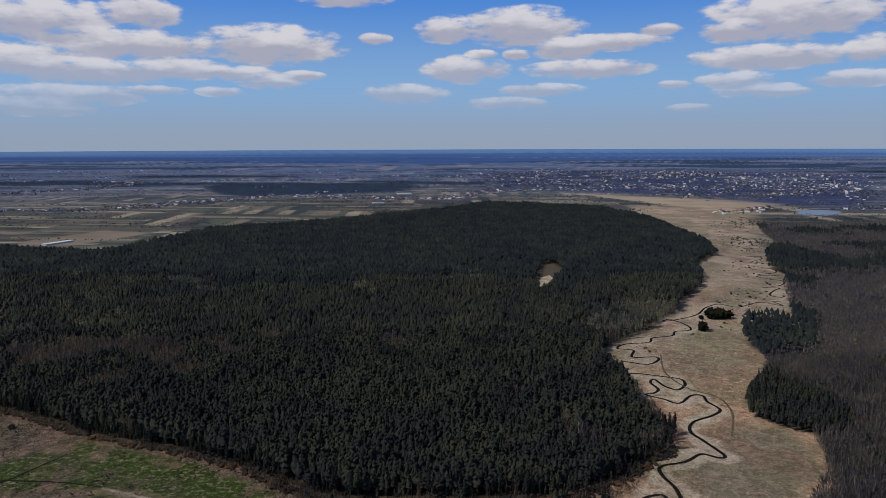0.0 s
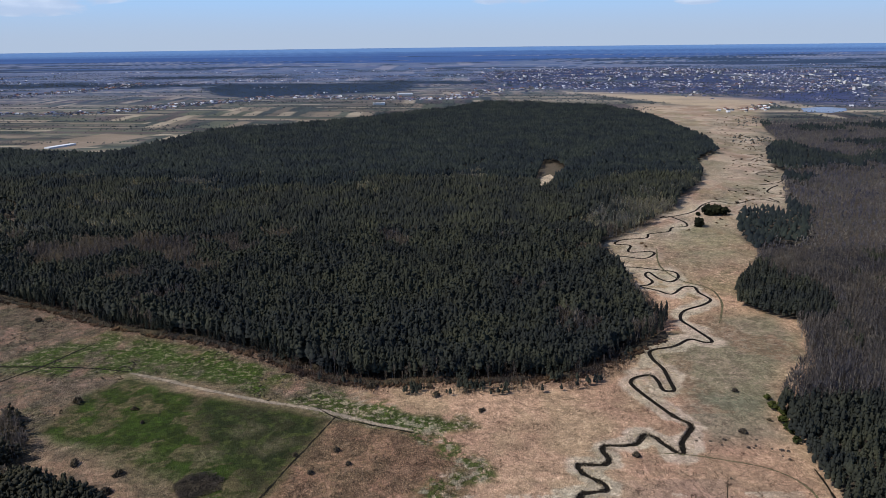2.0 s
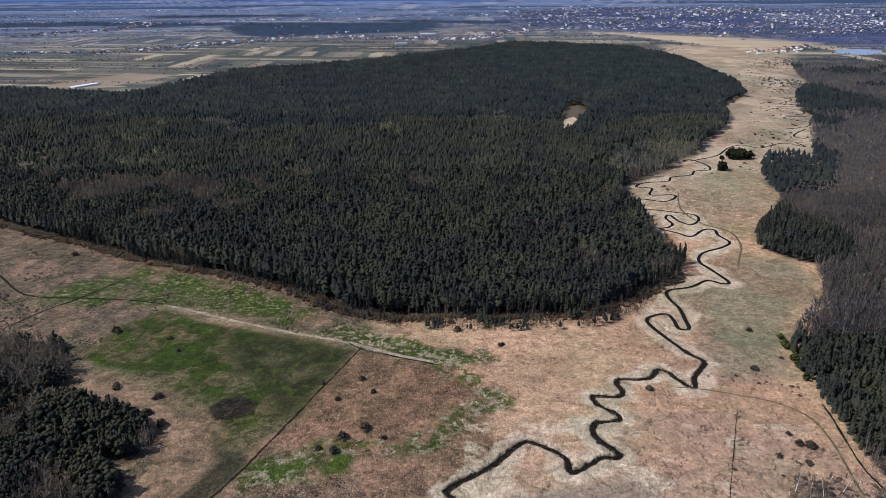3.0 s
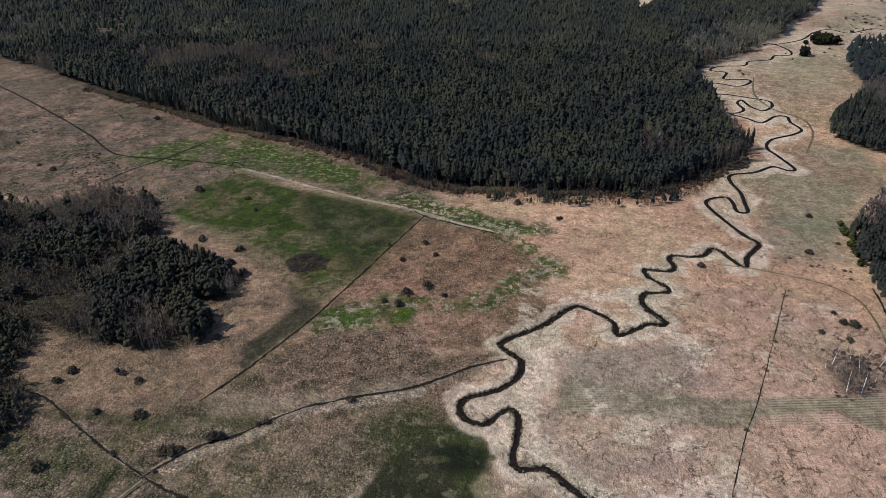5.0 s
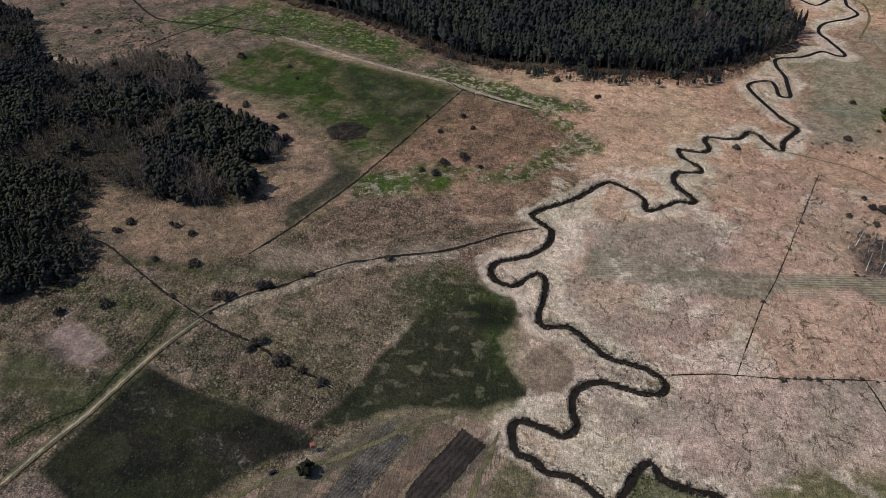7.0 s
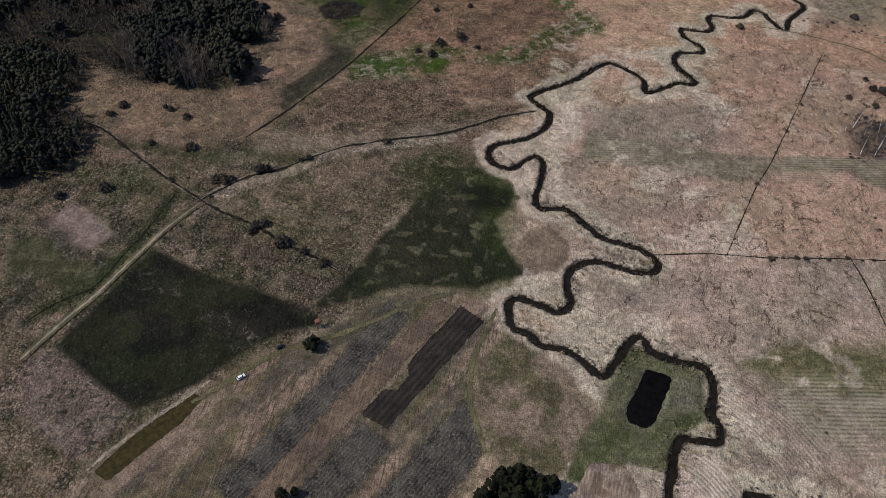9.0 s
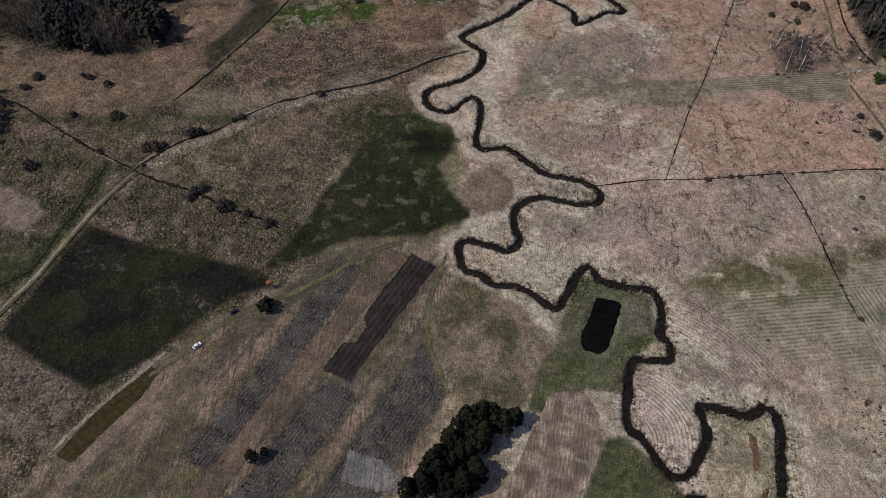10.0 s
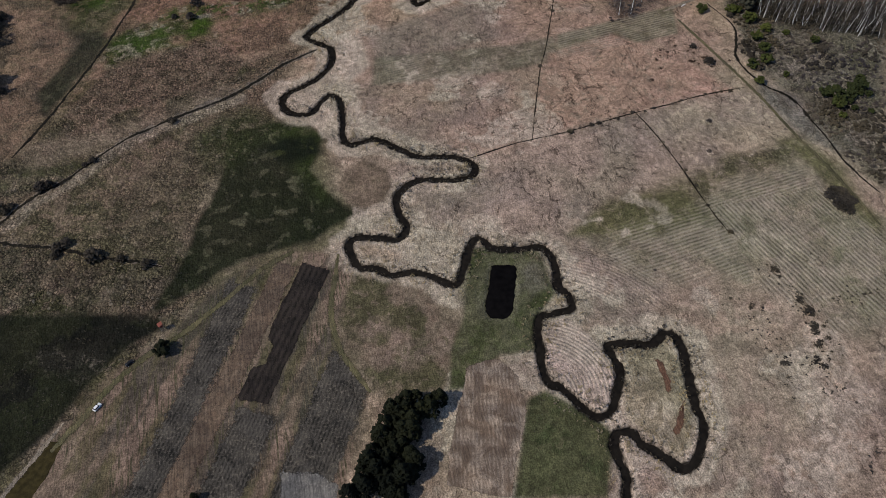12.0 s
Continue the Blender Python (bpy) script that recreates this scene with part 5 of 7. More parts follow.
    f = smooth(-6, 6, depth_in(YARD, x, y))[:, None] * 0.9
    land = land * (1 - f) + np.array([0.15, 0.128, 0.105]) * f
    f = smooth(0, 40, depth_in(VALLEY_MEADOW, x, y))[:, None] * 0.85
    land = land * (1 - f) + np.array([0.24, 0.20, 0.15]) * f
    out = smooth(0, 12, np.where(y > 900, -depth_in(FOREST_ALL, x, y), -1)) * smooth(900, 1150, y)
    out = out * smooth(-4, 8, -depth_in(WOOD_E_ALL, x, y)) * np.maximum(smooth(0, 60, np.abs(x - (0.36 * y - 20)) - 90 - 0.05 * (y - 900)), smooth(2100, 2350, y))
    wood = smooth(0.51, 0.55, fbm(x * 0.8 + 300, y * 2.2, 900, 91, 5)) * smooth(2900, 3300, y) * 0.95 * (depth_in(TOWN, x, y) < 0)
    wood = np.maximum(wood, smooth(0, 40, depth_in(DARK_WOOD, x, y)))
    urban = smooth(-150, 150, depth_in(TOWN, x, y)) * 0.8 * smooth(0.25, 0.45, fbm(x, y * 1.6, 420, 44))
    # distance haze is painted in: the far plain, its woods and town turn blue
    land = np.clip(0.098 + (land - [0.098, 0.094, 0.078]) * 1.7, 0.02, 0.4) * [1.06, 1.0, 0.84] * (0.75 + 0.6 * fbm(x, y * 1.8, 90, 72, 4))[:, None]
    haze_share = 0.60 * smooth(1900, 4800, r)[:, None]
    land = land * (1 - haze_share) + np.array([0.098, 0.148, 0.300]) * haze_share
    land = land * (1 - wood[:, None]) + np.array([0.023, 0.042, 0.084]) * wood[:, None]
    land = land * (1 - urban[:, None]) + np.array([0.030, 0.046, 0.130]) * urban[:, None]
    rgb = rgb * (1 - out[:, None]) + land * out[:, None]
    other = other * (1 - out[:, None]) + rgb * out[:, None]
    heath, trails = heath * (1 - out), trails * (1 - out) * (y < 700)
    # then belts of woods one behind the other, in painted haze blue up to the skyline
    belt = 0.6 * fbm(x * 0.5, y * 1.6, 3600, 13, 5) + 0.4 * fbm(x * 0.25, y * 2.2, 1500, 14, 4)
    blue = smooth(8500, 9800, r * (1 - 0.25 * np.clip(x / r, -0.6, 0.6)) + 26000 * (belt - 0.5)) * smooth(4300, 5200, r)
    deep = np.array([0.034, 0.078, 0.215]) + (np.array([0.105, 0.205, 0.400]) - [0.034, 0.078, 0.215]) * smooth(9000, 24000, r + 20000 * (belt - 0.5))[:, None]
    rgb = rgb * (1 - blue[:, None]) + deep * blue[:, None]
    return rgb, other, np.stack([share, streaks, blobs], 1), heath, trails, d


def block(xs, ys, hole=None):
    x, y = np.meshgrid(xs, ys)
    n = len(xs)
    i, j = np.meshgrid(np.arange(n - 1), np.arange(len(ys) - 1))
    a = (j * n + i).ravel()
    quads = np.stack([a, a + 1, a + n + 1, a + n], 1)
    cx, cy = (xs[:-1] + xs[1:])[i].ravel() / 2, (ys[:-1] + ys[1:])[j].ravel() / 2
    keep = np.hypot(cx, cy) < EDGE + 90
    if hole:
        keep &= ~((cx > hole[0]) & (cx < hole[1]) & (cy > hole[2]) & (cy < hole[3]))
    return x.ravel(), y.ravel(), quads[keep]


def run(*stops):
    """Grid lines through (place, step to the next) stops."""
    out = []
    for (a, s), (b, _) in zip(stops, stops[1:]):
        out.append(np.linspace(a, b, max(1, round((b - a) / s)), endpoint=False))
    return np.r_[np.concatenate(out), stops[-1][0]]


def build_ground():
    west, east, south, far_end = -170, 200, -40, 335
    fine = block(run((west, 0.82), (east, 0)), run((south, 0.82), (far_end, 0)))
    mid = block(run((-430, 2.0), (west, 2.0), (east, 2.0), (430, 0)), run((-110, 2.2), (south, 2.2), (far_end, 1.8), (560, 0)), (west, east, south, far_end))
    wide = block(run((-3620, 60), (-2300, 15), (-1500, 9), (-430, 9), (430, 9), (1500, 15), (2300, 60), (3620, 0)),
                 run((-3620, 150), (-300, 30), (-110, 30), (560, 12), (1900, 9), (3000, 13), (3620, 0)), (-430, 430, -110, 560))
    verts, faces, tones, others, covers, kinds, mows, count = [], [], [], [], [], [], [], 0
    for x, y, quads in (fine, mid, wide):
        k = np.minimum(1, EDGE / np.maximum(np.hypot(x, y), 1))
        x, y = x * k, y * k
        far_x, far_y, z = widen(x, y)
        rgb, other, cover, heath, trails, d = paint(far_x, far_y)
        ragged = d + 1.9 * (fbm(x, y, 2.6, 41, 4) - 0.5)
        cut = smooth(1.45, 0.85, ragged) * smooth(330, 312, y) * (y > south + 0.5)
        z = z - 1.5 * cut
        inner = smooth(1.5, -1.5, depth_in(POND, x, y)) if x.min() > -900 else 1.0
        z = z - 1.2 * (1 - inner) * (y < 90)
        dark = smooth(1.8, 1.35, ragged) * (y < 331)
        mowing = smooth(-4, 4, depth_in(MOW_E, x, y))
        steep = smooth(123, 127, x) * smooth(82, 78, y)
        rings = np.maximum(smooth(-0.5, 1, depth_in(PINK_PENIN, x, y)), 0.6 * smooth(-4, 6, depth_in(RING_E, x, y)))
        drilled = 0.8 * np.maximum(smooth(-1, 1, depth_in(STRIPE_E1, x, y)), 0.7 * smooth(-1, 1, depth_in(STRIPE_W, x, y)) * smooth(58, 38, x))
        # low swells and tussocks, none at the seams
        swell = (fbm(x, y, 7, 81, 3) - 0.5) * 0.22 * (np.abs(x) < 400) * (y < 540) * (y > -100)
        seam = smooth(0, 5, np.minimum.reduce([np.abs(x - west), np.abs(x - east), np.abs(y - far_end), np.abs(y - south)]))
        z = z + np.minimum(swell, 0.0) * seam
        verts.append(np.stack([x, y, z], 1)), faces.append(quads + count), tones.append(rgb)
        others.append(other), covers.append(np.c_[cover, np.ones(len(x))])
        kinds.append(np.stack([heath, trails, dark, np.ones(len(x))], 1))
        mows.append(np.stack([np.maximum(mowing * (1 - steep), drilled), rings, mowing * steep, 0.15 + 0.85 * smooth(1500, 700, np.hypot(x, y))], 1))
        count += len(x)
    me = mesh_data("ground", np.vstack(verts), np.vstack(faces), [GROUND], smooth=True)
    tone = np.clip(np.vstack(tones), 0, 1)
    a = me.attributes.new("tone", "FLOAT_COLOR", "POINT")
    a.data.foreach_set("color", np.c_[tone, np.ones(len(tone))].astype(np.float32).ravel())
    o = me.attributes.new("other", "FLOAT_COLOR", "POINT")
    o.data.foreach_set("color", np.c_[np.clip(np.vstack(others), 0, 1), np.ones(len(tone))].astype(np.float32).ravel())
    g = me.attributes.new("cover", "FLOAT_COLOR", "POINT")
    g.data.foreach_set("color", np.vstack(covers).astype(np.float32).ravel())
    b = me.attributes.new("kind", "FLOAT_COLOR", "POINT")
    b.data.foreach_set("color", np.vstack(kinds).astype(np.float32).ravel())
    e = me.attributes.new("mown", "FLOAT_COLOR", "POINT")
    e.data.foreach_set("color", np.vstack(mows).astype(np.float32).ravel())
    return tagged(new("ground", me), "flat peat meadow and heath reaching to the skyline", "ground", kind="structure")


build_ground()


def ribbon(name, line, half, mat, label, z=0.05, ragged=0.0, seed=0, category="ditch", kind="structure", sink=None):
    """A strip along a line with an uneven edge. sink: height for each point of the line."""
    line = np.asarray(line, float)
    t = np.gradient(line, axis=0)
    t /= np.linalg.norm(t, axis=1)[:, None]
    side = np.stack([-t[:, 1], t[:, 0]], 1)
    r = np.random.default_rng(seed)
    k = np.arange(len(line))
    a = half * (1 + ragged * ((fbm(k, k * 0 + seed, 7, seed, 3) - 0.5) * 2.6 + (r.random(len(line)) - 0.5) * 0.5))
    b = half * (1 + ragged * ((fbm(k, k * 0 + seed, 7, seed + 9, 3) - 0.5) * 2.6 + (r.random(len(line)) - 0.5) * 0.5))
    h = np.full(len(line), z) if sink is None else sink
    if sink is None:
        tip = np.minimum(1, np.minimum(np.arange(len(line)), np.arange(len(line))[::-1]) / 9)
        a, b = a * (0.5 + 0.5 * tip), b * (0.5 + 0.5 * tip)
    left, right = np.c_[line + side * a[:, None], h - 0.03], np.c_[line - side * b[:, None], h - 0.03]
    mid = np.c_[line, h]
    n = len(line)
    verts = np.vstack([left, mid, right])
    k = np.arange(n - 1)
    faces = np.vstack([np.stack([k + n, k + n + 1, k + 1, k], 1), np.stack([k + 2 * n, k + 2 * n + 1, k + n + 1, k + n], 1)])
    me = mesh_data(name, verts, faces, [mat])
    e = me.attributes.new("edge", "FLOAT", "POINT")
    e.data.foreach_set("value", np.repeat(np.array([0, 1, 0], np.float32), n))
    return tagged(new(name, me), label, category, kind=kind)


def field(name, poly, mat, label, category="field", z=0.06, soft=1.2, seed=0):
    """A field as a thin cover on the meadow, thinning out over its rim."""
    lo, hi = np.min(poly, 0) - 3, np.max(poly, 0) + 3
    gap = 0.9 if hi[0] - lo[0] < 200 else 4.0
    x, y, quads = block(np.arange(lo[0], hi[0], gap), np.arange(lo[1], hi[1], gap))
    x, y = x + 0.0, y + 0.0
    d = depth_in(poly, x + 1.2 * (fbm(x, y, 5, seed) - 0.5), y + 1.2 * (fbm(x, y, 5, seed + 7) - 0.5))
    quads = quads[(d[quads] > -1.5 * soft).any(1)]
    used, back = np.unique(quads, return_inverse=True)
    me = mesh_data(name, np.c_[x[used], y[used], np.full(len(used), z / STEP)], back.reshape(-1, 4), [mat])
    e = me.attributes.new("edge", "FLOAT", "POINT")
    e.data.foreach_set("value", smooth(-soft, soft, d[used]).astype(np.float32))
    return tagged(new(name, me), label, category, kind="structure")


def patch(name, poly, mat, label, category="field", z=0.06, ragged=0.5, seed=0, kind="structure"):
    """A field or pool: an outline with an uneven edge, laid as a thin slab."""
    r = np.random.default_rng(seed)
    pts = np.array(poly, float)
    out = []
    for a, b in zip(pts, np.roll(pts, -1, 0)):
        n = max(1, int(np.hypot(*(b - a)) / 1.2))
        out.append(a + (b - a) * np.linspace(0, 1, n, endpoint=False)[:, None])
    edge = np.vstack(out)
    edge = edge + ragged * (r.random(edge.shape) - 0.5) * 1.3 + ragged * np.c_[fbm(*edge.T, 8, seed) - 0.5, fbm(*edge.T, 8, seed + 5) - 0.5] * 1.6
    bm = bmesh.new()
    ex, ey, ez, _ = squeeze(*edge.T)
    top = [bm.verts.new((x * STEP, y * STEP, h * STEP + z)) for x, y, h in zip(ex, ey, ez)]
    low = [bm.verts.new((x * STEP, y * STEP, h * STEP + z - 0.12)) for x, y, h in zip(ex, ey, ez)]
    f = bm.faces.new(top)
    if f.normal.z < 0:
        f.normal_flip()
    for k in range(len(top)):
        j = (k + 1) % len(top)
        bm.faces.new((top[k], low[k], low[j], top[j]))
    bmesh.ops.triangulate(bm, faces=[f])
    bmesh.ops.recalc_face_normals(bm, faces=bm.faces[:])
    me = bpy.data.meshes.new(name)
    bm.to_mesh(me)
    bm.free()
    me.materials.append(mat)
    return tagged(new(name, me), label, category, kind=kind)


# water
level = np.where(river[:, 1] > 330, 0.06, np.where(river[:, 1] < 312, -0.62, -0.62 + (river[:, 1] - 312) / 18 * 0.68))
ribbon("river", river, np.where(river[:, 1] > 322, 1.25, 1.9), WATER, "narrow winding black river between pale reed banks", sink=level, category="river", seed=2, ragged=0.12)
patch("pond", spline(POND + POND[:1], 1.0)[:-1], PONDWATER, "small dark rectangular pond in mown grass", "pond", z=-0.45, ragged=0.5, seed=3)
patch("canal_pool", CANAL, BROWNWATER, "long narrow pool of brown green water", "pond", z=0.05, ragged=0.35, seed=4)
patch("lake", LAKE, LAKEWATER, "pale blue lake beside the distant town", "lake", z=0.8, ragged=4.0, seed=5)

# ditches, tracks and paths
for k, (line, half, wide) in enumerate([(DITCH_W, 2.6, 1), (DITCH_NW, 1.2, 1), (HEDGE, 1.2, 1)]):
    ribbon(f"reed_verge_{k + 1}", spline(line, 0.7), half, VERGE, "pale dry reed verge along a ditch", 0.03, 1.2, 60 + k, "verge")
for k, (line, half, label) in enumerate([
    (DITCH_E, 0.5, "straight dark drainage ditch through tan meadow"), (DITCH_N, 0.38, "thin straight dark ditch through tan meadow"),
    (DITCH_SE, 0.45, "short dark ditch dotted with shrubs"), (DITCH_W, 1.3, "dark ditch with a pale reed edge"),
    (DITCH_NW, 1.05, "dark straight ditch through brown heath"), (HEDGE, 1.05, "dark ditch under a row of bushes"),
    (DITCH_TW, 0.7, "narrow ditch beside a grass track"), (DITCH_GF, 1.0, "dark ditch along a green field"), (STREAM_E, 0.85, "dark overgrown stream below scrub"), (STREAM_N, 0.9, "dark stream along the foot of a wood"), (DITCH_GF_E, 0.8, "dark ditch running on from a sandy track"),
]):
    ribbon(f"ditch_{k + 1}", spline(line, 0.8), half, MUD, label, 0.05, 1.0, 20 + k)
ribbon("verge_1", spline(TRACK_W, 1.0), 3.6, PATHGRASS, "olive grass verge of a farm track", 0.03, 0.3, 40, "verge")
ribbon("track_1", spline(TRACK_W, 1.0), 0.95, TRACKSOIL, "pale worn farm track along a ditch", 0.045, 0.4, 41, "track")
ribbon("ditch_0", spline(np.array(TRACK_W) + [1.6, -0.8], 0.8), 0.55, MUD, "thin dark ditch beside the farm track", 0.055, 0.8, 39)
ribbon("track_2", spline(TRACK_GF, 1.2), 2.9, TRACKSOIL, "pale sandy track along the green field", 0.045, 0.3, 42, "track")
ribbon("track_3", spline(TRACK_N1, 1.5), 1.6, MUD, "dark ditch line across the meadow", 0.045, 0.4, 43, "track")
ribbon("track_4", spline(TRACK_N2, 1.5), 1.5, MUD, "dark rutted track across the meadow", 0.055, 0.5, 44, "track")
ribbon("path_4", spline(VALLEY_PATH, 2.0), 1.5, PATHGRASS, "olive trodden path through the valley meadow", 0.06, 0.4, 49, "path")
ribbon("path_5", spline(MEADOW_PATH, 1.2), 0.9, PATHGRASS, "faint olive path across tan meadow", 0.045, 0.6, 50, "path")
ribbon("road_1", spline(FARM_ROAD, 1.0), 1.7, TRACKSOIL, "pale dirt road leading into the wood", 0.06, 0.3, 51, "road")
ribbon("path_1", spline(PATH_E, 1.2), 1.2, PATHGRASS, "olive grass path beside the stream", 0.045, 0.3, 45, "path")

ribbon("track_5", spline(TRACK_C, 0.8), 1.3, TRACKSOIL, "pale narrow bank along the long pool", 0.06, 0.4, 46, "track")
ribbon("path_2", spline(FARM_PATH, 0.8), 1.7, PATHGRASS, "olive grass path round the field strips", 0.055, 0.4, 47, "path")
ribbon("path_3", spline(FARM_PATH2, 0.8), 2.0, PATHGRASS, "olive grass path along the farm edge", 0.055, 0.4, 48, "path")

# fields: the farm's strips lie side by side along one direction
ALONG, ACROSS = np.array([0.457, 0.889]), np.array([0.889, -0.457])


def strip_field(u0, u1, v0, v1, cut=0.0):
    """Corners of a strip between two distances across and two along; cut slants its far end."""
    return [tuple(ACROSS * u + ALONG * v) for u, v in ((u0, v0), (u1, v0), (u1, v1 - cut), (u0, v1))]


field("field_1", [tuple(ACROSS * u + ALONG * v) for u, v in ((-58, 14.5), (-48.4, 15), (-48.6, 40), (-48.5, 65.4), (-58.5, 66), (-58.3, 36), (-55.0, 34), (-54.4, 27), (-58.0, 25))], PLOUGHED, "freshly ploughed strip of black soil", z=0.10, soft=0.5, seed=11)
field("field_2", [tuple(ACROSS * u + ALONG * v) for u, v in ((-75, -28), (-61, -28), (-67, 5), (-69, 52), (-79.5, 53), (-76, 10))], GREYSTRIP, "long strip of grey drilled soil", z=0.05, soft=5.0, seed=12)
field("field_3", strip_field(-56.2, -44.2, -45, 12), GREYSTRIP, "short strip of grey drilled soil", z=0.05, soft=4.0, seed=13)
field("field_4", strip_field(-36.5, -21.5, -32, 37, 9.5), GREYSTRIP, "wide strip of dark grey drilled soil", z=0.05, soft=4.0, seed=14)
field("field_5", HAYFIELD, STUBBLE, "pale straw stubble field with rows", z=0.05, soft=1.0, seed=15)
field("field_6", strip_field(-66.5, -59.3, -40, 64), HEAPS, "narrow strip with rows of brown heaps", z=0.075, soft=2.2, seed=16)
field("field_7", PALE_GREY, PALEGREY, "pale grey end of a soil strip", z=0.085, soft=2.0, seed=21)
field("bare_patch_1", RED1, REDSOIL, "rusty bare peat inside a river loop", "bare patch", z=0.07, soft=0.8, seed=18)
field("bare_patch_2", RED2, REDSOIL, "rusty bare peat beside the river", "bare patch", z=0.07, soft=0.8, seed=19)
field("sand_pit", SANDPIT, PALESAND, "pale open sand in a forest clearing", "sand pit", z=0.3, soft=3.0, seed=20)


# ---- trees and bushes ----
# Far trees, with the blue of distance haze mixed into their base colour.
HAZETREES = leafy("haze_tinted_trees", (0.030, 0.039, 0.054), (0.050, 0.062, 0.080), 0.2)
OCTA_V = np.array([(1, 0, 0), (0, 1, 0), (-1, 0, 0), (0, -1, 0), (0, 0, 1), (0, 0, -1)], float)
OCTA_F = np.array([(0, 1, 4), (1, 2, 4), (2, 3, 4), (3, 0, 4), (1, 0, 5), (2, 1, 5), (3, 2, 5), (0, 3, 5)])


def clumps(r, places, sizes, flat=0.75):
    """Ragged sprays of foliage: a jagged eight-sided lump at each place."""
    v, f = [], []
    for k, (p, s) in enumerate(zip(places, sizes)):
        turn = np.array(Euler((r.uniform(-0.5, 0.5), r.uniform(-0.5, 0.5), r.uniform(0, 6.3))).to_matrix())
        lump = OCTA_V * (1 + 0.85 * (r.random((6, 1)) - 0.5)) * [1, 1, flat]
        v.append(lump @ turn.T * s + p), f.append(OCTA_F + 6 * k)
    return np.vstack(v), np.vstack(f)


def pine_crown(seed, n, size=1.0):
    """Crown of a pine of height 1: lumps in a ragged cone that starts at a third of its height."""
    r = np.random.default_rng(seed)
    t = (np.arange(n) + r.random(n)) / n
    a = r.random(n) * 6.28 + np.arange(n) * 2.4
    reach = 0.085 * (1 - t) ** 0.7 * r.uniform(0.4, 1.25, n)
    places = np.stack([reach * np.cos(a), reach * np.sin(a), 0.30 + 0.60 * t], 1)
    return clumps(r, places, size * (0.072 - 0.036 * t) * r.uniform(0.75, 1.25, n) * (14 / n) ** 0.3, 1.25)


def stem(radius, height, sides=5, lean=(0, 0), base=0.0, tip=0.35):
    a = np.arange(sides) / sides * 2 * np.pi
    ring = np.stack([np.cos(a), np.sin(a), 0 * a], 1)
    v = np.vstack([ring * radius + [0, 0, base], ring * radius * tip + [lean[0], lean[1], height]])
    k = np.arange(sides)
    j = (k + 1) % sides
    return v, np.vstack([np.stack([k, j, j + sides], 1), np.stack([k, j + sides, k + sides], 1)])


def twigs(seed, n, low, high, spread, width, droop=0.0):
    """Bare twigs: thin blades that fan out and up from the stem."""
    r = np.random.default_rng(seed)
    h = low + (high - low) * r.random(n) ** 0.8
    a = r.random(n) * 6.28
    out = spread * (0.35 + 0.65 * r.random(n)) * np.sqrt(np.clip(1.15 - (h - low) / (high - low), 0.05, 1))
    root = np.stack([0.12 * out * np.cos(a), 0.12 * out * np.sin(a), h * 0.82], 1)
    end = np.stack([out * np.cos(a), out * np.sin(a), h + (high - h) * 0.35 * r.random(n) + droop], 1)
    b = a + 1.57 + r.uniform(-0.8, 0.8, n)
    side = np.stack([np.cos(b), np.sin(b), r.uniform(-0.6, 0.6, n)], 1) * width
    mid = root * 0.45 + end * 0.55
    v = np.stack([root, mid + side, end, mid - side], 1).reshape(-1, 3)
    k = np.arange(n)[:, None] * 4
    return v, np.vstack([k + [0, 1, 2], k + [0, 2, 3]])


def join(*pieces):
    v, f, which, count = [], [], [], 0
    for verts, faces, m in pieces:
        v.append(verts), f.append(faces + count), which.append(np.full(len(faces), m))
        count += len(verts)
    return np.vstack(v), np.vstack(f), np.concatenate(which)


def spread_out(poly, gap, seed, holes=(), box=None, jitter=0.42):
    """Places in an outline, on a jittered grid."""
    r = np.random.default_rng(seed)
    lo, hi = np.min(poly, 0), np.max(poly, 0)
    if box:
        lo, hi = np.maximum(lo, box[:2]), np.minimum(hi, box[2:])
    x, y = np.meshgrid(np.arange(lo[0], hi[0], gap), np.arange(lo[1], hi[1], gap))
    x, y = x.ravel(), y.ravel()
    x, y = x + r.uniform(-jitter, jitter, len(x)) * gap, y + r.uniform(-jitter, jitter, len(y)) * gap
    keep = inside(poly, x, y)
    if box:
        keep &= (x >= box[0]) & (x < box[2]) & (y >= box[1]) & (y < box[3])
    for h in holes:
        keep &= ~inside(h, x, y)
    return np.stack([x[keep], y[keep]], 1)


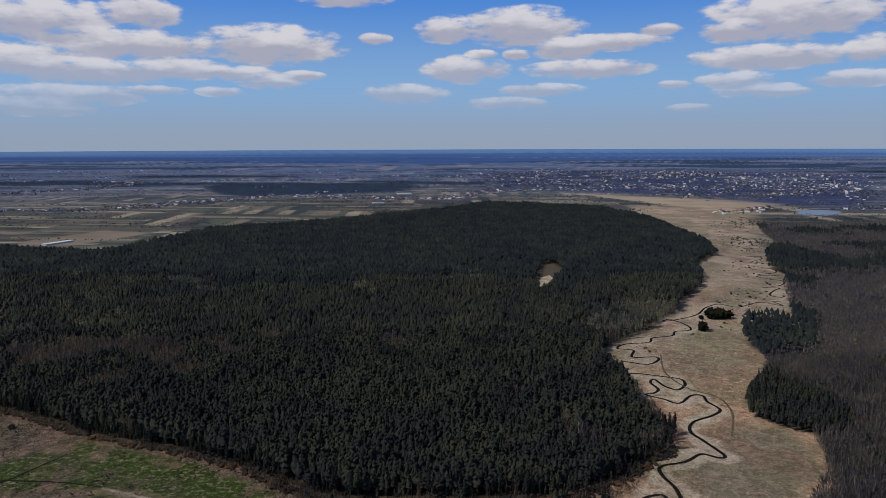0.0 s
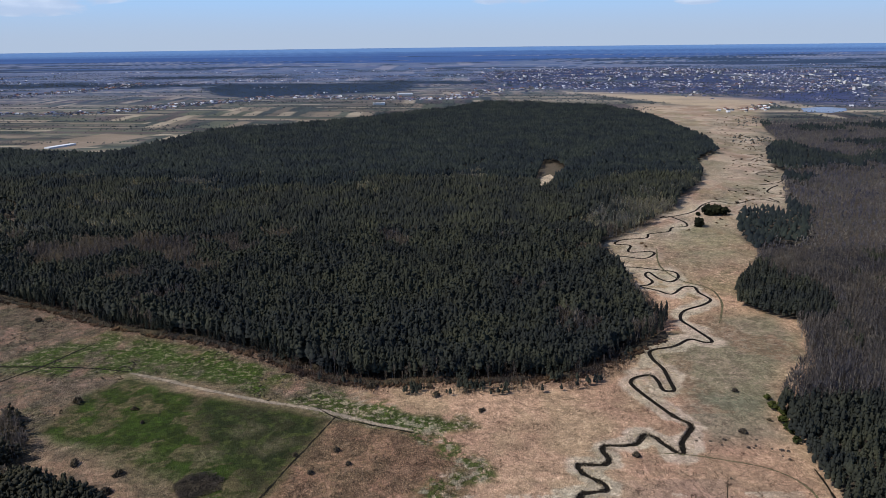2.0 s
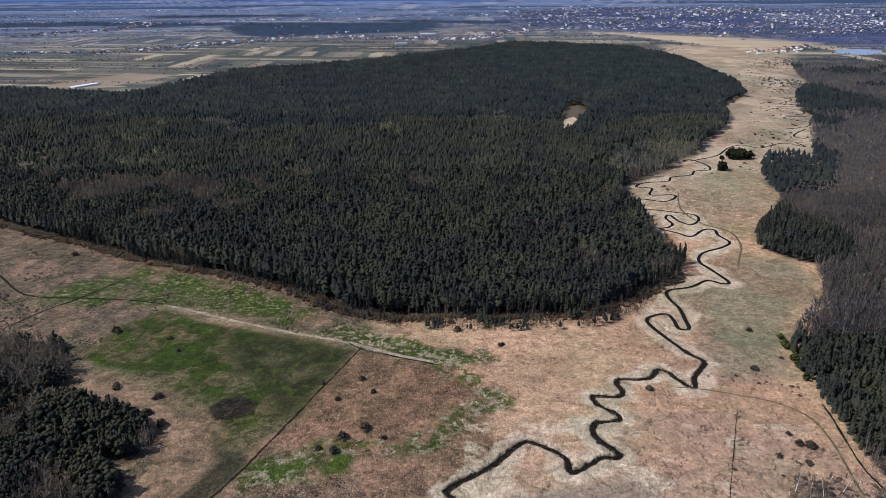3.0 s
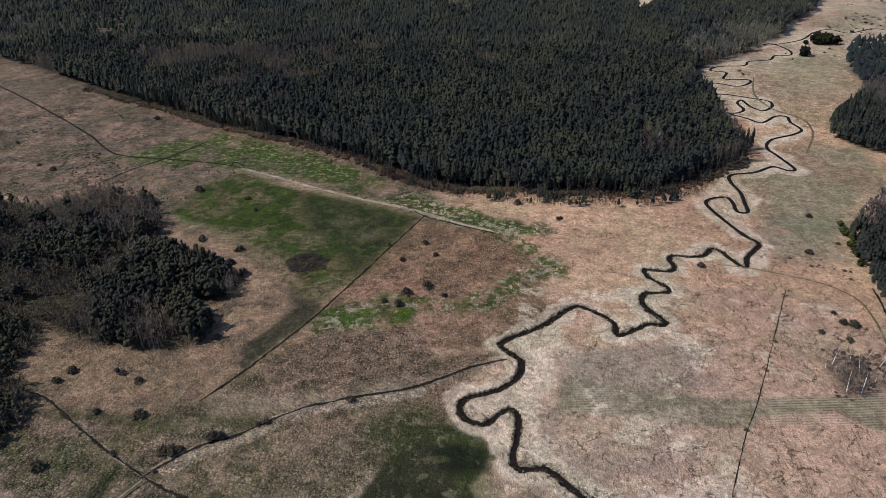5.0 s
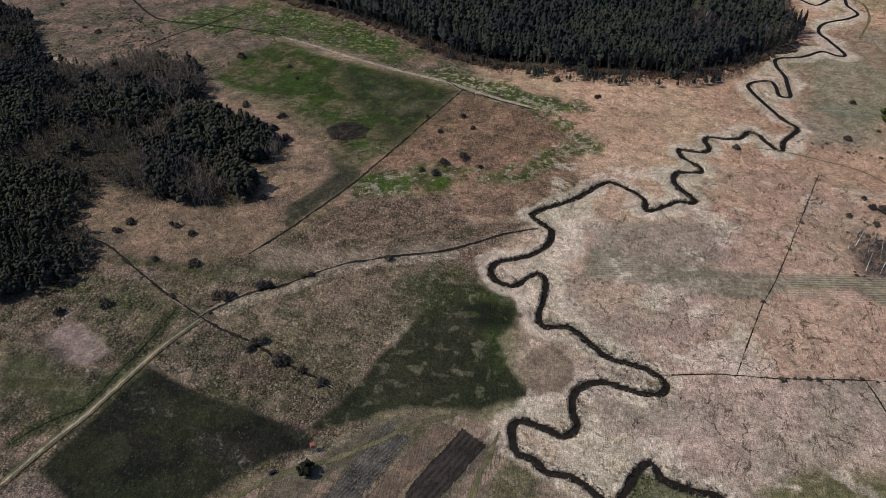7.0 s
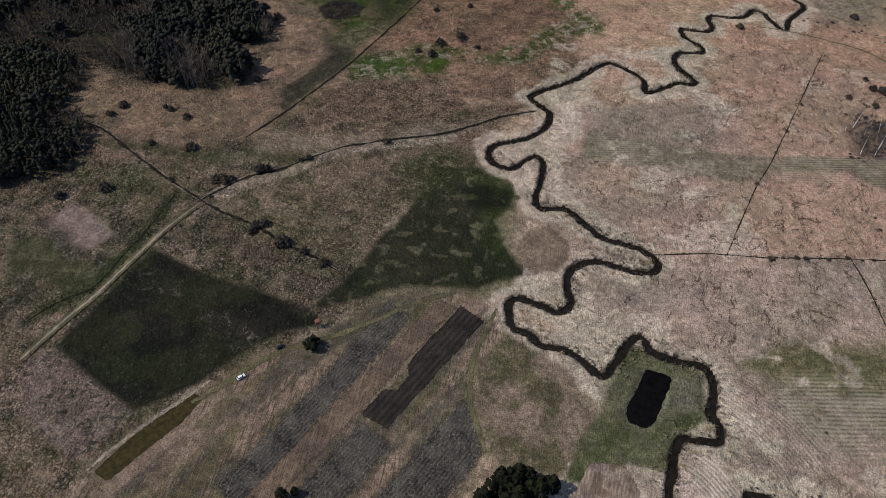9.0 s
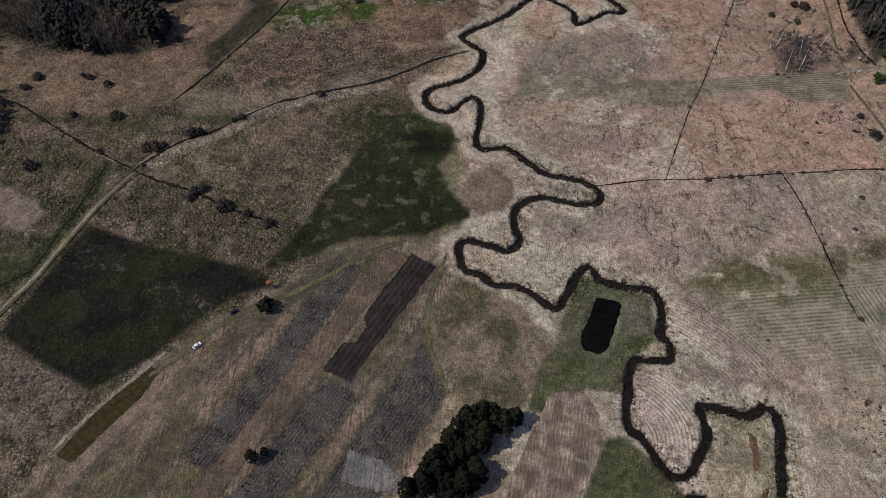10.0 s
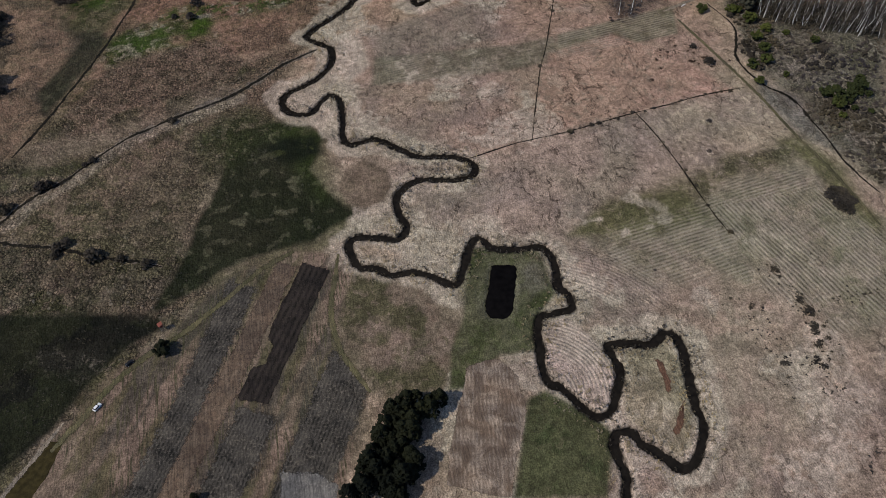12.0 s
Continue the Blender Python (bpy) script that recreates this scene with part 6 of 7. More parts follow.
def stand(name, at, height, kinds, mats, label, category, seed, wide=1.0):
    """Many trees joined into one mesh. kinds: templates of height 1 as (corners, triangles, material of each)."""
    r = np.random.default_rng(seed)
    pick = r.integers(0, len(kinds), len(at))
    verts, faces, which, count = [], [], [], 0
    for k, (v, f, m) in enumerate(kinds):
        mine = at[pick == k]
        if not len(mine):
            continue
        h = height * r.uniform(0.72, 1.2, len(mine)) * (0.74 + 0.34 * vnoise(*mine.T, 45, 3) + 0.24 * vnoise(*mine.T, 13, 5))
        a = r.random(len(mine)) * 6.28
        c, s = np.cos(a), np.sin(a)
        px, py, pz, k_ = squeeze(*mine.T)
        h = h * k_
        wd = h * wide * r.uniform(0.78, 1.3, len(mine))
        x = (v[None, :, 0] * c[:, None] - v[None, :, 1] * s[:, None]) * wd[:, None] + px[:, None]
        y = (v[None, :, 0] * s[:, None] + v[None, :, 1] * c[:, None]) * wd[:, None] + py[:, None]
        z = v[None, :, 2] * h[:, None] + pz[:, None]
        verts.append(np.stack([x, y, z], 2).reshape(-1, 3))
        faces.append((f[None] + (np.arange(len(mine)) * len(v))[:, None, None] + count).reshape(-1, 3))
        which.append(np.tile(m, len(mine)))
        count += len(mine) * len(v)
    me = mesh_data(name, np.vstack(verts), np.vstack(faces), mats, np.concatenate(which), smooth=mats[0] in (PINE, THICKETPINE, HAZEPINE, HAZETREES))
    return tagged(new(name, me), label, category, kind="stuff")


def templates(count, make):
    return [make(k) for k in range(count)]


def column(seed, n, reach, size, tall=1.7, low=0.34):
    """Crown of a forest pine of height 1, seen among its neighbours: a slim ragged column with a rounded tip."""
    r = np.random.default_rng(seed)
    t = (np.arange(n) + r.uniform(0.2, 0.8, n)) / n
    a = r.random() * 6.28 + np.arange(n) * 2.4
    out = reach * (1.1 - t) * r.uniform(0.4, 1.2, n)
    return clumps(r, np.stack([out * np.cos(a), out * np.sin(a), low + (0.93 - low) * t], 1), size * (1.15 - 0.5 * t) * r.uniform(0.85, 1.2, n), tall)


def tiers(seed, n, wide, low=0.30, sides=5):
    """Crown of a forest pine of height 1 as ragged open tiers of boughs, one over the other: widest in its middle, with a blunt top."""
    r = np.random.default_rng(seed)
    v, f = [], []
    for k in range(n):
        t = (k + 0.5) / n
        base = low + (0.80 - low) * k / n
        a = np.arange(sides) / sides * 6.283 + r.uniform(-0.4, 0.4, sides) + r.random() * 6
        out = wide * (1.12 - 0.9 * abs(t - 0.36)) * r.uniform(0.66, 1.25, sides) * (0.8 if k == n - 1 and n > 1 else 1.0)
        ring = np.stack([out * np.cos(a), out * np.sin(a), base + r.uniform(-0.06, 0.06, sides)], 1)
        tip = [[r.normal(0, 0.03), r.normal(0, 0.03), min(0.95, base + (0.95 - low) * (0.20 + 0.72 / n))]]
        v.append(np.vstack([ring, tip]))
        j = np.arange(sides)
        f.append(np.stack([j, (j + 1) % sides, np.full(sides, sides)], 1) + k * (sides + 1))
    return np.vstack(v), np.vstack(f)


def pine_near(k):
    return join((*tiers(100 + k, 3, 0.125, 0.34, 6), 0), (*column(130 + k, 2, 0.085, 0.066, 1.5, 0.50), 0))


def pine_mid(k):
    return join((*tiers(200 + k, 2, 0.145, 0.42), 0))


def pine_far(k):
    return join((*tiers(300 + k, 1, 0.22, 0.50), 0))


def pine_round(k):
    """A young pine of height 1 grown in the open: a broad lumpy crown low to the ground."""
    r = np.random.default_rng(350 + k)
    t = (np.arange(9) + r.uniform(0.1, 0.9, 9)) / 9
    a = r.random() * 6.28 + np.arange(9) * 2.4
    out = 0.17 * np.sin(0.5 + 2.4 * t) * r.uniform(0.4, 1.15, 9)
    return join((*clumps(r, np.stack([out * np.cos(a), out * np.sin(a), 0.28 + 0.60 * t], 1), 0.14 * (1.15 - 0.45 * t) * r.uniform(0.8, 1.2, 9), 0.95), 0))


def bare_near(k):
    return join((*twigs(400 + k, 18, 0.25, 1.0, 0.24, 0.018), 0), (*stem(0.012, 0.9, 3, (0.02, 0.01)), 1))


def bare_mid(k):
    return join((*twigs(450 + k, 14, 0.2, 1.0, 0.22, 0.026), 0), (*stem(0.014, 0.9, 3, (0.02, 0.01)), 1))


def bare_far(k):
    return join((*twigs(500 + k, 9, 0.2, 1.0, 0.24, 0.035), 0))


def tuft(k):
    return join((*twigs(550 + k, 7, 0.1, 1.0, 0.75, 0.14), 0))


def bushlet(k):
    """A small ragged mound of twigs, about 1.2 in radius."""
    r = np.random.default_rng(570 + k)
    a = r.random(5) * 6.28
    out = r.uniform(0.1, 0.9, 5)
    return join((*clumps(r, np.stack([out * np.cos(a), out * np.sin(a), r.uniform(0.2, 0.6, 5)], 1), r.uniform(0.3, 0.6, 5), 0.8), 0))


RIDES = [
    [(-152.5, 552.2), (-104.1, 648.1), (-55.0, 737.9)], [(-242.6, 619.9), (-190.8, 665.4), (-144.2, 754.4), (-96.5, 842.6), (-6.6, 1026.0), (68.2, 1164.3)],
    [(128.6, 729.7), (184.6, 822.3), (238.3, 902.3)], [(-281.8, 612.5), (-213.7, 687.2), (-179.6, 743.4)], [(-385.7, 1387.1), (-233.2, 1568.7), (-67.7, 1845.2)],
]


def off_rides(at, gap=3.4):
    d = np.minimum.reduce([line_distance(r, *at.T) for r in RIDES])
    return at[d > gap]


OPEN_S = [(x - 4, y - 45) for x, y in SANDPIT]
near = off_rides(spread_out(FOREST_ALL, 2.9, 1, (LOGGED,), (-520, 300, 420, 700), 0.85))
edge = depth_in(FOREST_ALL, *near.T)
rim = near[(edge < 5.5) & (near[:, 1] < 520)]
mixed = fbm(*near.T, 55, 8) + 0.14 * smooth(14, 2, edge) + 0.12 * (near[:, 0] > 125) * smooth(40, 10, edge)
inner = near[edge >= 5.5]
inner_mixed = mixed[edge >= 5.5]
stand("pine_forest", inner[inner_mixed < 0.66], 15.0, templates(6, pine_near), [PINE], "dense dark green pine forest", "forest", 31, 1.3)
stand("bare_trees", inner[inner_mixed >= 0.66], 13.0, templates(4, bare_near), [TWIGS, GREYBARK], "leafless grey trees among the pines", "trees", 32)
mid_at = off_rides(np.vstack([spread_out(FOREST_ALL, 3.7, 2, (CLEARING, OPEN_S), (-760, 700, 520, 1050), 0.8), spread_out(FOREST_ALL, 4.0, 3, (), (-900, 500, -520, 700), 0.8)]))
mid_at = mid_at[~inside(LOGGED, *mid_at.T) | (fbm(*mid_at.T, 9, 26) > 0.56)]
grey = inside(BIRCH_STAND, *mid_at.T) & (fbm(*mid_at.T, 20, 12) > 0.38) | (fbm(*mid_at.T, 45, 18) > 0.70)
# farther pines take the needles with haze in their colour
hazed = mid_at[:, 1] + 500 * (fbm(*mid_at.T, 160, 57) - 0.5) > 960
stand("pine_forest", mid_at[~grey & ~hazed], 15.0, templates(6, pine_mid), [PINE], "dense dark green pine forest farther off", "forest", 33, 1.2)
stand("pine_forest", mid_at[~grey & hazed], 15.0, templates(6, pine_mid), [HAZEPINE], "dense pine forest farther off, tinted blue for haze", "forest", 53, 1.2)
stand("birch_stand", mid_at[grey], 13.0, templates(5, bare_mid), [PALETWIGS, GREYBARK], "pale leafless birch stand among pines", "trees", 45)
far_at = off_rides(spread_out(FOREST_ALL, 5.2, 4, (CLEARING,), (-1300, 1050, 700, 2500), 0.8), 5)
stand("pine_forest", far_at, 14.0, templates(5, pine_far), [HAZEPINE], "distant dark pine forest", "forest", 34, 1.35)

wood = spread_out(WOOD_E_ALL, 3.1, 5, (), (150, 150, 520, 620))
conifer = fbm(*wood.T, 45, 15) + 0.36 * smooth(60, 25, np.hypot(wood[:, 0] - 245, wood[:, 1] - 500)) + 0.3 * smooth(70, 20, np.hypot(wood[:, 0] - 205, wood[:, 1] - 285)) - 0.2 * smooth(70, 30, np.hypot(wood[:, 0] - 262, wood[:, 1] - 420))
stand("pine_wood", wood[conifer > 0.60], 12.0, templates(6, pine_near), [PINE], "dark pines in a mixed wood", "wood", 35, 0.95)
stand("alder_wood", wood[conifer <= 0.60], 12.0, templates(5, bare_near), [VIOLETTWIGS, GREYBARK], "leafless violet grey alder wood", "wood", 36)
wood2 = spread_out(WOOD_E_ALL, 6.0, 6, (), (220, 620, 1500, 1800))
wood2 = np.vstack([wood2, spread_out(WOOD_E_ALL, 5.0, 7, (), (520, 330, 900, 620))])
conifer2 = fbm(*wood2.T, 140, 16) + 0.30 * smooth(130, 50, np.hypot(wood2[:, 0] - 345, wood2[:, 1] - 740))
stand("pine_wood", wood2[conifer2 > 0.60], 14.0, templates(5, pine_far), [HAZEPINE], "distant dark pine wood", "wood", 37)
stand("alder_wood", wood2[conifer2 <= 0.60], 12.0, templates(5, bare_far), [HAZEVIOLET], "distant leafless violet grey wood", "wood", 38)

west = np.vstack([spread_out(WOOD_W1, 2.5, 8, (), None, 0.6), spread_out(WOOD_W2, 2.3, 9, (), None, 0.6)])
west = west[fbm(*west.T, 14, 23) > 0.31]
leafless = (fbm(*west.T, 16, 29) > 0.585) | (west[:, 1] > 284) & (fbm(*west.T, 9, 30) > 0.46) | (west[:, 0] < -196) & (fbm(*west.T, 12, 31) > 0.48)
stand("pine_thicket", west[~leafless], 11.0, templates(5, pine_round) + templates(4, pine_near), [THICKETPINE], "thicket of young dark pines on the meadow", "thicket", 39, 0.92)
stand("alder_thicket", west[leafless], 9.5, templates(5, bare_near), [TWIGS, GREYBARK], "grey leafless alders among young pines", "thicket", 64, 1.5)
scrub = spread_out(WOOD_W_ALL[:-1] + WOOD_W_BACK, 3.0, 10, (WOOD_W1, WOOD_W2))
open_ = fbm(*scrub.T, 26, 24) + 0.14 * smooth(-205, -225, scrub[:, 0]) * smooth(215, 185, scrub[:, 1])
stand("alder_scrub", scrub[(open_ > 0.30) & (open_ < 0.60)], 7.0, templates(5, bare_mid), [DARKTWIGS, GREYBARK], "dark leafless alder scrub", "scrub", 40, 2.0)
stand("pine_scrub", scrub[open_ >= 0.53], 9.5, templates(5, pine_round) + templates(4, pine_near), [THICKETPINE], "dark young pines among alder scrub", "scrub", 46, 1.0)
foot = spread_out([(-125, 415), (-84, 374), (-45, 355), (20, 352), (80, 358), (112, 385), (120, 410), (60, 390), (-40, 386), (-90, 400)], 2.1, 13)
foot = foot[(depth_in(FOREST_ALL, *foot.T) < 5) & (fbm(*foot.T, 12, 25) > 0.37)]
stand("edge_scrub", foot, 3.0, templates(5, bare_mid), [RUSTTWIGS, GREYBARK], "rusty brown leafless scrub at the forest foot", "scrub", 47, 1.9)
young = foot[fbm(*foot.T, 9, 27) > 0.64]
stand("young_pines", young, 6.0, templates(6, pine_near), [PINE], "young dark pines at the forest foot", "trees", 50, 1.5)
belt = spread_out(SCRUB_E + [(300, 150)], 2.0, 11)
belt_tone = fbm(*belt.T, 9, 19)
stand("low_scrub", belt[belt_tone > 0.53], 1.2, templates(5, bushlet), [DARKTWIGS], "low dark bare scrub beside the stream", "scrub", 41)
stand("brown_scrub", belt[(belt_tone > 0.34) & (belt_tone < 0.46)], 0.9, templates(5, bushlet), [TWIGS], "low grey brown scrub beside the stream", "scrub", 54)
gate = spread_out(GATE_THICKET, 2.6, 21, (), None, 0.9)
stand("gate_thicket", gate[fbm(*gate.T, 10, 32) > 0.43], 4.2, templates(4, bare_near), [TWIGS, GREYBARK], "dark leafless alders beside the farm road", "thicket", 65, 1.6)
dark = np.vstack([spread_out(GATE_WOOD, 2.8, 22), spread_out(ROAD_WOOD, 2.8, 23)])
evergreen = fbm(*dark.T, 12, 34) > 0.46
stand("pine_wood", dark[evergreen], 9.0, templates(8, pine_round), [THICKETPINE], "young dark pines beside the farm road", "wood", 66, 1.2)
stand("alder_wood", dark[~evergreen], 7.5, templates(5, bare_near), [DARKTWIGS, GREYBARK], "dark leafless alders beside the farm road", "wood", 67, 1.5)
dense = spread_out(BIRCH, 2.0, 18)
stand("bare_thicket", dense, 5.0, templates(4, bare_near), [DARKTWIGS, GREYBARK], "dark leafless thicket under the birches", "thicket", 55, 1.5)


def pine_tree(seed):
    t = thing("pine_tree", "tall dark green pine at the forest edge", "tree", "pines at the forest edge")
    v, f = stem(0.15, 12.5, 6)
    part("trunk", mesh_data("trunk", v, f, [BARK]), t, "brown bark")
    v, f = pine_crown(seed, 34)
    part("crown", mesh_data("crown", v * 15.0, f, [PINE]), t)
    return t


def bare_tree(seed, tall=12.0, white=False):
    if white:
        t = thing("birch_tree", "slender leafless birch with white bark", "tree", "birches by the scrub")
    else:
        t = thing("bare_tree", "leafless grey tree at the forest edge", "tree", "bare trees at the forest edge")
    r = np.random.default_rng(seed)
    bow = 1.7 if white else 1.0
    v, f = stem(0.135 if white else 0.14, tall * 0.95, 6, (r.uniform(-bow, bow), r.uniform(-bow, bow)), tip=0.2)
    part("trunk", mesh_data("trunk", v, f, [WHITEBARK if white else GREYBARK]), t, "white bark" if white else "grey bark")
    v, f = twigs(seed, 40 if tall == 9.0 else 90, 0.45 if white else 0.3, 1.0, 0.15 if white else 0.26, 0.006)
    part("crown", mesh_data("crown", v * tall, f, [TWIGS]), t)
    return t


def scatter_copies(first, at, seed, low=0.8, high=1.2, flat=1.0):
    """Copies of some first things at places, turned and scaled by chance; the firsts take the first places."""
    r = np.random.default_rng(seed)
    for k, (x, y) in enumerate(at):
        s = r.uniform(low, high)
        m = pose(x * STEP, y * STEP, 0, 0, 0, r.uniform(0, 360)) @ Matrix.Diagonal((s, s, s * flat * r.uniform(0.92, 1.08), 1))
        src = first[k % len(first)]
        if k < len(first):
            src.matrix_basis = m
        else:
            copy_thing(src, m)


r_rim = np.random.default_rng(3)
rim = rim[r_rim.permutation(len(rim))]
bare_rim = (fbm(*rim.T, 30, 8) > 0.55) | ((rim[:, 0] > -120) & (r_rim.random(len(rim)) > 0.75))
pines_at, bare_at = rim[~bare_rim][:230], rim[bare_rim][:90]
scatter_copies([pine_tree(600 + k) for k in range(7)], pines_at, 4, 0.6, 1.15)
scatter_copies([bare_tree(620 + k) for k in range(5)], bare_at, 5, 0.55, 1.0)
if len(rim[~bare_rim]) > 230:
    stand("pine_forest", rim[~bare_rim][230:], 15.0, templates(6, pine_near), [PINE], "dark pines along the forest edge", "forest", 42)
birches_at = np.vstack([spread_out(BIRCH, 3.5, 12, (), None, 0.8)[:150], spread_out(GATE_THICKET, 7.5, 17, (), None, 0.8)[:10]])
scatter_copies([bare_tree(640 + k, 9.0, True) for k in range(7)], birches_at, 6, 0.65, 1.3)


scatter_copies([bare_tree(660 + k, 7.0, True) for k in range(2)], np.array(LONE_BIRCHES), 18, 0.7, 1.1)


def shrub(seed, mat=None, label="bare dark shrub on the meadow", wide=1.0):
    """A round leafless bush: stems and a dome of twigs, about 2 m in radius."""
    t = thing("shrub", label, "shrub", "shrubs on the meadow")
    r = np.random.default_rng(seed)
    for k in range(5):
        v, f = stem(0.05, 1.3, 4, (r.uniform(-0.9, 0.9), r.uniform(-0.9, 0.9)))
        part("stem", mesh_data("stem", v, f, [GREYBARK]), t)
    n = 46
    a, up = r.random(n) * 6.28, np.sqrt(r.random(n)) * 1.5
    out = r.uniform(0.55, 1.0, n) * np.sin(up)
    places = np.stack([1.55 * wide * out * np.cos(a), 1.55 * wide * out * np.sin(a), 0.35 + 1.35 * np.cos(up) * r.uniform(0.7, 1.1, n)], 1)
    lumps = clumps(r, places, r.uniform(0.28, 0.55, n), 0.8)
    lumps[0][:, 2] = np.maximum(lumps[0][:, 2], 0.03)
    v, f, w_ = join((*lumps, 0), (*twigs(seed, 70, 0.3, 2.1, 1.9 * wide, 0.035), 0))
    part("crown", mesh_data("crown", v, f, [mat or DARKTWIGS]), t)
    return t


def leafy_bush(seed, mat, label, name="evergreen_bush", n=46, group="evergreen bushes"):
    """A dense rounded bush about 2.2 m in radius."""
    t = thing(name, label, "bush", group)
    r = np.random.default_rng(seed)
    v, f = stem(0.12, 1.6, 5)
    part("trunk", mesh_data("trunk", v, f, [BARK]), t)
    d = r.normal(size=(n, 3))
    d /= np.linalg.norm(d, axis=1)[:, None]
    places = d * r.uniform(0.55, 1.0, (n, 1)) * [1.7, 1.7, 1.25] + [0, 0, 1.5]
    v, f = clumps(r, places, r.uniform(0.45, 0.8, n), 0.8)
    v[:, 2] = np.maximum(v[:, 2], 0.05)
    part("crown", mesh_data("crown", v, f, [mat]), t)
    return t


VALLEY_BUSH = [(610, 1590), (627, 1570), (626, 1492), (539, 1359), (568, 1350), (710, 1763), (695, 1982), (690, 1904), (628, 2162), (621, 2263), (682, 2015), (641, 1404), (595, 1291), (541, 1226), (505, 1180), (480, 1120), (455, 980), (520, 1150), (440, 900), (415, 930)]
shrubs_at = np.array([(-188, 169.5), (-191.8, 163.1), (-169.6, 172.3), (-104.4, 105.6), (-185.6, 111.1), (-126.6, 132.2), (-128.5, 130.5)] + BUSH12[:6] + BUSH12[9:14] + BUSH7 + BUSH3)
scatter_copies([shrub(700 + k) for k in range(6)], shrubs_at, 7, 0.8, 1.5)
scatter_copies([shrub(710 + k, TWIGS, "thin spreading bare shrub on tan meadow", 1.3) for k in range(2)], np.array(BUSH12[14:]), 8, 0.4, 0.7, 0.6)
stand("spreading_scrub", np.repeat(np.array(SHRUBS_SE), 9, 0) + np.random.default_rng(9).normal(0, 2.6, (180, 2)), 0.34, templates(5, bushlet), [DARKTWIGS], "thin spreading bare scrub on mown meadow", "scrub", 68, 1.3)
TANGLES = [(135.4, 31.5), (134.7, 26.5), (133.7, 20.8), (135.1, 36.7), (128.4, 13.9), (120.2, 16.9), (131.9, 48.0)]
scatter_copies([shrub(745 + k, DARKTWIGS, "dark tangled bare shrub on mown meadow", 1.3) for k in range(2)], np.repeat(np.array(TANGLES), 4, 0) + np.random.default_rng(39).normal(0, 1.2, (28, 2)), 21, 0.4, 0.95, 0.7)
scatter_copies([shrub(725 + k, TWIGS, "grey bare thicket under young birches", 1.2) for k in range(2)], np.repeat(np.array(THICKETS), 5, 0) + np.random.default_rng(19).normal(0, 2.8, (65, 2)), 19, 0.4, 1.1, 0.8)
scatter_copies([shrub(728, RUSTTWIGS, "low rusty brown scrub on tan meadow", 1.3)], np.repeat(np.array(BROWN_SCRUB), 4, 0) + np.random.default_rng(29).normal(0, 2.4, (24, 2)), 20, 0.4, 0.85, 0.6)
scatter_copies([shrub(730 + k, DARKTWIGS, "bare bush in a row along the ditch") for k in range(2)], np.array(HEDGE_B), 9, 1.0, 1.5)
ditch_shrubs = np.vstack([spline(DITCH_E, 3.4)[10:], spline(DITCH_SE, 3.2), spline(DITCH_N, 7.0)])
ditch_shrubs = ditch_shrubs + np.random.default_rng(5).normal(0, 0.6, ditch_shrubs.shape)
scatter_copies([shrub(740 + k, DARKTWIGS, "small dark shrub in the ditch") for k in range(3)], ditch_shrubs, 10, 0.28, 0.85, 0.8)
scatter_copies([leafy_bush(750 + k, BUSHY, "dark evergreen bush standing alone on the meadow") for k in range(3)], np.vstack([np.array([(304, 786)]) + np.random.default_rng(42).normal(0, 1, (16, 2)) * [7.5, 3.5], np.array([(272, 731), (274, 733)])]), 11, 1.5, 2.5)
scatter_copies([leafy_bush(760 + k, DARKTWIGS if k else BUSHY, "dark bush beside the distant river") for k in range(3)], np.repeat(np.array(BUSHES_M[4:] + VALLEY_BUSH), 3, 0) + np.random.default_rng(41).normal(0, 1, (3 * len(BUSHES_M[4:] + VALLEY_BUSH), 2)) * [7.0, 4.0], 12, 0.5, 1.3, 0.75)
scatter_copies([leafy_bush(770, BUSHY, "dark round bush beside the farm track")], np.array([(-66.8, 60.0)]), 13, 1.5, 1.5)
scatter_copies([leafy_bush(780 + k, FRESH, "bush in bright fresh leaf at the wood edge", "green_bush", 40, "fresh green bushes") for k in range(3)],
               np.array([(177, 320), (175, 312), (180, 330), (174, 300), (168.7, 190), (171, 138), (195, 118), (198, 122), (206, 126), (193.5, 125), (186, 178), (190, 170), (183, 165), (180, 150), (201, 119), (212, 131), (181, 186), (199, 127), (184, 140)] + GREEN_SCRUB + [(178.9, 337.9), (179.7, 326), (178.9, 314.7), (175.5, 319.6), (178.5, 344.7), (177, 333), (176, 309)]), 14, 0.55, 1.35)
scatter_copies([shrub(790, DARKTWIGS, "low round dark thicket on mown meadow", 1.1)], np.array([(171, 73)]) + np.random.default_rng(15).normal(0, 2.0, (16, 2)), 15, 0.9, 1.4, 0.6)
vr_ = np.random.default_rng(61)
vy_ = vr_.uniform(640, 1900, 420)
valley_at = np.stack([412 + 0.36 * (vy_ - 847) + vr_.normal(0, 40, 420) - 40 * (vy_ < 900), vy_], 1)
valley_at = valley_at[(depth_in(FOREST_ALL, *valley_at.T) < -8) & (depth_in(WOOD_E_ALL, *valley_at.T) < -8) & (fbm(*valley_at.T, 60, 62) > 0.45)]
stand("valley_scrub", valley_at, 1.5, templates(5, bushlet), [RUSTTWIGS], "small rusty brown bushes along the distant river", "scrub", 63)
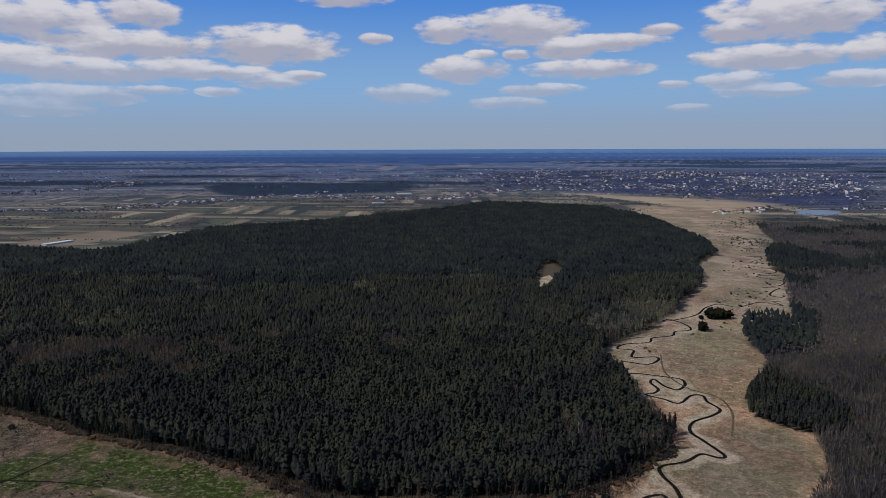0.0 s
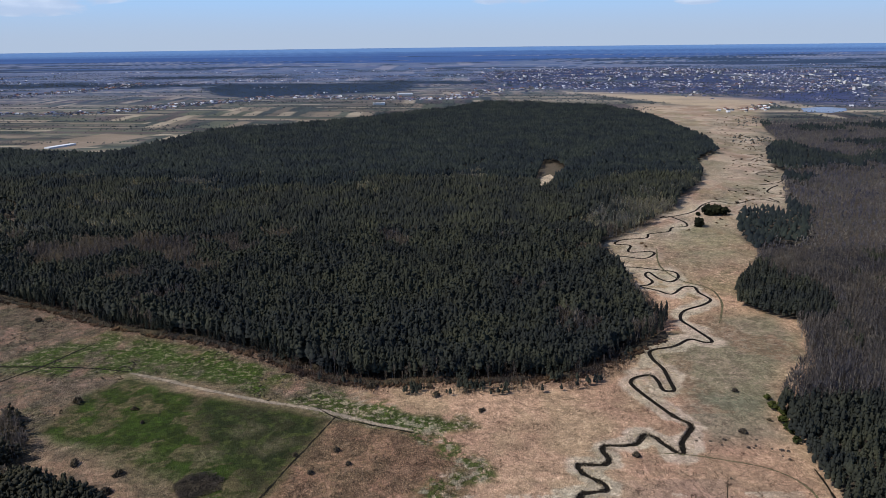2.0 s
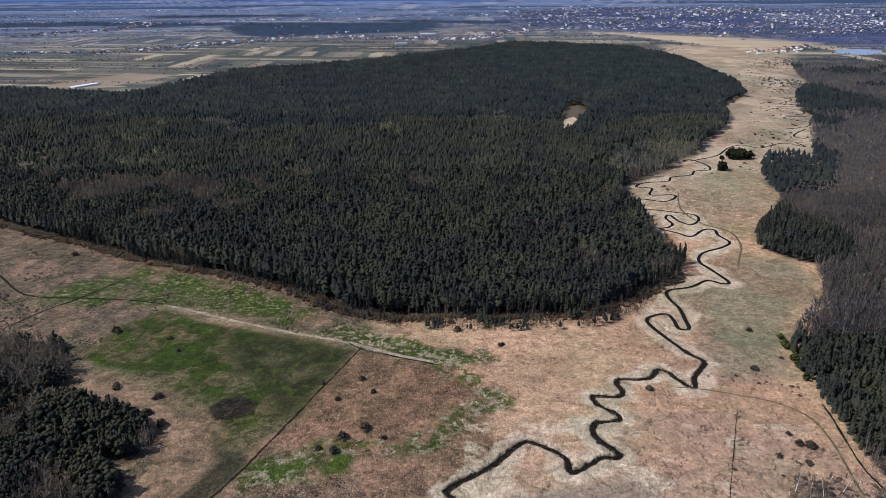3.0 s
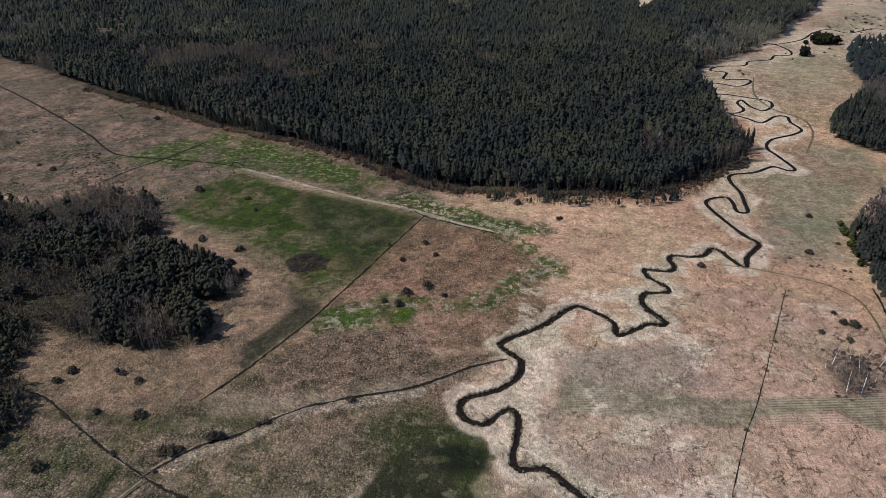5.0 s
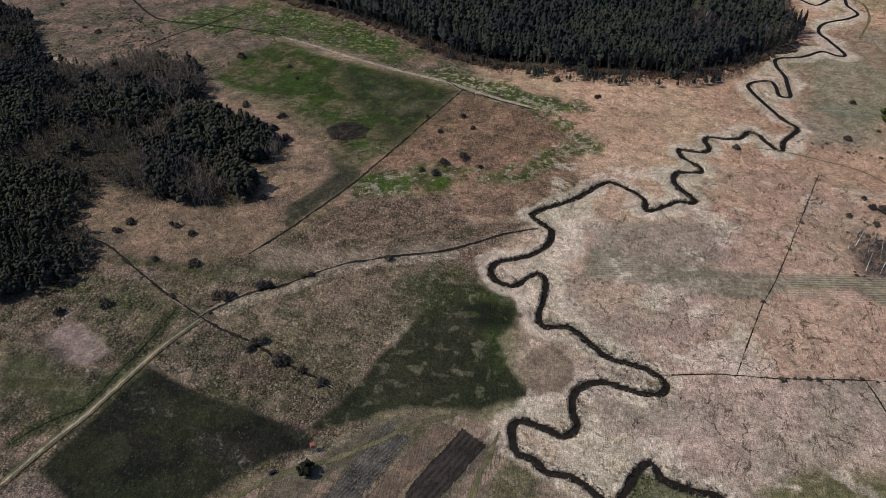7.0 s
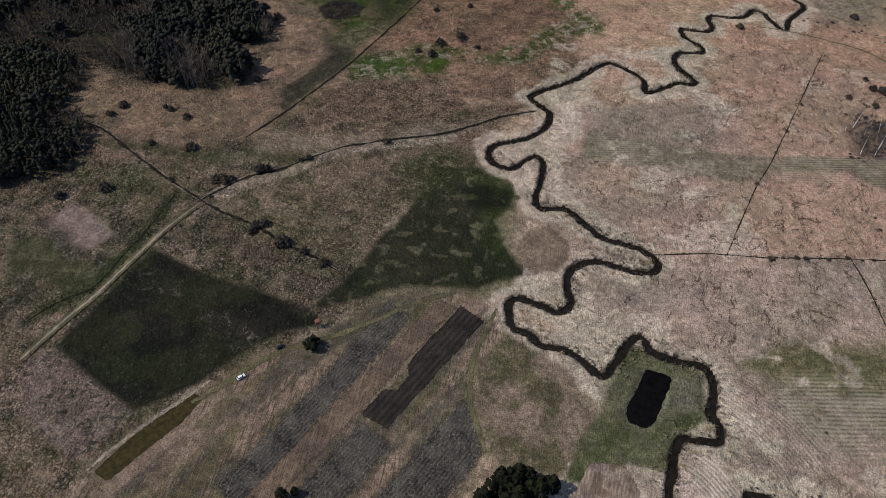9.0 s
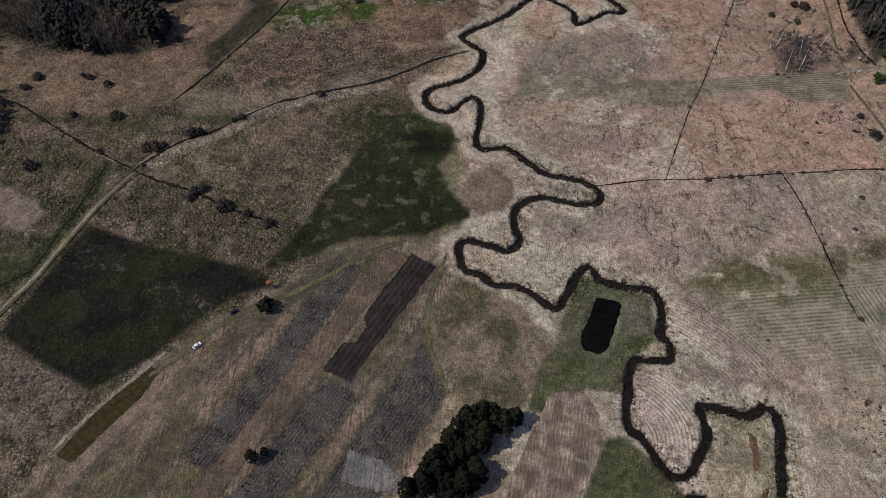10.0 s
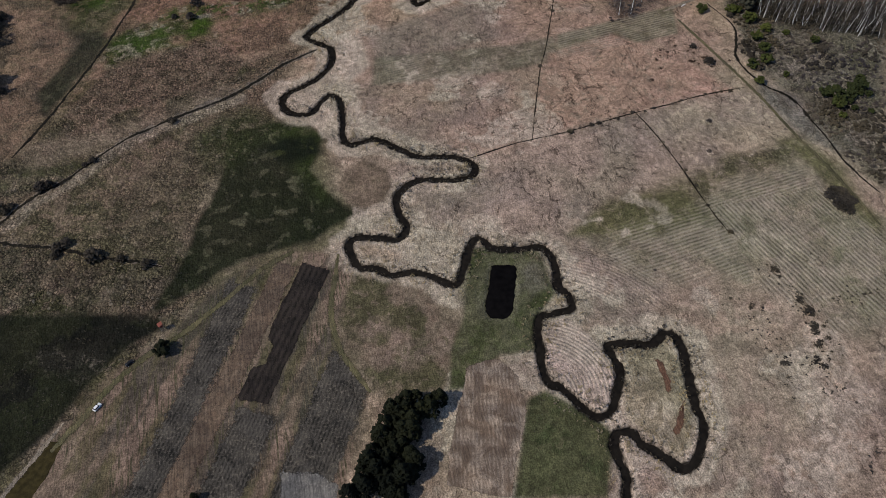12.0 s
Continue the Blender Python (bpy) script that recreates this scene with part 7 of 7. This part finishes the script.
for k in range(9):
    cy = 720 + 92 * k
    turns = [(412 + 0.36 * (cy - 847) + 34 * math.sin(2.4 * k) + 22 * math.cos(0.75 * i + k), cy + 4.2 * i + 9 * math.sin(1.5 * i + 2 * k)) for i in range(10)]
    turns = np.array(turns)
    if (depth_in(FOREST_ALL, *turns.T) < -6).all() and (depth_in(WOOD_E_ALL, *turns.T) < -6).all():
        ribbon(f"oxbow_{k + 1}", spline(turns, 2.0), 1.1, MUD, "old dark river loop in the valley meadow", 0.06, 0.5, 80 + k, "oxbow")
# reeds and sedge along the water
rr = np.random.default_rng(17)
keep_ = river[(river[:, 1] < 420)]
tang = np.gradient(keep_, axis=0)
tang /= np.linalg.norm(tang, axis=1)[:, None]
nrm = np.stack([-tang[:, 1], tang[:, 0]], 1)
for name, mat, reach, gap, tall, label, seed_ in (("bank_sedge", DARKTWIGS, (1.2, 2.0), 3, 0.9, "dark sedge tufts on the river bank", 48), ("bank_reeds", REEDS, (2.2, 5.5), 4, 1.0, "pale dry reeds along the river", 49)):
    idx = rr.integers(0, len(keep_), len(keep_) * gap)
    off = rr.uniform(*reach, len(idx)) * rr.choice([-1, 1], len(idx))
    spots_ = keep_[idx] + nrm[idx] * off[:, None] + rr.normal(0, 0.3, (len(idx), 2))
    spots_ = spots_[near_line(river, spots_[:, 0].copy(), spots_[:, 1].copy(), 9.0) > reach[0] * 0.85]
    stand(name, spots_, tall, templates(4, tuft), [mat], label, "reeds", seed_)
tr_ = np.random.default_rng(23)
rim_line = spline(FOREST, 0.8)
rim_line = rim_line[(rim_line[:, 0] > -420) & (rim_line[:, 1] < 560) & (rim_line[:, 0] < 150)]
side_out = np.gradient(rim_line, axis=0)
side_out = np.stack([side_out[:, 1], -side_out[:, 0]], 1) / np.linalg.norm(side_out, axis=1)[:, None]
for name, mat, tall, reach, floor_, label, seed_ in (("rim_scrub", RUSTTWIGS, 1.5, 7.0, 0.40, "rusty low scrub along the forest rim", 56), ("rim_thicket", DARKTWIGS, 2.0, 3.5, 0.36, "dark low thicket along the forest rim", 57)):
    pick_ = tr_.integers(0, len(rim_line), 1500)
    at_ = rim_line[pick_] + side_out[pick_] * (tr_.random((1500, 1)) ** 1.6 * reach - 1.0)
    stand(name, at_[fbm(*at_.T, 14, seed_) > floor_], tall, templates(5, bushlet), [mat], label, "scrub", seed_)
hx_, hy_ = tr_.uniform(-430, 20, 9000), tr_.uniform(325, 560, 9000)
dots_at = np.stack([hx_, hy_], 1)[inside(MEADOW_NW, hx_, hy_) & (fbm(hx_, hy_, 16, 58) > 0.52) & (depth_in(FOREST_ALL, hx_, hy_) < -2)][:1500]
stand("meadow_scrub", dots_at, 0.6, templates(5, bushlet), [DARKTWIGS], "small dark scrub dotted over the meadow", "scrub", 58)
hx_, hy_ = tr_.uniform(-230, 20, 16000), tr_.uniform(20, 330, 16000)
tufts_at = np.stack([hx_, hy_], 1)[(inside(HEATH_W, hx_, hy_) | inside(HEATH_N, hx_, hy_) | inside(MEADOW_W, hx_, hy_)) & (fbm(hx_, hy_, 18, 28) > 0.44)][:6500]
stand("heath_tufts", tufts_at, 0.75, templates(4, tuft), [DARKTWIGS], "small dark heather tufts on the heath", "heather", 51, 0.9)
hx_, hy_ = tr_.uniform(10, 170, 12000), tr_.uniform(-20, 300, 12000)
sedge_at = np.stack([hx_, hy_], 1)[(near_line(river, hx_, hy_, 6.0) > 4) & (fbm(hx_, hy_, 12, 29) > 0.56) & ~inside(WOOD_E_ALL, hx_, hy_)][:2600]
stand("meadow_sedge", sedge_at, 0.5, templates(4, tuft), [TWIGS], "low brown sedge tufts on the tan meadow", "sedge", 52, 0.9)
rows_ = np.stack(np.meshgrid(np.arange(-65.4, -59.6, 1.35), np.arange(-38, 63, 1.15)), 2).reshape(-1, 2) + tr_.normal(0, 0.22, (5 * 88, 2))
rows_ = rows_[fbm(*rows_.T, 7, 33) > 0.44]
stand("soil_heaps", rows_[:, :1] * ACROSS + rows_[:, 1:] * ALONG, 0.42, templates(4, bushlet), [MUD], "rows of small brown soil heaps", "heaps", 59)
reeds = spread_out(REED_OVAL, 0.85, 14)
stand("reed_bed", reeds, 0.9, templates(4, tuft), [DARKTWIGS], "dark oval bed of old reeds", "reeds", 43, 2.0)


def field_tree(seed):
    """A dense broad pine of the small plantation, about 8 m tall."""
    t = thing("plantation_pine", "broad dark pine in a small plantation", "tree", "pines of the small plantation")
    r = np.random.default_rng(seed)
    v, f = stem(0.2, 6.0, 6)
    part("trunk", mesh_data("trunk", v, f, [BARK]), t)
    n = 120
    h = r.random(n)
    a = r.random(n) * 6.28
    out = 2.5 * np.sqrt(np.clip(1 - h**1.6, 0, 1)) * np.sqrt(r.uniform(0.25, 1, n))
    v, f = clumps(r, np.stack([out * np.cos(a), out * np.sin(a), 1.4 + 6.6 * h], 1), r.uniform(0.4, 0.75, n))
    part("crown", mesh_data("crown", v, f, [BUSHY]), t)
    return t


scatter_copies([field_tree(800 + k) for k in range(4)], spread_out(CLUMP_S, 2.9, 15), 16, 0.75, 1.15)
scatter_copies([field_tree(810)], np.array([(-60.0, 9.5), (-57.0, 11.5)]), 17, 0.6, 0.75)


# ---- houses, vehicles and far things ----
WALLS = plain("light_rendered_wall", (0.62, 0.60, 0.58), 0.85, 0.15, scale=0.6)
WALLS2 = plain("cream_rendered_wall", (0.55, 0.48, 0.38), 0.85, 0.2, scale=0.6)
REDROOF = plain("red_tile_roof", (0.21, 0.105, 0.08), 0.8, 0.3, scale=1.5)
DARKROOF = plain("dark_grey_roof", (0.075, 0.075, 0.085), 0.7, 0.3, scale=1.5)
TINROOF = plain("pale_metal_roof", (0.66, 0.67, 0.70), 0.5, 0.15, scale=0.3)
GLASS = plain("window_glass", (0.03, 0.035, 0.045), 0.15, 0.2)
WHITEPAINT = plain("white_car_paint", (0.80, 0.80, 0.80), 0.3, 0.05)
BLACKPAINT = plain("black_car_paint", (0.012, 0.012, 0.014), 0.3, 0.2)
RUBBER = plain("tyre_rubber", (0.015, 0.015, 0.016), 0.9)
REDPAINT = plain("faded_red_boards", (0.22, 0.065, 0.045), 0.8, 0.3)
PLANK = plain("weathered_grey_timber", (0.27, 0.23, 0.18), 0.9, 0.35, scale=4.0)


def box(bm, x0, x1, y0, y1, z0, z1, bevel=0.0):
    m = Matrix.LocRotScale(((x0 + x1) / 2, (y0 + y1) / 2, (z0 + z1) / 2), None, (x1 - x0, y1 - y0, z1 - z0))
    vs = bmesh.ops.create_cube(bm, size=1, matrix=m)["verts"]
    if bevel:
        bmesh.ops.bevel(bm, geom=list({e for v in vs for e in v.link_edges}), offset=bevel, segments=2, affect="EDGES")
    return bm


def far_pose(x, y, turn):
    """The pose of a thing that stands at a far place of the plan."""
    px, py, pz, _ = (float(v) for v in squeeze(np.float64(x), np.float64(y)))
    return pose(px * STEP, py * STEP, pz * STEP, 0, 0, turn)


def house(long, deep, eaves, ridge, wall, roof, label, name="house", group="village houses"):
    """A house with a gabled roof, a chimney, windows and a door."""
    t = thing(name, label, "house", group)
    part("wall", (box(bmesh.new(), -long / 2, long / 2, -deep / 2, deep / 2, 0, eaves), wall), t)
    bm = bmesh.new()
    a, b = long / 2 + 0.5, deep / 2 + 0.6
    v = [bm.verts.new(p) for p in ((-a, -b, eaves - 0.2), (a, -b, eaves - 0.2), (a, b, eaves - 0.2), (-a, b, eaves - 0.2), (-a, 0, ridge), (a, 0, ridge))]
    for f in ((0, 1, 5, 4), (2, 3, 4, 5), (0, 4, 3), (1, 2, 5), (3, 2, 1, 0)):
        bm.faces.new([v[i] for i in f])
    r = part("roof", (bm, roof), t)
    part("chimney", (box(bmesh.new(), long * 0.18, long * 0.18 + 0.7, -0.35, 0.35, ridge - 1.2, ridge + 0.7), WALLS2), r)
    for x in (-long * 0.28, long * 0.05, long * 0.3):
        part("window", (box(bmesh.new(), x - 0.6, x + 0.6, -deep / 2 - 0.05, -deep / 2 + 0.02, 1.0, 2.3), GLASS), t)
    return t


kinds = [
    house(11, 9, 3.4, 7.6, WALLS, REDROOF, "white village house with a red tile roof"), house(12, 9, 3.2, 7.0, WALLS, DARKROOF, "white village house with a dark grey roof"),
    house(10, 8, 4.4, 8.2, WALLS2, DARKROOF, "cream village house with a dark roof"), house(14, 9, 3.2, 6.4, WALLS, TINROOF, "long white house with a pale metal roof"),
    house(9, 8, 5.6, 8.8, WALLS, REDROOF, "tall white house with a red roof"),
]
hr = np.random.default_rng(12)
homes = []
for line, gap, wide in ((VILLAGE_3, 9, 26), (VILLAGE_1, 14, 34), (VILLAGE_2, 16, 36)):
    p = spline(line, gap)
    homes += [(x + hr.normal(0, wide), y + hr.normal(0, wide)) for x, y in p]
for k, (x, y) in enumerate(homes[:290]):
    m = far_pose(x, y, hr.choice([20, 110, 200, 290, 35]) + hr.normal(0, 6))
    if k < len(kinds):
        kinds[k].matrix_basis = m
    else:
        copy_thing(kinds[hr.integers(0, len(kinds))], m)
for x, y, long, deep, tall, turn, label in ((-780, 1432, 85, 20, 3.5, 68, "long white hall with a flat metal roof"), (-215, 2380, 50, 22, 7, 10, "white warehouse beside the village"),
                                            (-150, 2800, 70, 30, 8, 5, "wide pale warehouse with a metal roof")):
    t = thing("warehouse", label, "warehouse")
    t.matrix_basis = far_pose(x, y, turn)
    part("wall", (box(bmesh.new(), -long / 2, long / 2, -deep / 2, deep / 2, 0, tall), WALLS), t)
    part("roof", (box(bmesh.new(), -long / 2 - 0.4, long / 2 + 0.4, -deep / 2 - 0.4, deep / 2 + 0.4, tall, tall + 0.6, 0.1), TINROOF), t)


def apartment(long, storeys, label):
    t = thing("apartment_building", label, "building", "town blocks")
    h = storeys * 2.9
    part("wall", (box(bmesh.new(), -long / 2, long / 2, -6, 6, 0, h), WALLS), t)
    part("roof", (box(bmesh.new(), -long / 2 - 0.3, long / 2 + 0.3, -6.3, 6.3, h, h + 0.7, 0.1), DARKROOF), t)
    for s in range(storeys):
        bm = bmesh.new()
        box(bm, -long / 2 + 1, long / 2 - 1, -6.06, -5.9, s * 2.9 + 1.0, s * 2.9 + 2.3)
        part("window_band", (bm, GLASS), t)
    return t


flats = [apartment(34, 2, "pale two storey block in the distant town"), apartment(44, 3, "long pale three storey block in the distant town"), apartment(16, 4, "pale four storey tower block in the distant town")]
place = [(x, y) for x, y in zip(hr.uniform(250, 2400, 60), hr.uniform(2700, 4600, 60)) if inside(TOWN, np.array([x]), np.array([y]))[0]]
for k, (x, y) in enumerate(place):
    m = far_pose(x, y, hr.choice([5, 95, 30]))
    if k < len(flats):
        flats[k].matrix_basis = m
    else:
        copy_thing(flats[hr.integers(0, len(flats))], m)

TOWNMIX, tn, ts = material("distant_town_walls_and_roofs", 0.8, 0.2)
pick = tn.add("ShaderNodeValToRGB")
tn.put(pick.inputs[0], tn.add("ShaderNodeNewGeometry").outputs["Random Per Island"])
pick.color_ramp.interpolation = "CONSTANT"
# wall and roof tones lean blue: distance haze mixed into their colours
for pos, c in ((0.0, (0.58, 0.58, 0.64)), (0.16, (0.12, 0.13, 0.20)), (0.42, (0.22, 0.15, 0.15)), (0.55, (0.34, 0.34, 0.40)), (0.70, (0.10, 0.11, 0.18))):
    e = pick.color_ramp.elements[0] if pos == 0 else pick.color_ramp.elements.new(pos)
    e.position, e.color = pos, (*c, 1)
tn.put(ts.inputs["Base Color"], pick.outputs[0])


def far_roofs(count, seed):
    """Gabled blocks of the far town and hamlets, joined."""
    r = np.random.default_rng(seed)
    hx, hy = r.uniform(-3600, 3600, count * 9), r.uniform(2100, 5800, count * 9)
    town = smooth(-120, 200, depth_in(TOWN, hx, hy)) * smooth(0.42, 0.57, fbm(hx, hy * 1.6, 260, 44))
    hamlet = smooth(0.64, 0.69, fbm(hx, hy * 2.5, 420, 45)) * 0.25 * (hy > 2900)
    keep = r.random(len(hx)) < np.maximum(town, hamlet)
    hx, hy = hx[keep][:count], hy[keep][:count]
    for line, gap, wide in ((VILLAGE_1, 2.6, 40), (VILLAGE_2, 3.5, 40), (VILLAGE_4, 6.0, 60)):
        p = spline(line, gap)
        p = p[fbm(*p.T, 90, 46) > 0.36]
        hx, hy = np.r_[hx, p[:, 0] + r.normal(0, wide, len(p))], np.r_[hy, p[:, 1] + r.normal(0, wide, len(p))]
    v = np.array([(-1, -1, 0), (1, -1, 0), (1, 1, 0), (-1, 1, 0), (-1, -1, 1), (1, -1, 1), (1, 1, 1), (-1, 1, 1), (-1.05, 0, 1.6), (1.05, 0, 1.6)], float)
    f = np.array([(0, 1, 5), (0, 5, 4), (1, 2, 6), (1, 6, 5), (2, 3, 7), (2, 7, 6), (3, 0, 4), (3, 4, 7), (4, 5, 9), (4, 9, 8), (6, 7, 8), (6, 8, 9), (5, 6, 9), (7, 4, 8)])
    gx, gy, gz, gk = squeeze(hx, hy)
    s = np.stack([r.uniform(2.6, 5.6, len(hx)), r.uniform(2.2, 3.6, len(hx)), r.uniform(1.3, 2.3, len(hx))], 1) * gk[:, None] * (0.8 + 0.9 * r.random((len(hx), 1)) ** 4)
    a = r.random(len(hx)) * 3.14
    q = v[None] * s[:, None]
    x = q[..., 0] * np.cos(a)[:, None] - q[..., 1] * np.sin(a)[:, None] + gx[:, None]
    y = q[..., 0] * np.sin(a)[:, None] + q[..., 1] * np.cos(a)[:, None] + gy[:, None]
    z = q[..., 2] + gz[:, None]
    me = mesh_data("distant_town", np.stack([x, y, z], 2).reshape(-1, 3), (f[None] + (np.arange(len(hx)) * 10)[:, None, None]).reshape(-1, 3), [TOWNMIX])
    return tagged(new("distant_town", me), "distant town of pale walls and dark roofs", "town", kind="stuff")


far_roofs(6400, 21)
tr = np.random.default_rng(31)
tx, ty = tr.uniform(-3300, 3300, 100000), tr.uniform(1250, 5400, 100000)
ok = (depth_in(FOREST_ALL, tx, ty) < -8) & (depth_in(WOOD_E_ALL, tx, ty) < -8) & (~inside(LAKE, tx, ty)) & ~inside(VALLEY_MEADOW, tx, ty)
bend_ = tx * 0.16 + 60 * (fbm(tx, ty, 900, 5, 3) - 0.5)
side_ = np.abs((ty + bend_) / 150 - np.round((ty + bend_) / 150)) * 150
belts = smooth(9, 5, side_) * (fbm(tx, ty * 2, 240, 56) > 0.47) + 1.0 * smooth(0.54, 0.59, fbm(tx * 0.5, ty * 3.0, 260, 55)) + 0.42 * inside(TOWN, tx, ty)
belts = belts + smooth(2900, 3300, ty) * smooth(0.51, 0.55, fbm(tx * 0.8 + 300, ty * 2.2, 900, 91, 5)) * ~inside(TOWN, tx, ty) + 1.5 * inside(DARK_WOOD, tx, ty)
belts = belts + 0.30 * smooth(70, 15, np.minimum(near_line(spline(VILLAGE_1, 20.0), tx, ty, 80.0), near_line(spline(VILLAGE_2, 20.0), tx, ty, 80.0)))
valley = (np.abs(tx - (0.36 * ty - 20)) < 60 + 0.05 * (ty - 900)) & (ty < 2250)
ok &= (tr.random(len(tx)) < np.clip(belts, 0, 1) * 0.85) & ~valley
stand("distant_trees", np.stack([tx[ok], ty[ok]], 1), 6.5, templates(5, pine_far), [HAZETREES], "distant belts of trees between fields and houses", "trees", 44, 1.7)


def car(paint_mat, label, x, y, turn):
    t = thing("car", label, "car", at=(x, y, 0.05), turn=turn)
    t.matrix_basis = t.matrix_basis @ Matrix.Diagonal((0.88, 0.95, 0.97, 1))
    bm = box(bmesh.new(), -2.1, 2.1, -0.86, 0.86, 0.32, 0.86, 0.14)
    body = part("body", (bm, paint_mat), t)
    bm = bmesh.new()
    box(bm, -1.75, 0.85, -0.74, 0.74, 0.84, 1.42, 0.16)
    for v in bm.verts:
        if v.co.z > 1.2:
            v.co.x *= 0.82
            v.co.y *= 0.88
    part("cabin", (bm, GLASS), t)
    part("roof", (box(bmesh.new(), -1.35, 0.55, -0.60, 0.60, 1.40, 1.46, 0.03), paint_mat), t)
    part("windscreen", (box(bmesh.new(), 0.62, 0.92, -0.62, 0.62, 0.88, 1.26, 0.05), GLASS), t)
    for sx in (-1.3, 1.3):
        for sy in (-0.78, 0.78):
            bm = bmesh.new()
            bmesh.ops.create_cone(bm, cap_ends=True, segments=16, radius1=0.32, radius2=0.32, depth=0.22, matrix=pose(sx, sy, 0.32, 90))
            wheel = part("wheel", (bm, RUBBER), t)
            bm = bmesh.new()
            bmesh.ops.create_cone(bm, cap_ends=True, segments=12, radius1=0.19, radius2=0.19, depth=0.24, matrix=pose(sx, sy, 0.32, 90))
            part("rim", (bm, TINROOF), wheel)
    for sy in (-0.6, 0.6):
        part("headlight", (box(bmesh.new(), 2.04, 2.13, sy - 0.17, sy + 0.17, 0.60, 0.74, 0.02), TINROOF), t)
    return t


car(WHITEPAINT, "white hatchback car parked on dry grass", -85.6, 44.8, 50)
car(BLACKPAINT, "black car parked beside the farm track", -77.1, 57.9, 38)


def hunting_stand(x, y, turn):
    t = thing("raised_hide", "small raised wooden hide with a red roof", "hide", at=(x, y, 0), turn=turn)
    for sx in (-0.8, 0.8):
        for sy in (-0.8, 0.8):
            v, f = stem(0.09, 2.6, 6, (-sx * 0.25, -sy * 0.25), tip=0.9)
            part("leg", mesh_data("leg", v + [sx, sy, 0], f, [PLANK], unit=1.0), t)
    part("floor", (box(bmesh.new(), -0.85, 0.85, -0.85, 0.85, 2.5, 2.62), PLANK), t)
    for a, b, c, d in ((-0.8, 0.8, -0.8, -0.74), (-0.8, 0.8, 0.74, 0.8), (-0.8, -0.74, -0.74, 0.74), (0.74, 0.8, -0.74, 0.74)):
        part("side_panel", (box(bmesh.new(), a, b, c, d, 2.62, 3.5), REDPAINT), t)
    bm = bmesh.new()
    box(bm, -1.0, 1.0, -1.0, 1.0, 4.05, 4.15)
    for v in bm.verts:
        v.co.z += 0.2 * v.co.x
    part("roof", (bm, REDPAINT), t)
    for sx in (-0.77, 0.77):
        for sy in (-0.77, 0.77):
            part("post", (box(bmesh.new(), sx - 0.04, sx + 0.04, sy - 0.04, sy + 0.04, 3.5, 4.08 + 0.2 * sx), PLANK), t)
    ladder = part("ladder", (box(bmesh.new(), -0.3, -0.22, -1.9, -1.82, 0, 0.1), PLANK), t)
    for sx in (-0.3, 0.3):
        v, f = stem(0.04, 2.7, 5, (0, 1.0), tip=1.0)
        part("rail", mesh_data("rail", v + [sx, -1.86, 0], f, [PLANK], unit=1.0), ladder)
    for k in range(7):
        h = 0.3 + 0.33 * k
        part("rung", (box(bmesh.new(), -0.3, 0.3, -1.88 + h * 0.37, -1.82 + h * 0.37, h, h + 0.05), PLANK), ladder)
    return t


hunting_stand(-67.6, 68.4, 30)


def board_sign(x, y, turn):
    t = thing("board_sign", "small white board on a dark wooden post", "sign", at=(x, y, 0), turn=turn)
    part("post", (box(bmesh.new(), -0.07, 0.07, -0.07, 0.07, 0, 2.6, 0.01), PLANK), t, "dark wooden post")
    part("board", (box(bmesh.new(), -0.8, 0.8, -0.13, -0.07, 1.7, 2.7, 0.015), WHITEPAINT), t, "white board")
    part("cap", (box(bmesh.new(), -0.9, 0.9, -0.28, 0.22, 2.7, 2.76, 0.01), WHITEPAINT), t)
    return t


board_sign(164.1, 203.2, 8)


def felled_birch(x, y, turn):
    t = thing("birch_log", "white barked birch log lying beside the road", "log", at=(x, y, 0), turn=turn)
    for name, length, radius, dy, tilt in (("log", 4.2, 0.26, 0.0, 4), ("branch", 2.4, 0.15, 0.5, 14)):
        bm = bmesh.new()
        bmesh.ops.create_cone(bm, cap_ends=True, segments=12, radius1=radius, radius2=radius * 0.7, depth=length, matrix=pose(0, dy, radius * 0.95, 0, 90, tilt))
        part(name, (bm, WHITEBARK), t)
    return t


felled_birch(162.8, 195.9, 25)
